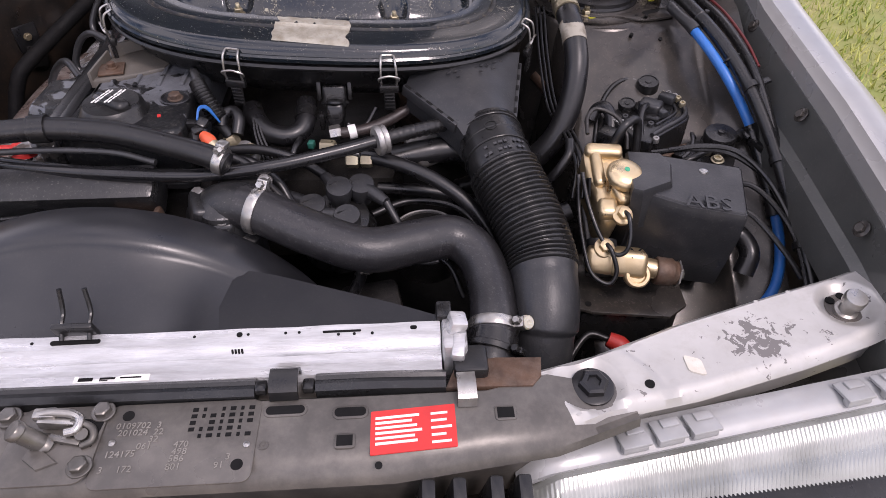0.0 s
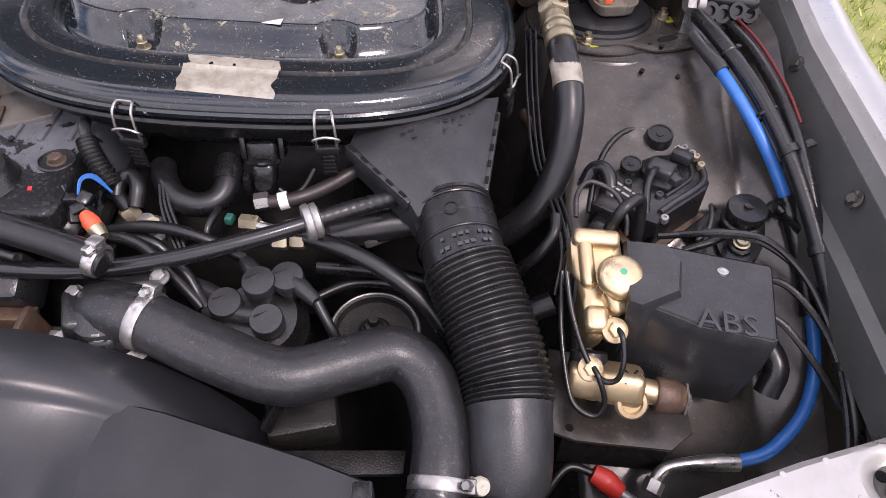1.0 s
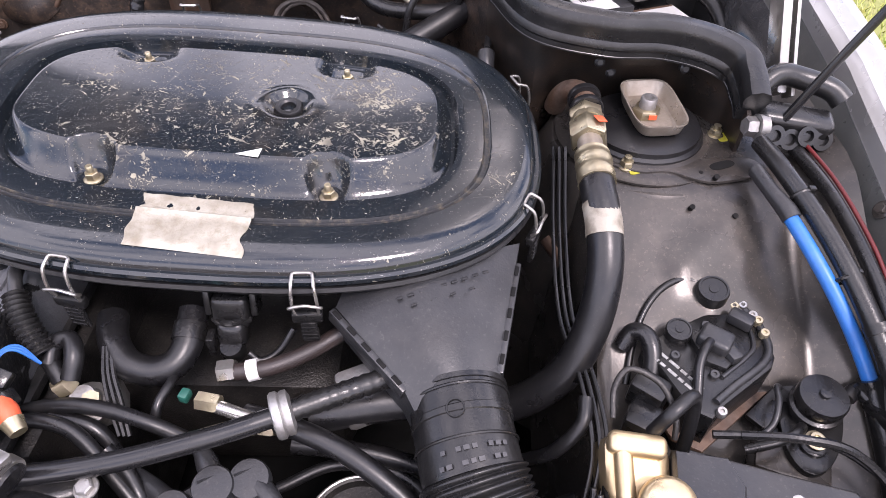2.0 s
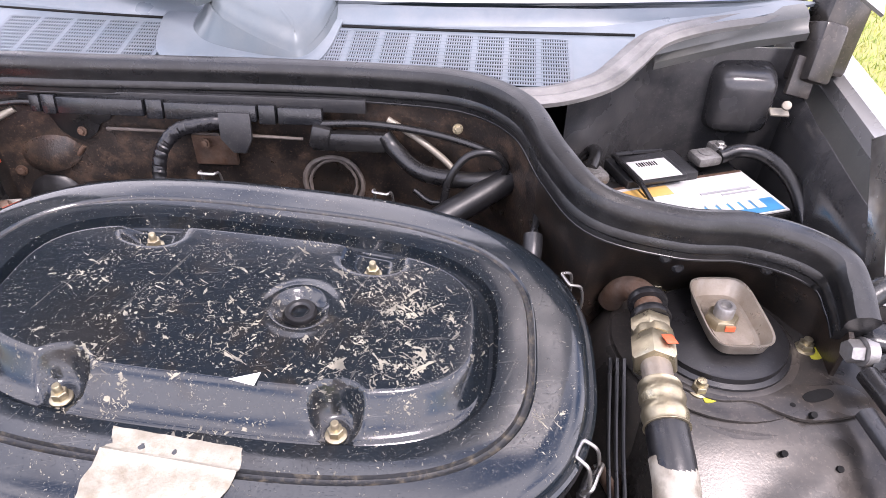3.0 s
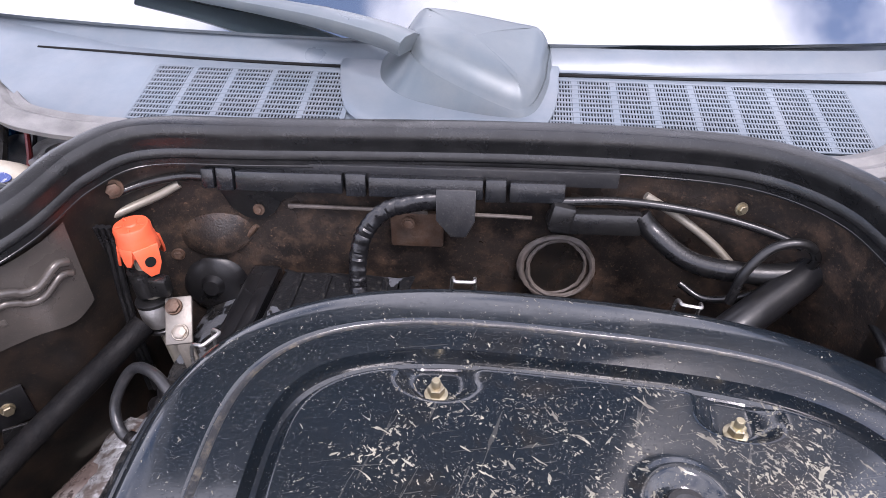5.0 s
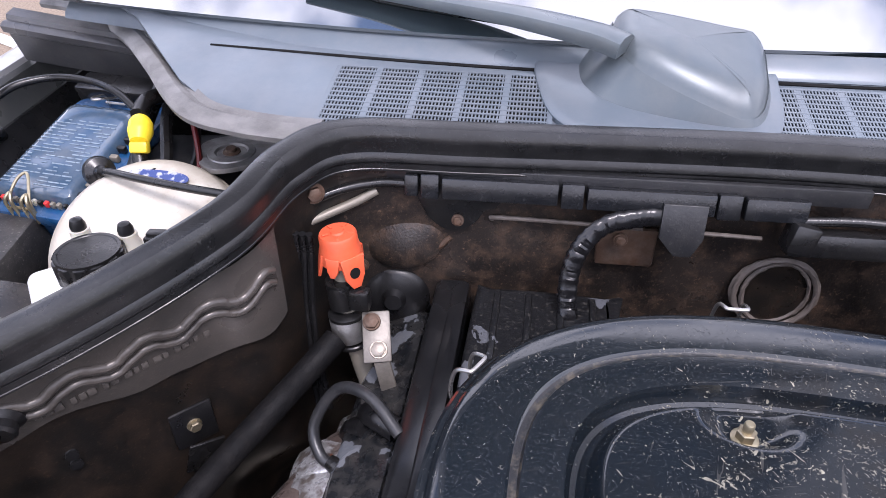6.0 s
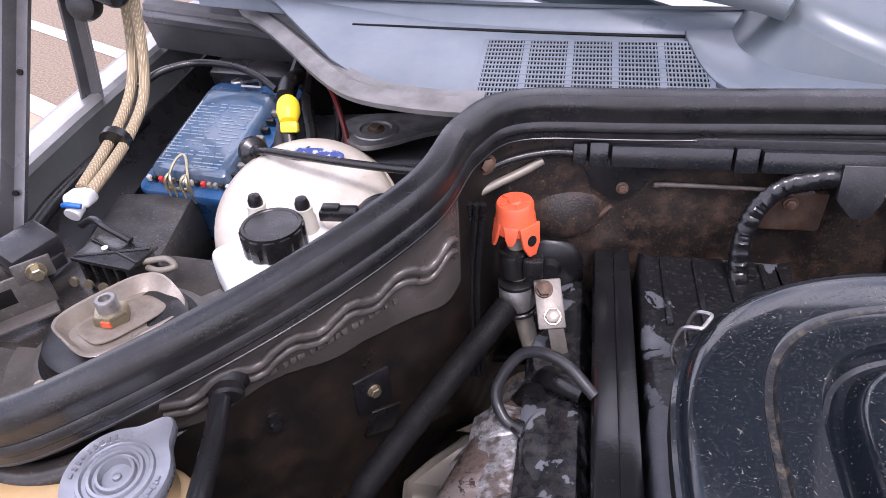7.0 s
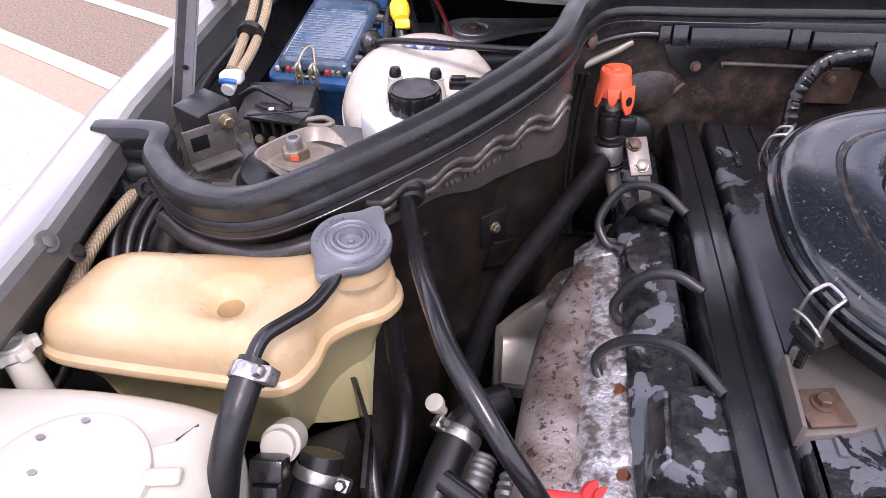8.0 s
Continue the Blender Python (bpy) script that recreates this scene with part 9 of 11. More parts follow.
sweep(b, [V(-0.572, 1.050, 0.8725), V(-0.508, 1.070, 0.8725)], 0.0012, 6, 2)
sweep(b, [V(-0.572, 1.076, 0.8725), V(-0.508, 1.048, 0.8725)], 0.0012, 6, 2)
rel = part("relay", b, PLASTIC, rb, "black ribbed relay block")
for k in range(5):
    b = bmesh.new()
    box(b, V(-0.540, 1.062, 0.851) + mr @ V(-0.026 + 0.013 * k, 0, 0), (0.004, 0.034, 0.034), mr, 0.001)
    part("relay_fin", b, PLASTIC, rel)
b = bmesh.new()
lathe(b, (-0.548, 1.062, 0.8748), (0, 0, 1), [(0.003, 0), (0.003, 0.001), (0, 0.0012)], 10)
part("white_dot", b, WHITELAB, rel)
for k in range(3):
    b = bmesh.new()
    lathe(b, (-0.572 + 0.016 * k, 1.040 - 0.002 * k, 0.852), (0, -1, 0.2), [(0.0045, 0), (0.0045, 0.003), (0, 0.003)], 12)
    part("terminal", b, YZINC, rel)
pipe(rb, [(-0.51, 1.058, 0.866), (-0.49, 1.062, 0.868), (-0.478, 1.055, 0.866), (-0.49, 1.05, 0.864), (-0.505, 1.055, 0.862)], 0.003, PIPEM, "wire_loop")
pipe(rb, [(-0.60, 1.10, 0.87), (-0.575, 1.09, 0.885), (-0.555, 1.08, 0.885), (-0.53, 1.075, 0.875)], 0.0035, PLASTIC, "cable")

# braided hoses with a white coupling
BRAID = bpy.data.materials.new("beige braided hose")
BRAID.use_nodes = True
n, l = BRAID.node_tree.nodes, BRAID.node_tree.links
pb = n["Principled BSDF"]
co = n.new("ShaderNodeTexCoord")
def wave_node(scale, rot):
    mp = n.new("ShaderNodeMapping")
    mp.inputs["Rotation"].default_value = rot
    l.new(co.outputs["Object"], mp.inputs["Vector"])
    w = n.new("ShaderNodeTexWave")
    w.inputs["Scale"].default_value = scale
    l.new(mp.outputs["Vector"], w.inputs["Vector"])
    return w.outputs["Fac"]
weave = math_node("MULTIPLY", wave_node(110, (0, 0.7, 0.8)), wave_node(110, (0, -0.7, -0.8)))
l.new(mix_node(weave, (0.26, 0.2, 0.12), (0.52, 0.43, 0.28)), pb.inputs["Base Color"])
pb.inputs["Roughness"].default_value = 0.7
bp = n.new("ShaderNodeBump")
bp.inputs["Strength"].default_value, bp.inputs["Distance"].default_value = 0.8, 0.001
l.new(weave, bp.inputs["Height"])
l.new(bp.outputs["Normal"], pb.inputs["Normal"])
bh = thing("braided_hoses", (-0.62, 1.2, 0.85), "two beige braided hoses joined by a white coupling", "hose")
pipe(bh, [(-0.62, 1.32, 1.10), (-0.626, 1.32, 1.03), (-0.632, 1.315, 0.97), (-0.632, 1.29, 0.92), (-0.628, 1.24, 0.895), (-0.622, 1.19, 0.885), (-0.622, 1.15, 0.876)], 0.0060, BRAID, "braided_hose", 14)
pipe(bh, [(-0.642, 1.335, 1.10), (-0.648, 1.335, 1.03), (-0.652, 1.325, 0.97), (-0.650, 1.295, 0.925), (-0.645, 1.245, 0.90), (-0.638, 1.195, 0.888), (-0.634, 1.152, 0.878)], 0.0060, BRAID, "braided_hose", 14)
b = bmesh.new()
box(b, (-0.628, 1.140, 0.874), (0.026, 0.026, 0.016), pose(0, 0, 0, -10, 0, 12), 0.005, 3)
lathe(b, (-0.626, 1.130, 0.870), (0, -1, -0.3), [(0.008, 0), (0.008, 0.012), (0, 0.012)], 16)
part("white_coupling", b, WHITE, bh)
b = bmesh.new()
sweep(b, [(-0.634, 1.122, 0.876), (-0.625, 1.119, 0.879), (-0.614, 1.122, 0.876)], 0.003, 10, 4)
part("blue_ring", b, BLUE, bh)
for p, d in (((-0.635, 1.225, 0.895), (0.1, -1, -0.2)),):
    b = bmesh.new()
    lathe(b, p, d, [(0.010, -0.005), (0.0165, -0.005), (0.0165, 0.005), (0.010, 0.005)], 20)
    part("strap", b, PLASTIC, bh)
hose("braided_hose", [(-0.645, 0.99, 0.825), (-0.651, 0.945, 0.836), (-0.653, 0.906, 0.834), (-0.653, 0.869, 0.829), (-0.653, 0.837, 0.818), (-0.654, 0.80, 0.803), (-0.660, 0.738, 0.769), (-0.66, 0.69, 0.745)], 0.0064, BRAID, "beige braided hose beside the wing", "hose", 14)
for k, dx in enumerate((0.0, 0.016, 0.03)):
    hose("wing_cable", [(-0.64 + dx, 0.985, 0.83), (-0.648 + dx, 0.95, 0.835), (-0.655 + dx, 0.905, 0.82), (-0.648 + dx * 0.7, 0.86, 0.79), (-0.66, 0.78, 0.75), (-0.67, 0.70, 0.72)], 0.0075 - 0.0012 * k, PLASTIC, "black cable beside the wing", "cable", 10, 7, "wing cables")
MAROON = surf("dull maroon rubber", (0.045, 0.016, 0.016), (0.025, 0.012, 0.012), 0.45, 0, 30, bump=0.1, dust=0.15)
hose("thin_hose", [(-0.664, 0.90, 0.812), (-0.670, 0.84, 0.806), (-0.671, 0.81, 0.806), (-0.671, 0.785, 0.792), (-0.671, 0.74, 0.768)], 0.0042, MAROON, "thin dull maroon hose below the wing rail", "hose", 10)
bolt(body, (-0.645, 0.815, 0.872), (0.85, -0.1, 0.5), 0.0055, 0.004, RAIL, 1.8, "rail_bolt")
hose("wing_loom", [(-0.675, 1.33, 0.87), (-0.675, 1.24, 0.865), (-0.672, 1.15, 0.86), (-0.665, 1.08, 0.85), (-0.66, 1.02, 0.845)], 0.010, PLASTIC, "black cable loom along the wing rail", "wiring loom", 12)
# folded rubber end of the seal
b = bmesh.new()
for c, sz, tip in (((-0.662, 0.975, 0.874), (0.070, 0.022, 0.004), 6), ((-0.662, 0.966, 0.856), (0.068, 0.004, 0.032), -8), ((-0.694, 0.968, 0.862), (0.004, 0.026, 0.036), 0), ((-0.668, 0.985, 0.846), (0.070, 0.026, 0.004), 0)):
    box(b, c, sz, pose(0, 0, 0, tip, -3, -3), 0.0015, 2)
box(b, (-0.640, 0.962, 0.848), (0.050, 0.022, 0.030), pose(0, 0, 0, 12, 0, 14), 0.009, 3)
for x, z in ((-0.668, 0.84), (-0.65, 0.835), (-0.635, 0.843)):
    lathe(b, (x, 0.945, z), (0.2, -1, 0.3), [(0.010, 0), (0.012, 0.008), (0.007, 0.008), (0.006, 0.002)], 14)
single("seal_bracket", b, GREYPLAST, "dark grey hollow rubber bracket at the seal's end", "bracket")

# brake booster with fluid reservoir
bo = thing("brake_booster", (-0.415, 1.2, 0.66), "cream painted brake booster with white fluid reservoir", "brake booster")
b = bmesh.new()
BOC, BON = V(-0.408, 1.184, 0.829), V(0.02, -0.49, 0.87)
lathe(b, BOC, BON, [(0.070, -0.11), (0.088, -0.095), (0.095, -0.05), (0.0965, -0.008), (0.0965, 0.006), (0.0955, 0.014), (0.090, 0.026), (0.077, 0.0355), (0.055, 0.0405), (0.030, 0.043), (0, 0.044)], 56)
part("booster_shell", b, CREAM, bo, "cream domed booster shell")
b = bmesh.new()
lathe(b, BOC, BON, [(0.0955, -0.008), (0.0990, -0.006), (0.1000, -0.001), (0.0990, 0.004), (0.0955, 0.006)], 56)
part("crimped_rim", b, CREAM, bo)
b = bmesh.new()
m = pose(0, 0, 0, 0, 0, 42)
box(b, (-0.395, 1.088, 0.850), (0.105, 0.070, 0.045), m, 0.010, 4)
box(b, (-0.372, 1.075, 0.82), (0.10, 0.058, 0.06), m, 0.008, 3)
lathe(b, (-0.3935, 1.086, 0.862), (0, 0, 1), [(0.026, 0), (0.025, 0.014), (0, 0.014)], 28)
res = part("reservoir", b, WHITE, bo, "white plastic fluid reservoir")
b = bmesh.new()
segs = []
for k in range(72):
    a = 2 * math.pi * k / 72
    r = 0.0285 if (k // 2) % 3 else 0.0268
    segs.append((r * math.cos(a), r * math.sin(a)))
prism(b, segs, 0.874, 0.895, Matrix.Translation((-0.3935, 1.086, 0)), 0.002)
lathe(b, (-0.3935, 1.086, 0.8955), (0, 0, 1), [(0.0268, -0.002), (0.0262, 0.0015), (0.0235, 0.0015), (0.0228, 0.0008), (0, 0.0008)], 36)
part("reservoir_cap", b, PLASTIC, res, "black screw cap with a notched edge")
for x, y in ((-0.421, 1.116), (-0.376, 1.116)):
    b = bmesh.new()
    lathe(b, (x, y, 0.86), (0, 0, 1), [(0.013, 0), (0.010, 0.026), (0.0085, 0.028), (0.0085, 0.036), (0, 0.036)], 20)
    post = part("sensor_post", b, IVORY, res)
    b = bmesh.new()
    lathe(b, (x, y, 0.8955), (0, 0, 1), [(0.0065, 0), (0.0068, 0.005), (0.005, 0.010), (0, 0.012)], 16)
    part("black_tip", b, RUBBER, post)
b = bmesh.new()
box(b, (-0.345, 1.122, 0.888), (0.034, 0.015, 0.010), pose(0, 0, 0, 0, 0, 5), 0.002)
box(b, (-0.352, 1.122, 0.894), (0.016, 0.009, 0.004), pose(0, 0, 0, 0, 0, 5), 0.001)
part("plug", b, PLASTIC, res)
pipe(bo, [(-0.33, 1.125, 0.88), (-0.318, 1.14, 0.888), (-0.305, 1.15, 0.885), (-0.295, 1.145, 0.875)], 0.008, RUBBER, "hose")
b = bmesh.new()
prism(b, oval(0.034, 0.008, 2.4, 30), 0, 0.001, Matrix.Translation(BOC + BON * 0.0415 + V(0.004, 0.052, 0.029)) @ turned(BON, V(0, 1, 0.5)))
part("blue_sticker", b, surf("blue sticker", (0.03, 0.055, 0.20), (0.42, 0.43, 0.46), 0.4, 0, 120, mix=(0.5, 0.6)), bo, "blue and white sticker")
# black vacuum line over the booster
hose("vacuum_line", [(-0.475, 1.228, 0.888), (-0.45, 1.212, 0.898), (-0.41, 1.192, 0.906), (-0.36, 1.178, 0.909), (-0.30, 1.165, 0.912), (-0.255, 1.158, 0.915)], 0.0040, PLASTIC, "black vacuum line over the brake booster", "hose", 12)
b = bmesh.new()
lathe(b, (-0.482, 1.236, 0.884), (0.7, -0.6, 0.25), [(0.004, -0.004), (0.015, 0), (0.0165, 0.004), (0.015, 0.010), (0.008, 0.014), (0.006, 0.020)], 24)
single("rubber_cup", b, RUBBER, "round black rubber cup on the vacuum line", "grommet")
yp = thing("yellow_plug", (-0.453, 1.28, 0.87), "yellow cable plug above the brake booster", "plug")
b = bmesh.new()
sweep(b, [(-0.4545, 1.289, 0.9165), (-0.4535, 1.286, 0.916), (-0.4505, 1.277, 0.911), (-0.447, 1.266, 0.905)], [0.0100, 0.0125, 0.0130, 0.0095], 20, 6)
box(b, (-0.444, 1.260, 0.902), (0.019, 0.012, 0.012), pose(0, 0, 0, -30, 0, 10), 0.0025)
part("plug_body", b, YELLOW, yp)
pipe(yp, [(-0.448, 1.262, 0.893), (-0.442, 1.25, 0.88), (-0.43, 1.238, 0.882), (-0.41, 1.225, 0.89)], 0.008, PLASTIC, "cable")
pipe(yp, [(-0.465, 1.36, 0.92), (-0.468, 1.33, 0.925), (-0.463, 1.30, 0.92)], 0.009, PLASTIC, "cable")

# fuse box with a clear lid
fb = thing("fuse_box", (-0.56, 1.31, 0.78), "blue fuse box with a clear printed lid and wire clips", "fuse box")
fm = Matrix.Translation((-0.5505, 1.291, 0.866)) @ pose(0, 0, 0, 15.5, 0, -6)
b = bmesh.new()
loft(b, [[fm @ V(x, y, z) for x, y in rect(-0.055 - e, 0.066 + e, -0.088 - e, 0.096 + e, 0.014)] for z, e in ((-0.08, -0.004), (-0.012, 0.0), (-0.010, 0.004), (0.0, 0.005), (0.003, 0.004), (0.003, 0.0))], True)
BLUEB = surf("dark blue box plastic", (0.012, 0.075, 0.19), (0.008, 0.05, 0.13), 0.25, 0, 20, bump=0.05, dust=0.2)
part("box_base", b, BLUEB, fb, "dark blue plastic box")
for k in range(14):
    b = bmesh.new()
    box(b, fm @ V(-0.046 + 0.0078 * k, -0.0785, 0.009), (0.0046, 0.005, 0.007), fm.to_3x3().to_4x4(), 0.001)
    part("fuse", b, (IVORY, PLASTIC, REDLAB, PIPEM, PIPEM, PLASTIC, IVORY)[k % 7], fb)
for k in range(9):
    b = bmesh.new()
    box(b, fm @ V(0.056, -0.06 + 0.015 * k, 0.008), (0.010, 0.006, 0.008), fm.to_3x3().to_4x4(), 0.001)
    part("fuse", b, (PLASTIC, PIPEM, PLASTIC)[k % 3], fb)
LIDB = surf("smoky blue lid plastic", (0.045, 0.085, 0.14), (0.03, 0.06, 0.10), 0.12, 0, 14, bump=0.03, dust=0.5, dust_col=(0.2, 0.2, 0.19), coat=0.8)
b = bmesh.new()
loft(b, [[fm @ V(x, y, z) for x, y in rect(-0.050 + e, 0.047 - e + 0.004, -0.074 + e, 0.076 - e, 0.009)] for z, e in ((0.003, 0.0), (0.014, 0.002), (0.018, 0.006), (0.019, 0.012))], True)
lidb = part("lid", b, LIDB, fb, "dusty translucent blue lid with printed lines")
random.seed(5)
FBPRINT = surf("pale blue lid print", (0.22, 0.28, 0.33), (0.10, 0.14, 0.19), 0.5, 0, 160, bump=0.0)
for k in range(20):
    for x0, x1 in ((-0.041, -0.003), (0.001, 0.040)):
        at_ = x0
        while at_ < x1 - 0.004:
            w = min(random.uniform(0.004, 0.016), x1 - at_)
            if random.random() < 0.8:
                b = bmesh.new()
                box(b, fm @ V(at_ + w / 2, -0.062 + 0.0054 * k, 0.0193), (w, 0.0015, 0.0006), fm.to_3x3().to_4x4())
                part("print_bar", b, FBPRINT, lidb)
            at_ += w + 0.0014
for y in (-0.088, 0.090):
    b = bmesh.new()
    s = -1 if y < 0 else 1
    sweep(b, [fm @ V(-0.012, y, -0.002), fm @ V(-0.013, y + 0.002, 0.016), fm @ V(-0.010, y - 0.012 * s, 0.026), fm @ V(-0.006, y - 0.022 * s, 0.032), fm @ V(0.0, y - 0.027 * s, 0.034), fm @ V(0.006, y - 0.022 * s, 0.032), fm @ V(0.010, y - 0.012 * s, 0.026), fm @ V(0.013, y + 0.002, 0.016), fm @ V(0.012, y, -0.002)], 0.0016, 8, 5)
    sweep(b, [fm @ V(-0.014, y, 0.008), fm @ V(0.014, y, 0.008)], 0.0018, 8, 2)
    if s < 0:
        for e in (-0.010, 0.010):
            sweep(b, [fm @ V(e - 0.004, y - 0.004, -0.008), fm @ V(e - 0.004, y - 0.002, 0.018), fm @ V(e, y + 0.006, 0.024), fm @ V(e + 0.004, y - 0.002, 0.018), fm @ V(e + 0.004, y - 0.004, -0.008)], 0.0018, 8, 5)
    part("wire_clip", b, YZINC if s < 0 else STEEL, fb, "bent wire lid clip")
b = bmesh.new()
box(b, fm @ V(0.004, 0.116, 0.004), (0.135, 0.034, 0.03), fm.to_3x3().to_4x4(), 0.004)
part("rear_ledge", b, PLASTIC, fb)
# plain black box in front of it
b = bmesh.new()
m = pose(0, 0, 0, 4, 0, 9)
box(b, (-0.585, 1.155, 0.795), (0.088, 0.115, 0.085), m, 0.004, 2)
bx = single("black_control_box", b, surf("dusty black box plastic", (0.020, 0.020, 0.021), (0.03, 0.029, 0.028), 0.42, 0, 30, bump=0.15, dust=0.35, dust_col=(0.13, 0.12, 0.11), speck=0.9), "plain dusty black box beside the fuse box", "control box")
# cables behind the booster
for k, (pts, mat_) in enumerate((([(-0.44, 1.36, 0.92), (-0.41, 1.315, 0.915), (-0.385, 1.27, 0.89), (-0.375, 1.24, 0.875)], REDWIRE), ([(-0.455, 1.38, 0.93), (-0.45, 1.33, 0.905), (-0.43, 1.28, 0.88), (-0.42, 1.25, 0.87)], PLASTIC),
                                 ([(-0.47, 1.38, 0.935), (-0.475, 1.33, 0.90), (-0.47, 1.28, 0.87), (-0.47, 1.25, 0.85)], PLASTIC), ([(-0.43, 1.35, 0.92), (-0.415, 1.33, 0.90), (-0.405, 1.30, 0.88), (-0.40, 1.27, 0.87)], PLASTIC),
                                 ([(-0.475, 1.40, 0.95), (-0.46, 1.37, 0.94), (-0.445, 1.345, 0.93)], REDWIRE))):
    hose("loom_cable", pts, (0.0032, 0.007, 0.008, 0.004, 0.004)[k], mat_, "red wire beside the fuse box" if mat_ is REDWIRE else "black cable beside the fuse box", "cable", 8, 6, "loom cables")
hose("relay_cable", [(-0.655, 1.315, 0.918), (-0.634, 1.338, 0.930), (-0.602, 1.362, 0.932), (-0.557, 1.362, 0.930), (-0.515, 1.345, 0.926), (-0.485, 1.328, 0.915)], 0.0045, PLASTIC, "grey cable around the fuse box", "cable", 10)
# wiper bearing plate behind the booster
wp = thing("wiper_bearing_plate", (-0.345, 1.285, 0.86), "grey steel plate with a riveted bearing", "plate")
b = bmesh.new()
prism(b, closed_curve([(-0.398, 1.305), (-0.385, 1.265), (-0.362, 1.248), (-0.335, 1.258), (-0.30, 1.285), (-0.25, 1.312), (-0.222, 1.335), (-0.225, 1.350), (-0.27, 1.338), (-0.33, 1.332), (-0.375, 1.328)], 4), 0.884, 0.8895, None, 0.0015)
lathe(b, (-0.356, 1.287, 0.889), (0, 0, 1), [(0.026, 0), (0.025, 0.002), (0.018, 0.003), (0.016, 0.001), (0.0, 0.001)], 32)
part("plate", b, ALU, wp)
b = bmesh.new()
lathe(b, (-0.356, 1.287, 0.8895), (0, -0.1, 1), [(0.0095, 0), (0.0095, 0.002), (0.006, 0.003), (0.0055, 0.006), (0, 0.0065)], 18)
part("bearing", b, BROWN, wp, "rusty bearing pin")
b = bmesh.new()
box(b, (-0.375, 1.325, 0.80), (0.22, 0.13, 0.136), pose(0, 0, 0, 0, 0, 8), 0.02, 4)
single("heater_box", b, GREYPLAST, "dark grey heater housing behind the booster", "housing")

bon = thing("bonnet", (0.05, 1.29, 1.03), "silver car bonnet standing upright on two hinges", "bonnet")
# ---- bulkhead fittings ----
cr = thing("cable_rail", (0.03, 1.185, 0.905), "black segmented cable rail along the bulkhead", "cable rail")
RAILBLACK = surf("worn black rail plastic", (0.010, 0.011, 0.013), (0.006, 0.0065, 0.0075), 0.24, 0, 30, bump=0.15, dust=0.12, dust_col=(0.07, 0.07, 0.07), speck=0.3)
xs = (-0.142, -0.130, -0.128, -0.112, -0.1095, -0.0105, -0.008, 0.011, 0.0135, 0.118, 0.120, 0.139, 0.142, 0.192)
for k in range(0, len(xs), 2):
    x0, x1 = xs[k], xs[k + 1]
    b = bmesh.new()
    tall = 0.022 if (k // 2) % 2 else 0.019
    box(b, ((x0 + x1) / 2, 1.180 + 0.035 * (x0 + 0.14), 0.9295 - 0.015 * (x0 + 0.14)), (x1 - x0, 0.014, tall), pose(0, 0, 0, -12, 0, 2), 0.0015)
    part("rail_segment", b, RAILBLACK, cr)
b = bmesh.new()
box(b, (0.04, 1.192, 0.936), (0.40, 0.006, 0.016), pose(0, 0, 0, 0, 0, 2), 0.001)
part("rail_backing", b, GREYPLAST, cr)
b = bmesh.new()
prism(b, [(-0.018, 0.012), (0.018, 0.012), (0.018, -0.018), (0.010, -0.034), (-0.004, -0.034), (-0.018, -0.018)], -0.002, 0.002, Matrix.Translation((0.094, 1.176, 0.918)) @ pose(0, 0, 0, 78, 0, 2), 0.0006)
tabp = part("rail_tab", b, GREYPLAST, cr, "grey metal tab with a hole")
b = bmesh.new()
lathe(b, (0.097, 1.172, 0.892), (0, -1, 0.2), [(0.003, 0), (0.003, 0.0025), (0, 0.0025)], 12)
part("round_hole", b, DARK, tabp)
LIPM = surf("dirty beige insulation edge", (0.13, 0.11, 0.095), (0.07, 0.058, 0.05), 0.6, 0, 60, bump=0.4)
hose("bulkhead_cable", [(-0.236, 1.135, 0.918), (-0.20, 1.165, 0.925), (-0.165, 1.178, 0.929), (-0.14, 1.18, 0.929)], 0.0042, PLASTIC, "black cable into the bulkhead rail", "cable", 10)
hose("bulkhead_pipe", [(-0.226, 1.142, 0.902), (-0.205, 1.16, 0.906), (-0.185, 1.172, 0.912), (-0.168, 1.18, 0.92)], 0.0042, PIPEM, "beige thin pipe under the bulkhead rail", "pipe", 10)
hose("bulkhead_cable", [(0.19, 1.186, 0.918), (0.24, 1.188, 0.92), (0.293, 1.184, 0.918), (0.345, 1.174, 0.913), (0.39, 1.158, 0.905), (0.42, 1.135, 0.893), (0.433, 1.10, 0.882), (0.43, 1.05, 0.882), (0.425, 1.02, 0.87)], 0.0042, PLASTIC, "black cable curving along the bulkhead", "cable", 10)
b = bmesh.new()
sweep(b, [(0.429, 1.045, 0.882), (0.428, 1.03, 0.872), (0.425, 1.01, 0.85)], 0.0095, 14, 4)
single("cable_sleeve", b, GREYPLAST, "grey rubber sleeve at the cable's end", "sleeve")
hose("bulkhead_pipe", [(0.265, 1.192, 0.925), (0.30, 1.188, 0.905), (0.33, 1.18, 0.885), (0.35, 1.17, 0.868)], 0.004, PIPEM, "beige thin pipe at the bulkhead", "pipe", 10)
hose("heater_hose", [(0.262, 1.185, 0.908), (0.275, 1.178, 0.895), (0.305, 1.155, 0.882), (0.345, 1.142, 0.882), (0.385, 1.14, 0.885), (0.41, 1.15, 0.89)], 0.0095, PLASTIC, "black heater hose at the bulkhead", "hose", 14)
hose("heater_hose", [(0.425, 1.158, 0.895), (0.405, 1.145, 0.885), (0.37, 1.12, 0.872), (0.335, 1.095, 0.86), (0.30, 1.075, 0.84)], 0.015, RUBBER, "thick black heater hose behind the air filter", "hose", 18)
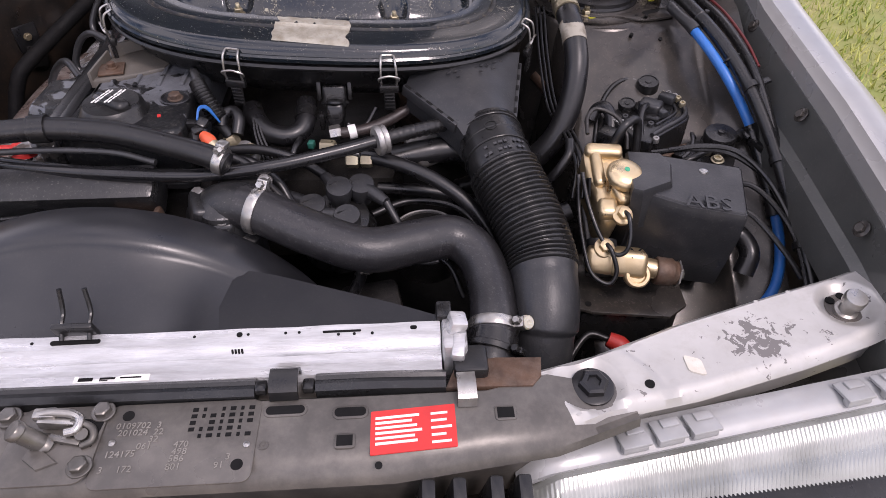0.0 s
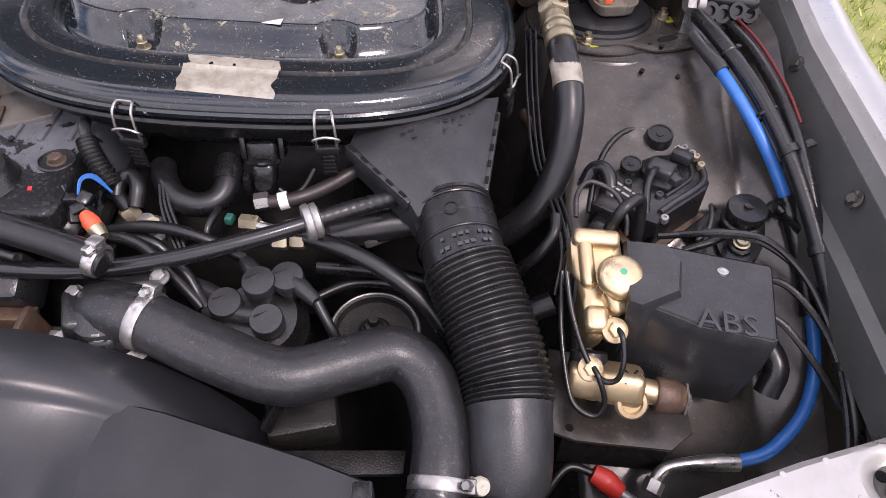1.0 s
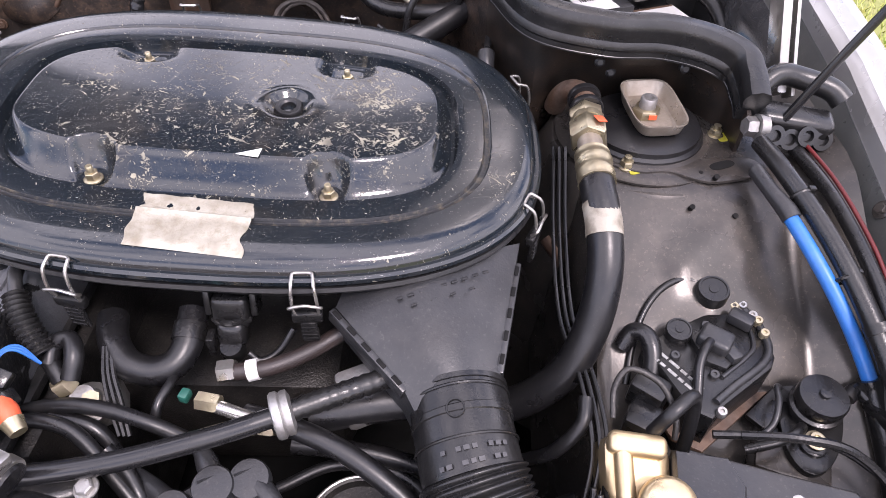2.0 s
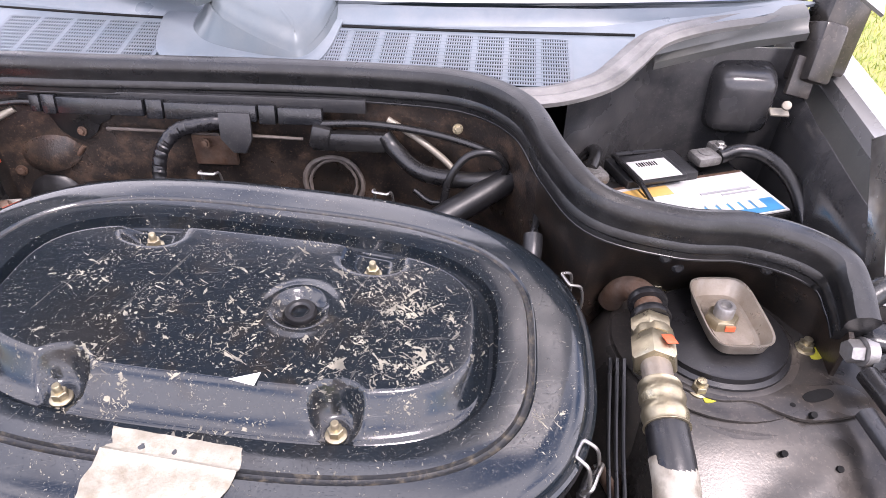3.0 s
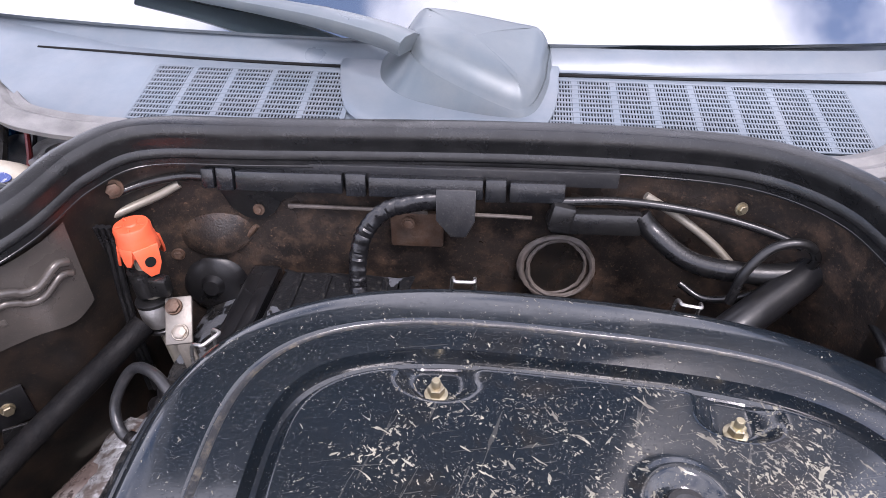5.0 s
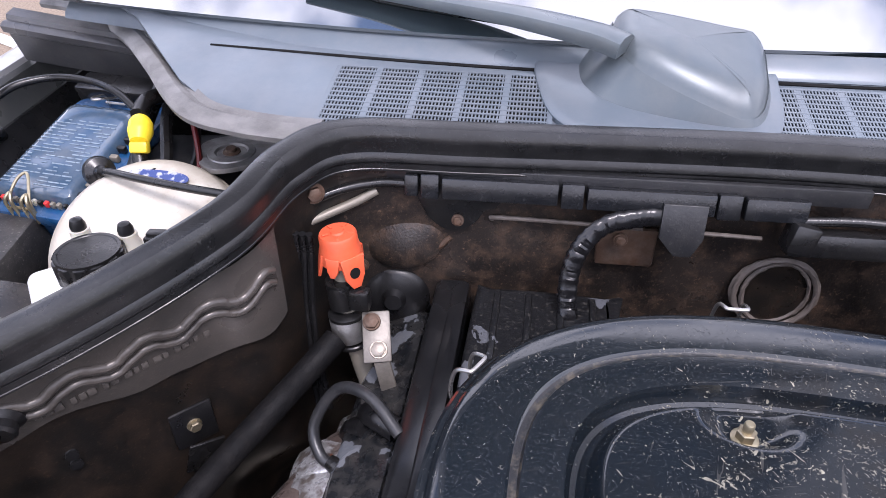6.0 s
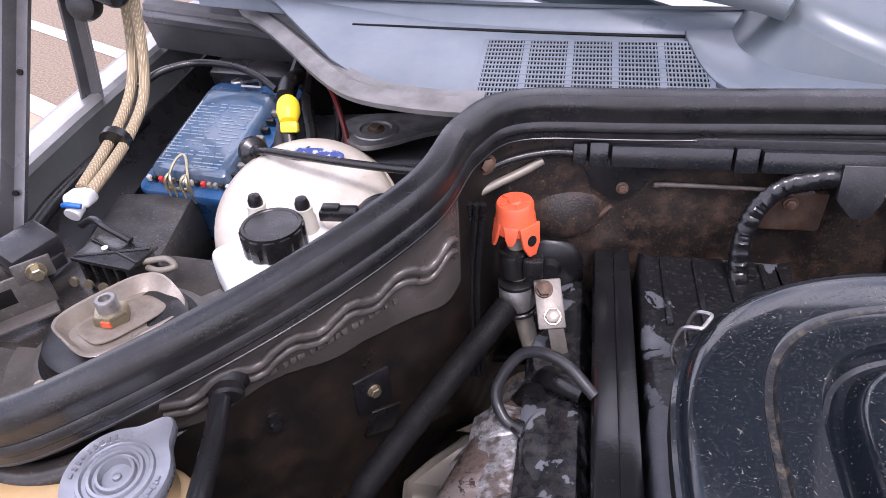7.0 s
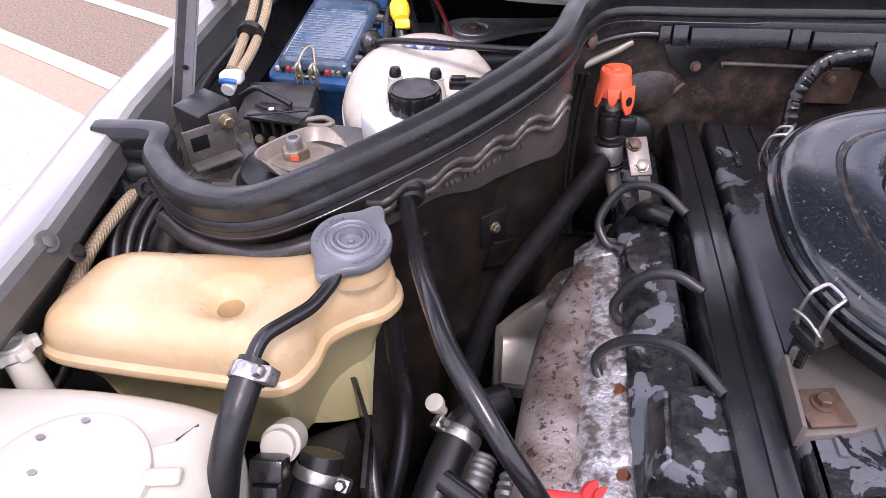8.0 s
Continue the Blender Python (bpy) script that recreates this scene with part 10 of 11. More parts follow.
hose("wire_loop", [(0.335, 1.12, 0.865), (0.342, 1.125, 0.895), (0.36, 1.13, 0.918), (0.385, 1.132, 0.922), (0.40, 1.135, 0.905), (0.395, 1.14, 0.885)], 0.0042, PLASTIC, "black wire loop at the bulkhead", "cable", 10)
hose("wire_loop", [(0.30, 1.15, 0.86), (0.32, 1.14, 0.852), (0.345, 1.135, 0.858), (0.36, 1.13, 0.87)], 0.0035, PLASTIC, "black wire loop at the bulkhead", "cable", 10)
b = bmesh.new()
box(b, (0.222, 1.184, 0.900), (0.085, 0.02, 0.022), pose(0, 0, 0, -10, 0, 2), 0.004)
box(b, (0.190, 1.182, 0.905), (0.022, 0.022, 0.026), pose(0, 0, 0, -10, 12, 2), 0.003)
single("cable_box", b, PLASTIC, "black plastic cable box on the bulkhead", "cable box")
b = bmesh.new()
run = spline([(0.082, 1.180, 0.916), (0.055, 1.174, 0.915), (0.032, 1.168, 0.911), (0.016, 1.160, 0.898), (0.008, 1.154, 0.882), (0.005, 1.147, 0.862), (0.006, 1.138, 0.842), (0.010, 1.126, 0.822)], 10)
rings = []
for k, p in enumerate(run):
    d = (run[min(k + 1, len(run) - 1)] - run[max(k - 1, 0)]).normalized()
    side = d.cross(V(0, -1, 0.15)).normalized()
    up_ = side.cross(d)
    tw = 0.10 * math.sin(k * 0.31)
    ra, rb_ = 0.0084 + 0.0004 * math.sin(k * 1.7), 0.0044 + 0.0005 * math.sin(k * 1.3 + 2.0) + 0.0005 * math.sin(k * 2.9)
    rings.append([p + (side * math.cos(tw) + up_ * math.sin(tw)) * (ra * math.cos(2 * math.pi * j / 14)) + (up_ * math.cos(tw) - side * math.sin(tw)) * (rb_ * math.sin(2 * math.pi * j / 14)) for j in range(14)])
loft(b, rings, True)
single("taped_loom", b, surf("crinkled black tape", (0.008, 0.008, 0.009), None, 0.27, 0, 60, fine=160, bump=0.45, rough_var=0.12), "crinkled black taped wiring loom hanging from the rail", "wiring loom")
b = bmesh.new()
box(b, (0.055, 1.197, 0.872), (0.052, 0.008, 0.040), pose(0, 0, 0, 0, 0, 2), 0.003)
plt = part("bulkhead_plate", b, BROWN, bulk, "rusty plate on the bulkhead")
bolt(plt, (0.048, 1.187, 0.885), (0, -1, 0.1), 0.004, 0.003, BROWN)
b = bmesh.new()
lathe(b, (0.195, 1.204, 0.831), (0, -1, 0.08), [(0.036, 0), (0.035, 0.003), (0, 0.003)], 36)
part("blanked_opening", b, WALL, bulk, "round blanked opening with a dirty rim")
b = bmesh.new()
torus(b, (0.195, 1.2005, 0.831), (0, -1, 0.08), 0.0355, 0.0030)
torus(b, (0.1985, 1.2005, 0.8300), (0.05, -1, 0.12), 0.0325, 0.0022)
torus(b, (0.190, 1.2010, 0.8325), (-0.04, -1, 0.05), 0.0330, 0.0018)
random.seed(23)
for v in b.verts:
    v.co += V(random.uniform(-1, 1), random.uniform(-0.6, 0.2), random.uniform(-1, 1)) * 0.0007
part("sealant_ring", b, LIPM, bulk, "crusty brown sealant ring")
b = bmesh.new()
lathe(b, (-0.158, 1.19, 0.80), (0.1, -1, 0.2), [(0.040, 0), (0.040, 0.004), (0.035, 0.006), (0.033, 0.012), (0.026, 0.017), (0.012, 0.019), (0.008, 0.026), (0, 0.026)], 32)
single("bulkhead_grommet", b, RUBBER, "large domed rubber grommet in the bulkhead", "grommet")
b = bmesh.new()
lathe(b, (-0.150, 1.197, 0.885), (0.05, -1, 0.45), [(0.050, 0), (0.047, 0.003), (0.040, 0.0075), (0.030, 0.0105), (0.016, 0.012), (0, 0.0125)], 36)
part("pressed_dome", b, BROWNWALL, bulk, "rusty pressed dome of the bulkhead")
b = bmesh.new()
prism(b, closed_curve([(-0.030, 0.022), (-0.029, 0.004), (-0.020, -0.008), (-0.008, -0.015), (0.006, -0.014), (0.018, -0.006), (0.026, 0.006), (0.036, 0.010), (0.038, 0.022)], 4), -0.0015, 0.0015, Matrix.Translation((-0.098, 1.186, 0.898)) @ pose(0, 0, 0, 84, 0, 2), 0.0005)
part("insulation_flap", b, PLASTIC, bulk, "black insulation flap below the rail")
for x0, x1 in ((-0.066, 0.066), (0.098, 0.165)):
    b = bmesh.new()
    sweep(b, [(x0, 1.190, 0.894), (x0 + 0.004, 1.1885, 0.8965), ((x0 + x1) / 2, 1.191, 0.8955), (x1, 1.192, 0.8945)], [0.0026, 0.0022, 0.0020, 0.0020], 8, 6)
    part("insulation_edge", b, LIPM, bulk, "dirty beige edge of the insulation")
b = bmesh.new()
sweep(b, [(-0.188, 1.180, 0.868), (-0.168, 1.184, 0.858), (-0.142, 1.186, 0.852), (-0.118, 1.187, 0.858), (-0.103, 1.187, 0.872)], [0.003, 0.0042, 0.0045, 0.004, 0.0025], 10, 6)
part("rusty_ridge", b, BROWN, bulk, "rusty pressed ridge under the dome")
bolt(bulk, (-0.096, 1.183, 0.894), (0, -1, 0.2), 0.0036, 0.004, BROWN)
bolt(bulk, (0.345, 1.178, 0.925), (0.3, -1, 0.2), 0.0038, 0.004, TRIM)
bolt(bulk, (-0.215, 1.150, 0.93), (0.6, -0.8, 0.1), 0.006, 0.005, BROWN)
bolt(bulk, (-0.186, 1.175, 0.84), (0.3, -1, 0.1), 0.0042, 0.004, BROWN)
for p in ((0.545, 1.006, 0.895), (0.635, 1.005, 0.89), (0.56, 1.012, 0.88)):
    b = bmesh.new()
    lathe(b, p, (0, -1, 0.2), [(0.006, -0.003), (0.0055, 0.002), (0.003, 0.004), (0, 0.004)], 14)
    part("plug", b, GREYPLAST, bulk)
# bonnet seal's lip and prop at the right wing
b = bmesh.new()
sweep(b, [(0.690, 0.955, 0.893), (0.714, 0.968, 0.905), (0.74, 0.966, 0.902), (0.765, 0.955, 0.897), (0.775, 0.945, 0.89)], 0.011, 12, 6)
single("seal_lip", b, SEAL, "grey rubber lip beside the wing", "seal")
pr = thing("bonnet_strut", (0.718, 0.92, 0.86), "thin dark bonnet strut on a bolted bracket", "strut")
pipe(pr, [(0.712, 0.926, 0.875), (0.735, 0.923, 0.94), (0.76, 0.92, 1.005), (0.80, 0.915, 1.115)], 0.0042, GLOSS, "strut_rod", 12)
b = bmesh.new()
box(b, (0.728, 0.935, 0.872), (0.075, 0.03, 0.028), pose(0, 0, 0, 10, 5, -8), 0.008, 3)
for k in range(4):
    lathe(b, (0.705 + 0.016 * k, 0.917, 0.868 - 0.004 * (k % 2)), (0.1, -1, 0.5), [(0.009, -0.004), (0.0105, 0.004), (0.006, 0.004), (0.005, 0.0)], 14)
part("strut_bracket", b, PLASTIC, pr)
b = bmesh.new()
lathe(b, (0.688, 0.926, 0.872), (-1, -0.1, 0.1), [(0.010, 0), (0.010, 0.008), (0.0085, 0.010)], 6)
lathe(b, (0.698, 0.926, 0.872), (-1, -0.1, 0.1), [(0.012, 0), (0.012, 0.009)], 18)
part("strut_nut", b, ALU, pr)
b = bmesh.new()
box(b, (0.741, 1.03, 0.935), (0.004, 0.02, 0.16), pose(0, 0, 0, -38, 0, 0), 0.001)
box(b, (0.728, 1.03, 0.932), (0.010, 0.03, 0.15), pose(0, 0, 0, -38, 0, 0), 0.002)
part("hinge_arm", b, STEEL, bon, "bright steel hinge arm")
# dark hinge parts behind the right tower
b = bmesh.new()
box(b, (0.70, 1.06, 0.855), (0.06, 0.05, 0.05), pose(0, 0, 0, 10, 20, 30), 0.01, 2)
sweep(b, [(0.66, 1.10, 0.86), (0.69, 1.06, 0.88), (0.70, 1.02, 0.89)], 0.009, 12, 5)
part("hinge_base", b, PLASTIC, bon)

# ---- battery ----
bat = thing("car_battery", (0.63, 1.25, 0.64), "black car battery with a white and orange label", "battery")
bm_ = Matrix.Translation((0.60, 1.254, 0.0)) @ pose(0, 0, 0, 0, 0, 21)
def bbox(b, c, size, bevel=0.002):
    return box(b, bm_ @ V(*c), size, bm_.to_3x3().to_4x4(), bevel)
b = bmesh.new()
bbox(b, (-0.003, -0.025, 0.735), (0.235, 0.155, 0.19), 0.004)
part("case", b, PLASTIC, bat)
b = bmesh.new()
bbox(b, (-0.006, 0.021, 0.836), (0.10, 0.062, 0.014), 0.003)
bbox(b, (-0.014, 0.010, 0.845), (0.068, 0.062, 0.008), 0.003)
top = part("top_cover", b, GREYPLAST, bat)
b = bmesh.new()
bbox(b, (-0.016, 0.001, 0.8498), (0.054, 0.043, 0.0012), 0.0004)
stk = part("top_sticker", b, surf("white sticker film", (0.50, 0.50, 0.49), (0.44, 0.44, 0.43), 0.45, 0, 30, bump=0.05), top, "white sticker with a bar code")
for k in range(8):
    b = bmesh.new()
    bbox(b, (-0.032 + 0.0035 * k, 0.012, 0.8508), (0.0009 + 0.0005 * (k % 3), 0.009, 0.0008), 0)
    part("print_bar", b, DARK, stk)
LABELORANGE = surf("orange label film", (0.50, 0.27, 0.06), (0.50, 0.36, 0.14), 0.35, 0, 12, bump=0.02)
GREYLAB = surf("grey label print", (0.30, 0.30, 0.31), None, 0.45)
CYAN = surf("blue label print", (0.03, 0.20, 0.36), (0.02, 0.13, 0.27), 0.35, 0, 40, bump=0.02)
b = bmesh.new()
bbox(b, (0.004, -0.052, 0.8315), (0.212, 0.094, 0.002), 0)
LABELW = surf("scuffed white label film", (0.46, 0.46, 0.45), (0.38, 0.38, 0.37), 0.4, 0, 20, bump=0.05, dust=0.3, dust_col=(0.25, 0.24, 0.22), speck=0.3)
lab = part("white_label", b, LABELW, bat, "white label with orange and blue print")
for x, y, w, h_, mat_ in ((-0.070, -0.040, 0.056, 0.050, LABELORANGE), (0.004, -0.0065, 0.208, 0.004, BROWN), (-0.025, -0.024, 0.040, 0.020, LABELORANGE), (0.060, -0.044, 0.070, 0.0035, GREYLAB), (0.075, -0.051, 0.05, 0.0025, GREYLAB), (0.030, -0.0835, 0.150, 0.026, CYAN), (-0.062, -0.078, 0.036, 0.005, GREYLAB), (-0.070, -0.030, 0.030, 0.004, BROWN)):
    b = bmesh.new()
    bbox(b, (x, y, 0.8328), (w, h_, 0.0010), 0)
    part("print_bar", b, mat_, lab)
for k in range(7):
    b = bmesh.new()
    bbox(b, (-0.010 + 0.0150 * k, -0.074 - 0.001 * k, 0.8335), (0.0112, 0.017, 0.0010), 0)
    part("print_bar", b, LABELW, lab)
for x, y in ((-0.098, 0.004), (0.062, 0.010)):
    b = bmesh.new()
    q = bm_ @ V(x, y, 0.842)
    lathe(b, q, (0, 0, 1), [(0.010, 0), (0.009, 0.016), (0, 0.016)], 20)
    bbox(b, (x, y, 0.850), (0.034, 0.030, 0.014), 0.005)
    bbox(b, (x + 0.022 * (1 if x > 0 else -1), y + 0.01, 0.853), (0.016, 0.022, 0.018), 0.004)
    t = part("terminal_clamp", b, surf("corroded lead", (0.20, 0.195, 0.185), (0.09, 0.085, 0.08), 0.55, 0.6, 90, bump=1.0, dust=0.5, dust_col=(0.3, 0.29, 0.27), speck=0.5), bat, "corroded lead terminal clamp")
    bolt(t, bm_ @ V(x + 0.022 * (1 if x > 0 else -1), y + 0.004, 0.861), r=0.005, h=0.005, material=STEEL)
hose("battery_cable", [(0.672, 1.285, 0.852), (0.70, 1.294, 0.858), (0.730, 1.282, 0.856), (0.750, 1.24, 0.845), (0.758, 1.19, 0.815), (0.76, 1.16, 0.78)], 0.009, PLASTIC, "thick black battery cable", "cable", 14)
hose("battery_cable", [(0.505, 1.228, 0.856), (0.512, 1.25, 0.864), (0.508, 1.268, 0.858), (0.490, 1.262, 0.83), (0.482, 1.24, 0.79)], 0.008, PLASTIC, "thick black battery cable", "cable", 14)
b = bmesh.new()
sweep(b, [bm_ @ V(0.022, 0.046, 0.846), bm_ @ V(-0.044, 0.042, 0.8515), bm_ @ V(-0.050, 0.030, 0.8515), bm_ @ V(-0.050, -0.025, 0.850), bm_ @ V(-0.047, -0.060, 0.838), bm_ @ V(-0.045, -0.10, 0.834)], 0.0032, 8, 6)
part("lifting_strap", b, PLASTIC, bat)
# moulded panel behind the battery
wp2 = thing("battery_wall_panel", (0.65, 1.37, 0.66), "shiny black moulded panel behind the battery", "panel")
b = bmesh.new()
secs = []
for k in range(15):
    u = k / 14
    x = 0.47 + 0.32 * u
    y = 1.262 + 0.10 * smooth(0.0, 0.45, u) + 0.03 * u
    secs.append([V(x, y, 0.66), V(x, y, 0.80), V(x, y, 0.875), V(x, y + 0.004, 0.905), V(x, y + 0.006, 0.922), V(x, y + 0.012, 0.955)])
loft(b, secs)
thick(b, 0.003)
SHINY = surf("shiny black moulding", (0.024, 0.0245, 0.026), (0.036, 0.036, 0.037), 0.22, 0, 12, bump=0.10, dust=0.45, dust_col=(0.085, 0.08, 0.076), speck=0.3)
part("moulding", b, SHINY, wp2)
b = bmesh.new()
loft(b, [[V(0.703 + sx * u_ + 0.006, yy_, 0.893 + sz * v_) for u_, v_ in oval(1, 1, 5.0, 40)] for yy_, sx, sz in ((1.42, 0.045, 0.050), (1.375, 0.042, 0.046), (1.358, 0.038, 0.041), (1.350, 0.032, 0.034), (1.347, 0.022, 0.023), (1.346, 0.004, 0.004))], True)
part("moulded_bulge", b, SHINY, wp2)
b = bmesh.new()
loft(b, [[V(0.742 + dx, 1.02, z), V(0.752 + dx, 1.15, z), V(0.765 + dx, 1.28, z), V(0.785 + dx, 1.42, z), V(0.79 + dx, 1.50, z)] for z, dx in ((0.60, -0.01), (0.75, -0.004), (0.86, 0.0), (0.885, 0.002), (0.90, 0.012))])
thick(b, 0.003)
part("side_moulding", b, SHINY, wp2)
b = bmesh.new()
loft(b, [[V(x, y - 0.012, 0.940 + 0.01 * k), V(x, y - 0.014, 0.950 + 0.01 * k), V(x, y - 0.004, 0.956 + 0.01 * k), V(x, y, 0.966 + 0.01 * k), V(x, y + 0.012, 0.972 + 0.01 * k), V(x, y + 0.03, 0.974 + 0.01 * k)] for k, (x, y) in enumerate(((0.58, 1.352), (0.64, 1.372), (0.70, 1.388), (0.775, 1.40)))])
thick(b, 0.002)
part("metal_edge", b, RAIL, wp2, "silver metal channel edge")
b = bmesh.new()
box(b, (0.790, 1.385, 0.955), (0.035, 0.05, 0.075), pose(0, 0, 0, -20, 15, 10), 0.006, 2)
box(b, (0.822, 1.43, 0.99), (0.06, 0.05, 0.15), pose(0, 0, 0, -12, 12, 10), 0.01, 2)
box(b, (0.775, 1.365, 0.93), (0.035, 0.008, 0.05), pose(0, 0, 0, -20, 15, 10), 0.002)
part("corner_bracket", b, BAY, wp2, "dirty grey corner bracket")
b = bmesh.new()
lathe(b, (0.752, 1.33, 0.905), (-0.2, -0.8, 0.6), [(0.0055, 0), (0.0062, 0.002), (0.0055, 0.005), (0, 0.006)], 20)
box(b, (0.748, 1.335, 0.894), (0.024, 0.014, 0.004), pose(0, 0, 0, 20), 0.002)
part("rubber_buffer", b, PIPEM, wp2)

# ---- cowl details ----
def grille(x0, x1, blocks):
    """A lattice of thin bars over a near black sheet that stands for shade."""
    th = thing("cowl_grille", ((x0 + x1) / 2, 1.28, cowl_z(1.28)), "blue grey slotted air grille in the cowl", "grille", "cowl grilles")
    ya, yb = 1.226, 1.321
    slope = math.degrees(math.atan(0.22))
    L = (yb - ya) / math.cos(radians(slope))
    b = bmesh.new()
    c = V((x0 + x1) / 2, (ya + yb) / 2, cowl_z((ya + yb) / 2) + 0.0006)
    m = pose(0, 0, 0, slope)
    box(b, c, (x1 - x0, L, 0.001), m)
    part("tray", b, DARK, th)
    up = m @ V(0, 0, 0.0016)
    b = bmesh.new()
    w = (x1 - x0) / blocks
    for i in range(blocks):
        for j in range(13):
            x = x0 + w * i + 0.0016 + (w - 0.0032) * j / 12
            box(b, V(x, c.y, c.z) + up, (0.0032 if j in (0, 12) else 0.0013, L, 0.0012), m)
    for x in (x0, x1):
        box(b, V(x, c.y, c.z) + up, (0.004, L, 0.0018), m)
    for j in range(14):
        v = -L / 2 + L * j / 13
        box(b, c + up + m @ V(0, v, 0.0002), (x1 - x0, 0.0022, 0.0012), m)
    tagged(part("lattice", b, GREYCOWL, th), kind="stuff")


grille(-0.237, -0.022, 5)
grille(0.165, 0.470, 8)
b = bmesh.new()
sweep(b, [(-0.39, 1.352, cowl_z(1.345) + 0.001), (-0.1, 1.335, cowl_z(1.335) + 0.001), (0.26, 1.332, cowl_z(1.332) + 0.001), (0.55, 1.34, cowl_z(1.34) + 0.001)], 0.0018, 6, 8)
part("cowl_seam", b, DARK, cowl)
b = bmesh.new()
loft(b, [[V(x, y, 0.980 + (0.002 if k else 0)), V(x, y + 0.002, 0.986), V(x, y + 0.020, 0.998), V(x, y + 0.0235, 1.0005), V(x, y + 0.0245, 0.990)] for k, (x, y) in enumerate(((-0.62, 1.435), (-0.45, 1.385), (-0.3, 1.358), (-0.1, 1.338), (0.1, 1.334), (0.3, 1.338), (0.5, 1.356), (0.66, 1.385), (0.76, 1.41)))])
thick(b, 0.002)
part("screen_trim", b, GREYCOWL, body, "blue grey trim strip below the windscreen")
GREYRUB = surf("weathered grey rubber", (0.16, 0.155, 0.15), (0.085, 0.083, 0.08), 0.55, 0, 22, bump=0.25, dust=0.4, dust_col=(0.26, 0.25, 0.23), stretch=(1, 1, 3))
FLAT = [(-0.013, -0.004), (0.013, -0.004), (0.014, 0.0), (0.010, 0.005), (0.004, 0.003), (-0.002, 0.006), (-0.010, 0.004), (-0.014, 0.0)]
for pts in ([(0.40, 1.192, 0.958), (0.45, 1.202, 0.960), (0.50, 1.232, 0.965), (0.535, 1.28, 0.972), (0.572, 1.335, 0.98), (0.63, 1.375, 0.985), (0.70, 1.405, 0.988), (0.765, 1.425, 0.99)],
            [(-0.225, 1.205, 0.960), (-0.26, 1.207, 0.960), (-0.30, 1.214, 0.960), (-0.347, 1.232, 0.960), (-0.392, 1.276, 0.960), (-0.452, 1.348, 0.962), (-0.535, 1.436, 0.966), (-0.65, 1.52, 0.970), (-0.72, 1.545, 0.970)]):
    b = bmesh.new()
    sweep(b, pts, 1.35, prof=FLAT, up=(0, 0, 1), n=8)
    single("cowl_seal", b, GREYRUB, "weathered grey rubber edge of the cowl", "seal", "cowl seals")
# wiper drive cover and arm
wi = thing("windscreen_wiper", (0.11, 1.31, 0.965), "single grey windscreen wiper with a moulded drive cover", "wiper")
WIPM = surf("silver blue wiper plastic", (0.108, 0.130, 0.142), (0.083, 0.102, 0.114), 0.36, 0.25, 8, bump=0.03, dust=0.15)
base_o = closed_curve([(-0.012, 1.348), (-0.009, 1.313), (0.006, 1.289), (0.030, 1.272), (0.062, 1.261), (0.105, 1.251), (0.146, 1.245), (0.164, 1.252), (0.176, 1.276), (0.184, 1.320), (0.180, 1.385), (0.090, 1.402), (0.010, 1.394)], 6)
crease = closed_curve([(0.030, 1.362), (0.030, 1.322), (0.035, 1.304), (0.046, 1.287), (0.068, 1.274), (0.104, 1.262), (0.142, 1.255), (0.158, 1.262), (0.168, 1.284), (0.175, 1.322), (0.171, 1.376), (0.095, 1.389), (0.042, 1.385)], 6)
b = bmesh.new()
def crease_z(x, y):
    return 0.973 + 0.26 * max(0.0, y - 1.25) + 0.26 * max(0.0, 0.142 - x) * (1 - 0.5 * smooth(1.29, 1.38, y))
def shell_z(y):
    return 0.957 + 0.19 * (y - 1.245)
rows = [[V(x, y, shell_z(y) - 0.010) for x, y in inset(base_o, 0.004)], [V(x, y, shell_z(y)) for x, y in base_o]]
for f in (0.25, 0.55, 0.85, 1.0):
    rows.append([V(x0 + (x1 - x0) * f, y0 + (y1 - y0) * f, shell_z(y0) * (1 - f ** 1.25) + crease_z(x1, y1) * f ** 1.25) for (x0, y0), (x1, y1) in zip(base_o, crease)])
rows.append([V(x, y, crease_z(x, y) - 0.0012) for x, y in inset(crease, 0.0010)])
rows.append([V(x, y, crease_z(x, y) - 0.0004) for x, y in inset(crease, 0.0018)])
for d_, h_ in ((0.003, 0.0050), (0.007, 0.0105), (0.012, 0.0150), (0.018, 0.0180), (0.025, 0.0198)):
    rows.append([V(x, y, crease_z(x, y) + h_) for x, y in inset(crease, d_)])
ring = rows[-1]
cc = sum(ring, V(0, 0, 0)) / len(ring)
for f in (0.75, 0.5, 0.25, 0.04):
    rows.append([cc + (p - cc) * f + V(0, 0, 0.004 * (1 - f * f)) for p in ring])
loft(b, rows, True)
part("drive_cover", b, WIPM, wi, "silver blue moulded drive cover")
b = bmesh.new()
plate_o = closed_curve([(-0.040, 1.345), (-0.036, 1.305), (-0.026, 1.268), (-0.012, 1.246), (0.012, 1.234), (0.060, 1.229), (0.120, 1.228), (0.160, 1.232), (0.180, 1.262), (0.187, 1.320), (0.182, 1.385), (0.090, 1.402), (-0.020, 1.392)], 6)
loft(b, [[V(x, y, cowl_z(y) - 0.004) for x, y in plate_o], [V(x, y, cowl_z(y) + 0.0045) for x, y in plate_o], [V(x, y, cowl_z(y) + 0.0058) for x, y in inset(plate_o, 0.002)], [V(x, y, cowl_z(y) + 0.0058) for x, y in inset(plate_o, 0.012)]], True)
part("base_plate", b, GREYCOWL, wi, "light grey base plate below the drive cover")
b = bmesh.new()
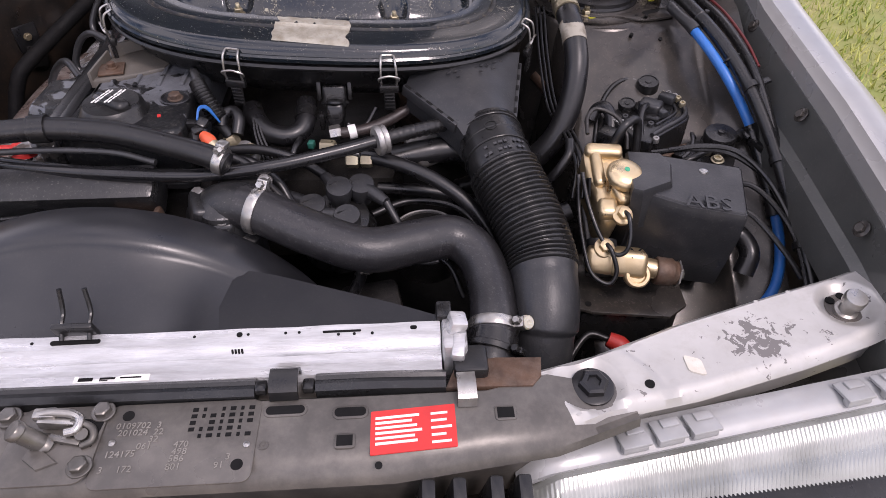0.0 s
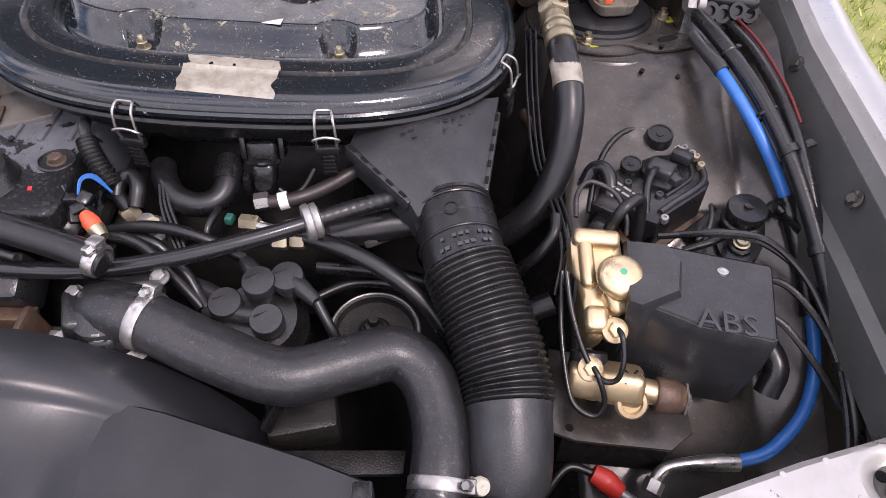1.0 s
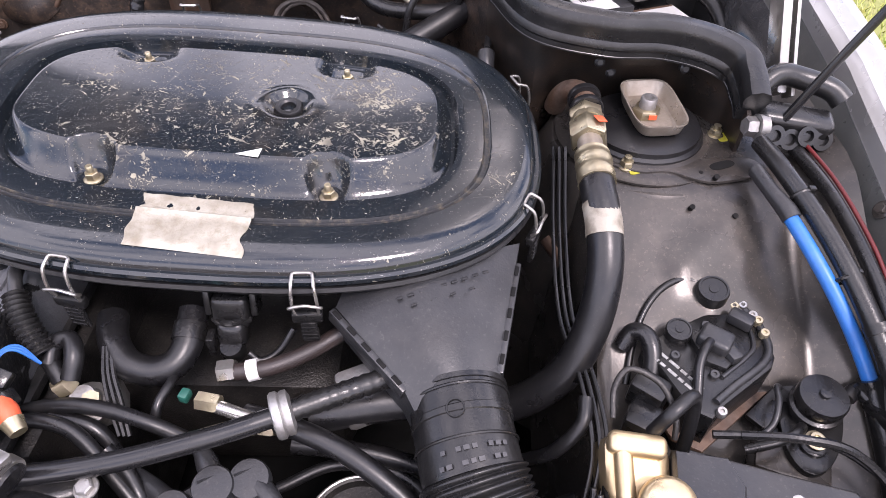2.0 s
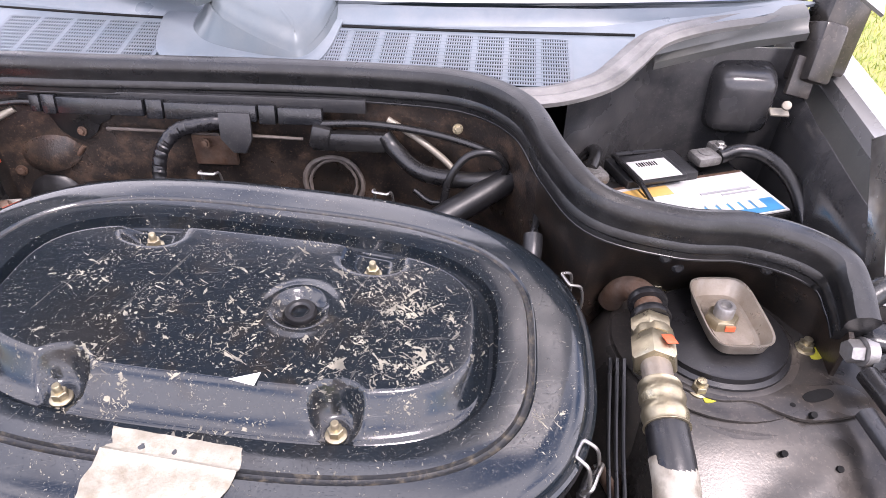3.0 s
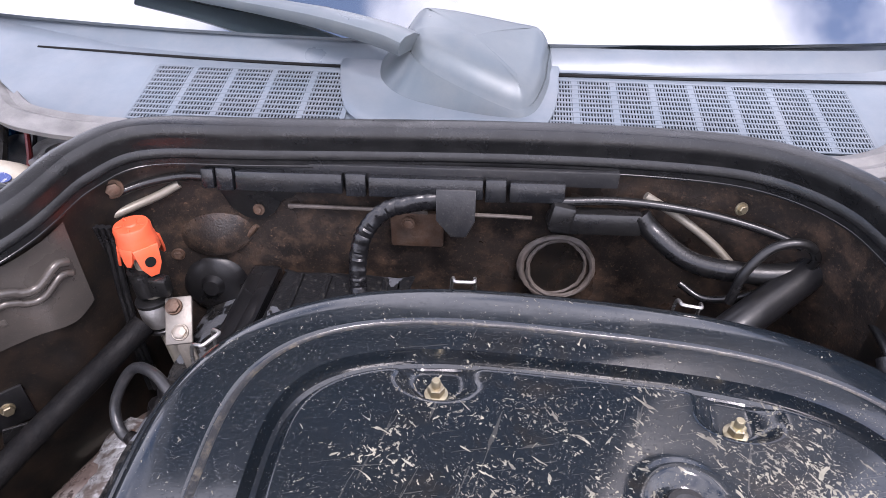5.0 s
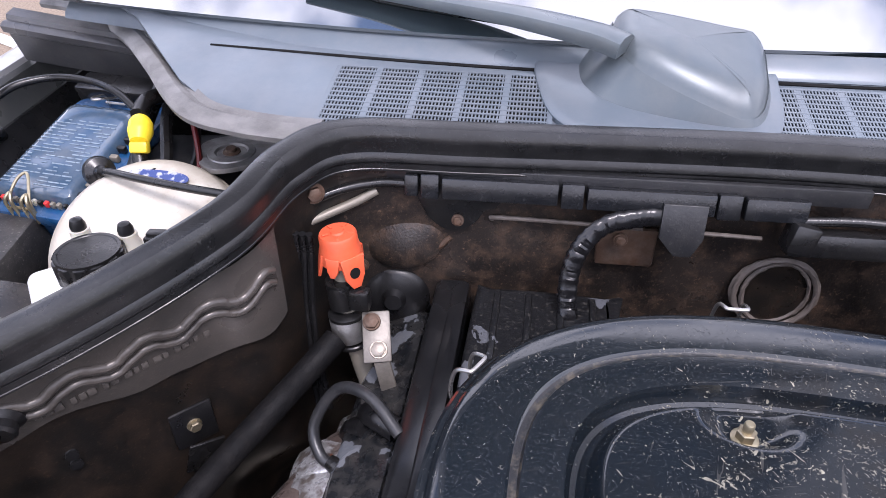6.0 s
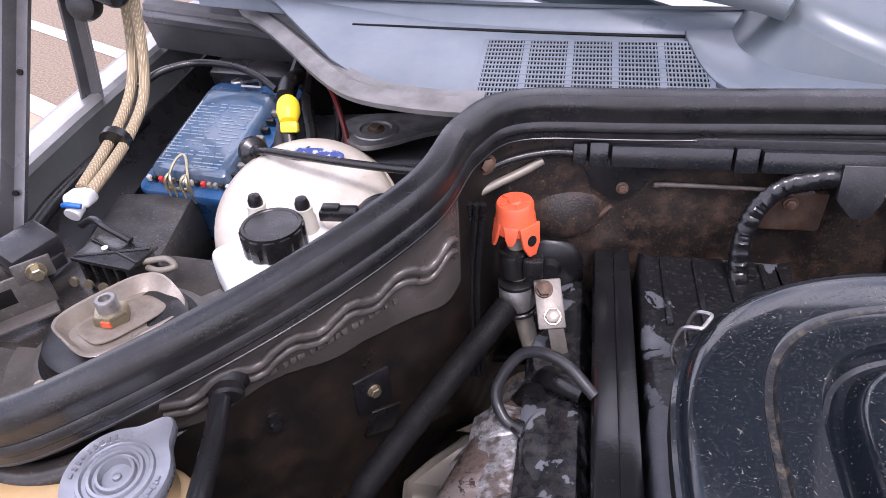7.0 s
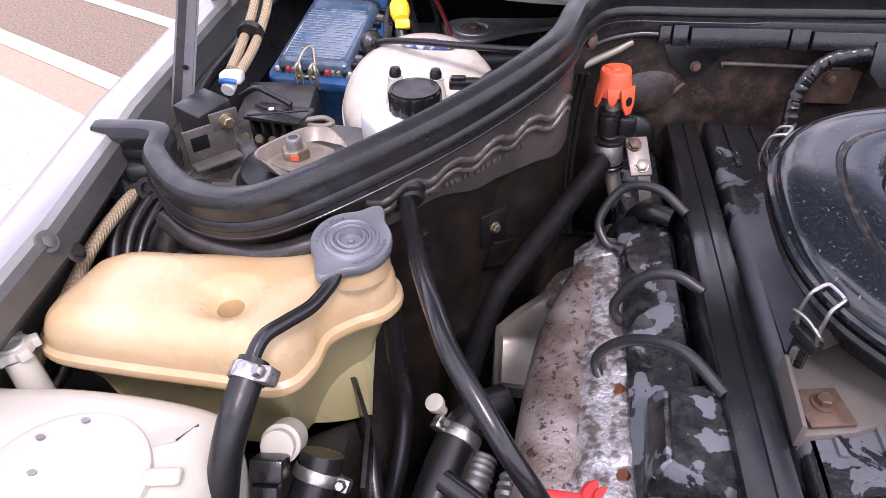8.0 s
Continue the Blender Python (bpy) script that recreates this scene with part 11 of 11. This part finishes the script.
loft(b, [[V(x, y, shell_z(y) - 0.012) for x, y in inset(base_o, -0.002)], [V(x, y, shell_z(y) - 0.004) for x, y in inset(base_o, -0.0022)], [V(x, y, shell_z(y) - 0.0015) for x, y in inset(base_o, 0.001)]], True)
part("base_gasket", b, RUBBER, wi)
b = bmesh.new()
ARM = [(-0.019, -0.010), (0.019, -0.010), (0.0225, -0.006), (0.0215, 0.0), (0.004, 0.0075), (-0.012, 0.0078), (-0.0195, 0.004), (-0.0215, -0.004)]
sweep(b, [(0.040, 1.294, 1.024), (0.015, 1.306, 1.029), (-0.04, 1.331, 1.033), (-0.10, 1.354, 1.035), (-0.20, 1.385, 1.038), (-0.30, 1.41, 1.042)], [1.0, 1.0, 0.92, 0.8, 0.6, 0.45], prof=ARM, up=(0, 0, 1), n=6)
part("wiper_arm", b, WIPM, wi, "grey metal wiper arm")
b = bmesh.new()
sweep(b, [(-0.06, 1.375, 1.022), (-0.2, 1.40, 1.03), (-0.4, 1.45, 1.04), (-0.55, 1.50, 1.05)], 0.008, 10, 5)
part("wiper_blade", b, PLASTIC, wi)

# ---- bonnet, standing open, and its hinges ----
b = bmesh.new()
secs = []
for k in range(25):
    x = -0.70 + 1.50 * k / 24
    u = (x - 0.05) / 0.75
    zl = 1.03 + 0.235 * (1 - u * u)
    secs.append([V(x, 1.302, zl + 0.03), V(x, 1.286, zl + 0.004), V(x, 1.290, zl), V(x, 1.330, zl + 0.01), V(x, 1.335, 1.55), V(x, 1.31, 2.1)])
loft(b, secs)
thick(b, 0.003)
part("outer_skin", b, PAINT, bon)
b = bmesh.new()
secs = []
OLIVE = surf("grey bonnet underside paint", (0.20, 0.202, 0.202), (0.16, 0.162, 0.162), 0.3, 0.2, 10, bump=0.2, dust=0.3)
for k in range(25):
    x = -0.69 + 1.48 * k / 24
    u = (x - 0.05) / 0.74
    zl = 1.035 + 0.235 * (1 - u * u)
    secs.append([V(x, 1.300, zl + 0.01), V(x, 1.288, zl + 0.035), V(x, 1.296, zl + 0.09), V(x, 1.306, zl + 0.11), V(x, 1.300, 1.55), V(x, 1.280, 2.08)])
loft(b, secs)
thick(b, 0.004)
part("inner_frame", b, OLIVE, bon, "grey painted inner frame")
b = bmesh.new()
loft(b, [[V(x, 1.291, z0 - 0.015), V(x, 1.283, z0), V(x, 1.281, 1.50), V(x, 1.272, 1.75), V(x, 1.262, 2.03), V(x, 1.270, 2.05)] for x, z0 in [(-0.50 + 0.92 * k / 20, 1.31 - 0.03 * (k / 10 - 1) ** 2) for k in range(21)]])
thick(b, 0.006)
part("insulation_mat", b, surf("dark felt mat", (0.028, 0.028, 0.029), (0.038, 0.038, 0.038), 0.9, 0, 40, fine=300, bump=0.6), bon, "dark grey felt insulation mat")
RAILP = [(-0.011, -0.012), (0.011, -0.012), (0.020, 0.012), (0.0165, 0.012), (0.0085, -0.0085), (-0.0085, -0.0085), (-0.0165, 0.012), (-0.020, 0.012)]
HINGE = surf("grey painted hinge steel", (0.10, 0.10, 0.103), (0.062, 0.062, 0.064), 0.38, 0.35, 14, bump=0.12, dust=0.45, dust_col=(0.17, 0.155, 0.14), speck=0.35)
b = bmesh.new()
sweep(b, [(-0.663, 1.07, 0.845), (-0.655, 1.135, 0.96), (-0.645, 1.20, 1.08), (-0.635, 1.27, 1.20)], 0.62, prof=RAILP, up=(0.2, -0.9, 0.4), n=4)
arm = part("hinge_arm", b, HINGE, bon)
for p in ((-0.660, 1.098, 0.902), (-0.652, 1.155, 1.0), (-0.665, 1.078, 0.865)):
    b = bmesh.new()
    lathe(b, p, (0.3, -0.9, 0.4), [(0.0028, -0.007), (0.0028, -0.0047), (0, -0.0047)], 10)
    part("round_hole", b, DARK, arm)
b = bmesh.new()
sweep(b, [(-0.711, 1.288, 0.835), (-0.704, 1.292, 0.89), (-0.695, 1.295, 0.95), (-0.687, 1.30, 1.025), (-0.675, 1.305, 1.12)], 0.66, prof=RAILP, up=(0.3, -0.9, 0.1), n=4)
part("hinge_arm", b, HINGE, bon)
b = bmesh.new()
lathe(b, (-0.672, 1.296, 1.02), (0.1, -1, 0.2), [(0.016, -0.01), (0.018, 0.0), (0.016, 0.008), (0.008, 0.010), (0, 0.010)], 22)
box(b, (-0.66, 1.295, 1.055), (0.10, 0.03, 0.05), pose(0, 0, 0, 0, 20, 0), 0.012, 3)
part("hinge_pivot", b, PLASTIC, bon)
b = bmesh.new()
box(b, (-0.69, 1.12, 0.80), (0.03, 0.50, 0.08), pose(0, 0, 0, 4, 0, 0), 0.006)
part("hinge_rail", b, PLASTIC, bon)
b = bmesh.new()
loft(b, [[V(x, y, z + dz) for y, dz in ((1.44, -0.05), (1.428, -0.012), (1.420, -0.008), (1.418, 0.0), (1.424, 0.004), (1.432, 0.004), (1.434, 0.010), (1.450, 0.014))] for x, z in ((-0.70, 0.972), (-0.63, 0.963), (-0.56, 0.955), (-0.47, 0.944))])
thick(b, 0.003)
part("cowl_channel", b, HINGE, body, "grey pressed channel at the cowl's end")
for p in ((-0.703, 1.171, 0.887), (-0.706, 1.327, 0.898)):
    b = bmesh.new()
    lathe(b, p, (1, 0, 0.1), [(0.013, 0), (0.013, 0.003), (0.008, 0.004), (0.008, 0.010), (0, 0.010)], 18)
    part("hinge_bolt", b, BAY, bon)

# ---- ground around the car ----
def flat(name, pts, z, material, label, category):
    b = bmesh.new()
    b.faces.new([b.verts.new((x, y, z)) for x, y in pts])
    bmesh.ops.recalc_face_normals(b, faces=b.faces)
    for f in b.faces:
        if f.normal.z < 0:
            f.normal_flip()
    r = bmesh.ops.extrude_face_region(b, geom=list(b.faces))
    bmesh.ops.translate(b, vec=(0, 0, -0.003), verts=[v for v in r["geom"] if isinstance(v, bmesh.types.BMVert)])
    bmesh.ops.recalc_face_normals(b, faces=b.faces)
    return single(name, b, material, label, category, kind="structure")


D = V(0.889, -0.458, 0)
W = V(0.458, 0.889, 0)
def strip(p, w, l0, l1):
    a, c = V(*p, 0) + D * l0, V(*p, 0) + D * l1
    return [(q.x, q.y) for q in (a, c, c + W * w, a + W * w)]
TAN = surf("tan sandy concrete", (0.37, 0.285, 0.20), (0.31, 0.235, 0.16), 0.85, 0, 70, fine=150, bump=0.6, dust=0.3)
flat("pavement", strip((-3.190, 3.368), -0.9, -6, 2.2), 0.008, TAN, "tan sandy concrete strip", "pavement")
flat("pavement", strip((-2.880, 2.981), -7.0, -6, 2.2), 0.014, CONCRETE, "pale speckled concrete beside the car", "pavement")
flat("road_marking", strip((-3.190, 3.366), 0.10, -6, 2.4), 0.014, ROADPAINT, "white painted line on the ground", "road marking")
flat("road_marking", strip((-3.680, 4.329), 0.09, -6, 2.6), 0.006, ROADPAINT, "white painted line on the ground", "road marking")
flat("lawn_soil", [(1.25, -8), (30, -8), (30, 40), (1.25, 40)], 0.010, SOIL, "grassy lawn soil beside the car", "lawn")
# grass blades
rng = np.random.default_rng(4)
NB = 26000
px_ = rng.uniform(1.3, 4.4, NB)
py_ = rng.uniform(0.9, 6.0, NB)
hh = rng.uniform(0.02, 0.055, NB)
aa = rng.uniform(0, 2 * np.pi, NB)
ln_ = rng.uniform(0.0, 0.04, NB)
la = rng.uniform(0, 2 * np.pi, NB)
wv = 0.0045
verts = np.stack([np.stack([px_ - wv * np.cos(aa), py_ - wv * np.sin(aa), np.full(NB, 0.008)], 1), np.stack([px_ + wv * np.cos(aa), py_ + wv * np.sin(aa), np.full(NB, 0.008)], 1), np.stack([px_ + ln_ * np.cos(la), py_ + ln_ * np.sin(la), 0.008 + hh], 1)], 1).reshape(-1, 3)
me = bpy.data.meshes.new("grass")
me.from_pydata(verts.tolist(), [], np.arange(NB * 3).reshape(-1, 3).tolist())
GR = bpy.data.materials.new("lawn grass")
GR.use_nodes = True
gn, gl = GR.node_tree.nodes, GR.node_tree.links
geo = gn.new("ShaderNodeNewGeometry")
gr = gn.new("ShaderNodeValToRGB")
gr.color_ramp.elements[0].color, gr.color_ramp.elements[1].color = (0.16, 0.25, 0.035, 1), (0.50, 0.48, 0.14, 1)
gl.new(geo.outputs["Random Per Island"], gr.inputs["Fac"])
gl.new(gr.outputs["Color"], gn["Principled BSDF"].inputs["Base Color"])
gn["Principled BSDF"].inputs["Roughness"].default_value = 0.6
me.materials.append(GR)
tagged(new("grass", me), "short yellow green lawn grass", "grass", kind="stuff")

# ---- plain rest of the car behind the windscreen ----
def ring_section(y, pts):
    return [V(0.071 + x, y, z) for x, z in pts] + [V(0.071 - x, y, z) for x, z in reversed(pts)]


b = bmesh.new()
loft(b, [ring_section(y, [(w * 0.86, 0.26), (w * 0.99, 0.36), (w, 0.55), (w * 0.985, 0.74), (w * 0.93, top - 0.03), (w * 0.88, top)])
         for y, w, top in ((1.605, 0.84, 0.92), (2.2, 0.86, 0.93), (3.0, 0.86, 0.94), (3.7, 0.85, 0.95), (4.2, 0.83, 0.93), (4.42, 0.79, 0.88), (4.48, 0.72, 0.70))], True)
part("cabin_shell", b, PAINT, body, "silver painted doors and rear body")
b = bmesh.new()
loft(b, [ring_section(y, [(0.74, 0.90), (wr + 0.03, top - 0.05), (wr, top - 0.015), (wr * 0.8, top)])
         for y, wr, top in ((1.56, 0.69, 0.985), (1.99, 0.585, 1.375), (2.5, 0.58, 1.395), (3.05, 0.57, 1.375), (3.35, 0.58, 1.25), (3.72, 0.64, 0.96))], True)
part("cabin_glass", b, GLASS, body, "dark cabin windows")
b = bmesh.new()
loft(b, [[V(0.071 + x, y, z) for x, z in ((-wr - 0.012, top - 0.055), (-wr, top - 0.005), (-wr * 0.75, top + 0.016), (0, top + 0.026), (wr * 0.75, top + 0.016), (wr, top - 0.005), (wr + 0.012, top - 0.055))]
         for y, wr, top in ((1.985, 0.595, 1.385), (2.5, 0.59, 1.405), (3.05, 0.58, 1.385), (3.15, 0.585, 1.35))])
thick(b, 0.006)
part("roof", b, PAINT, body, "silver painted roof")
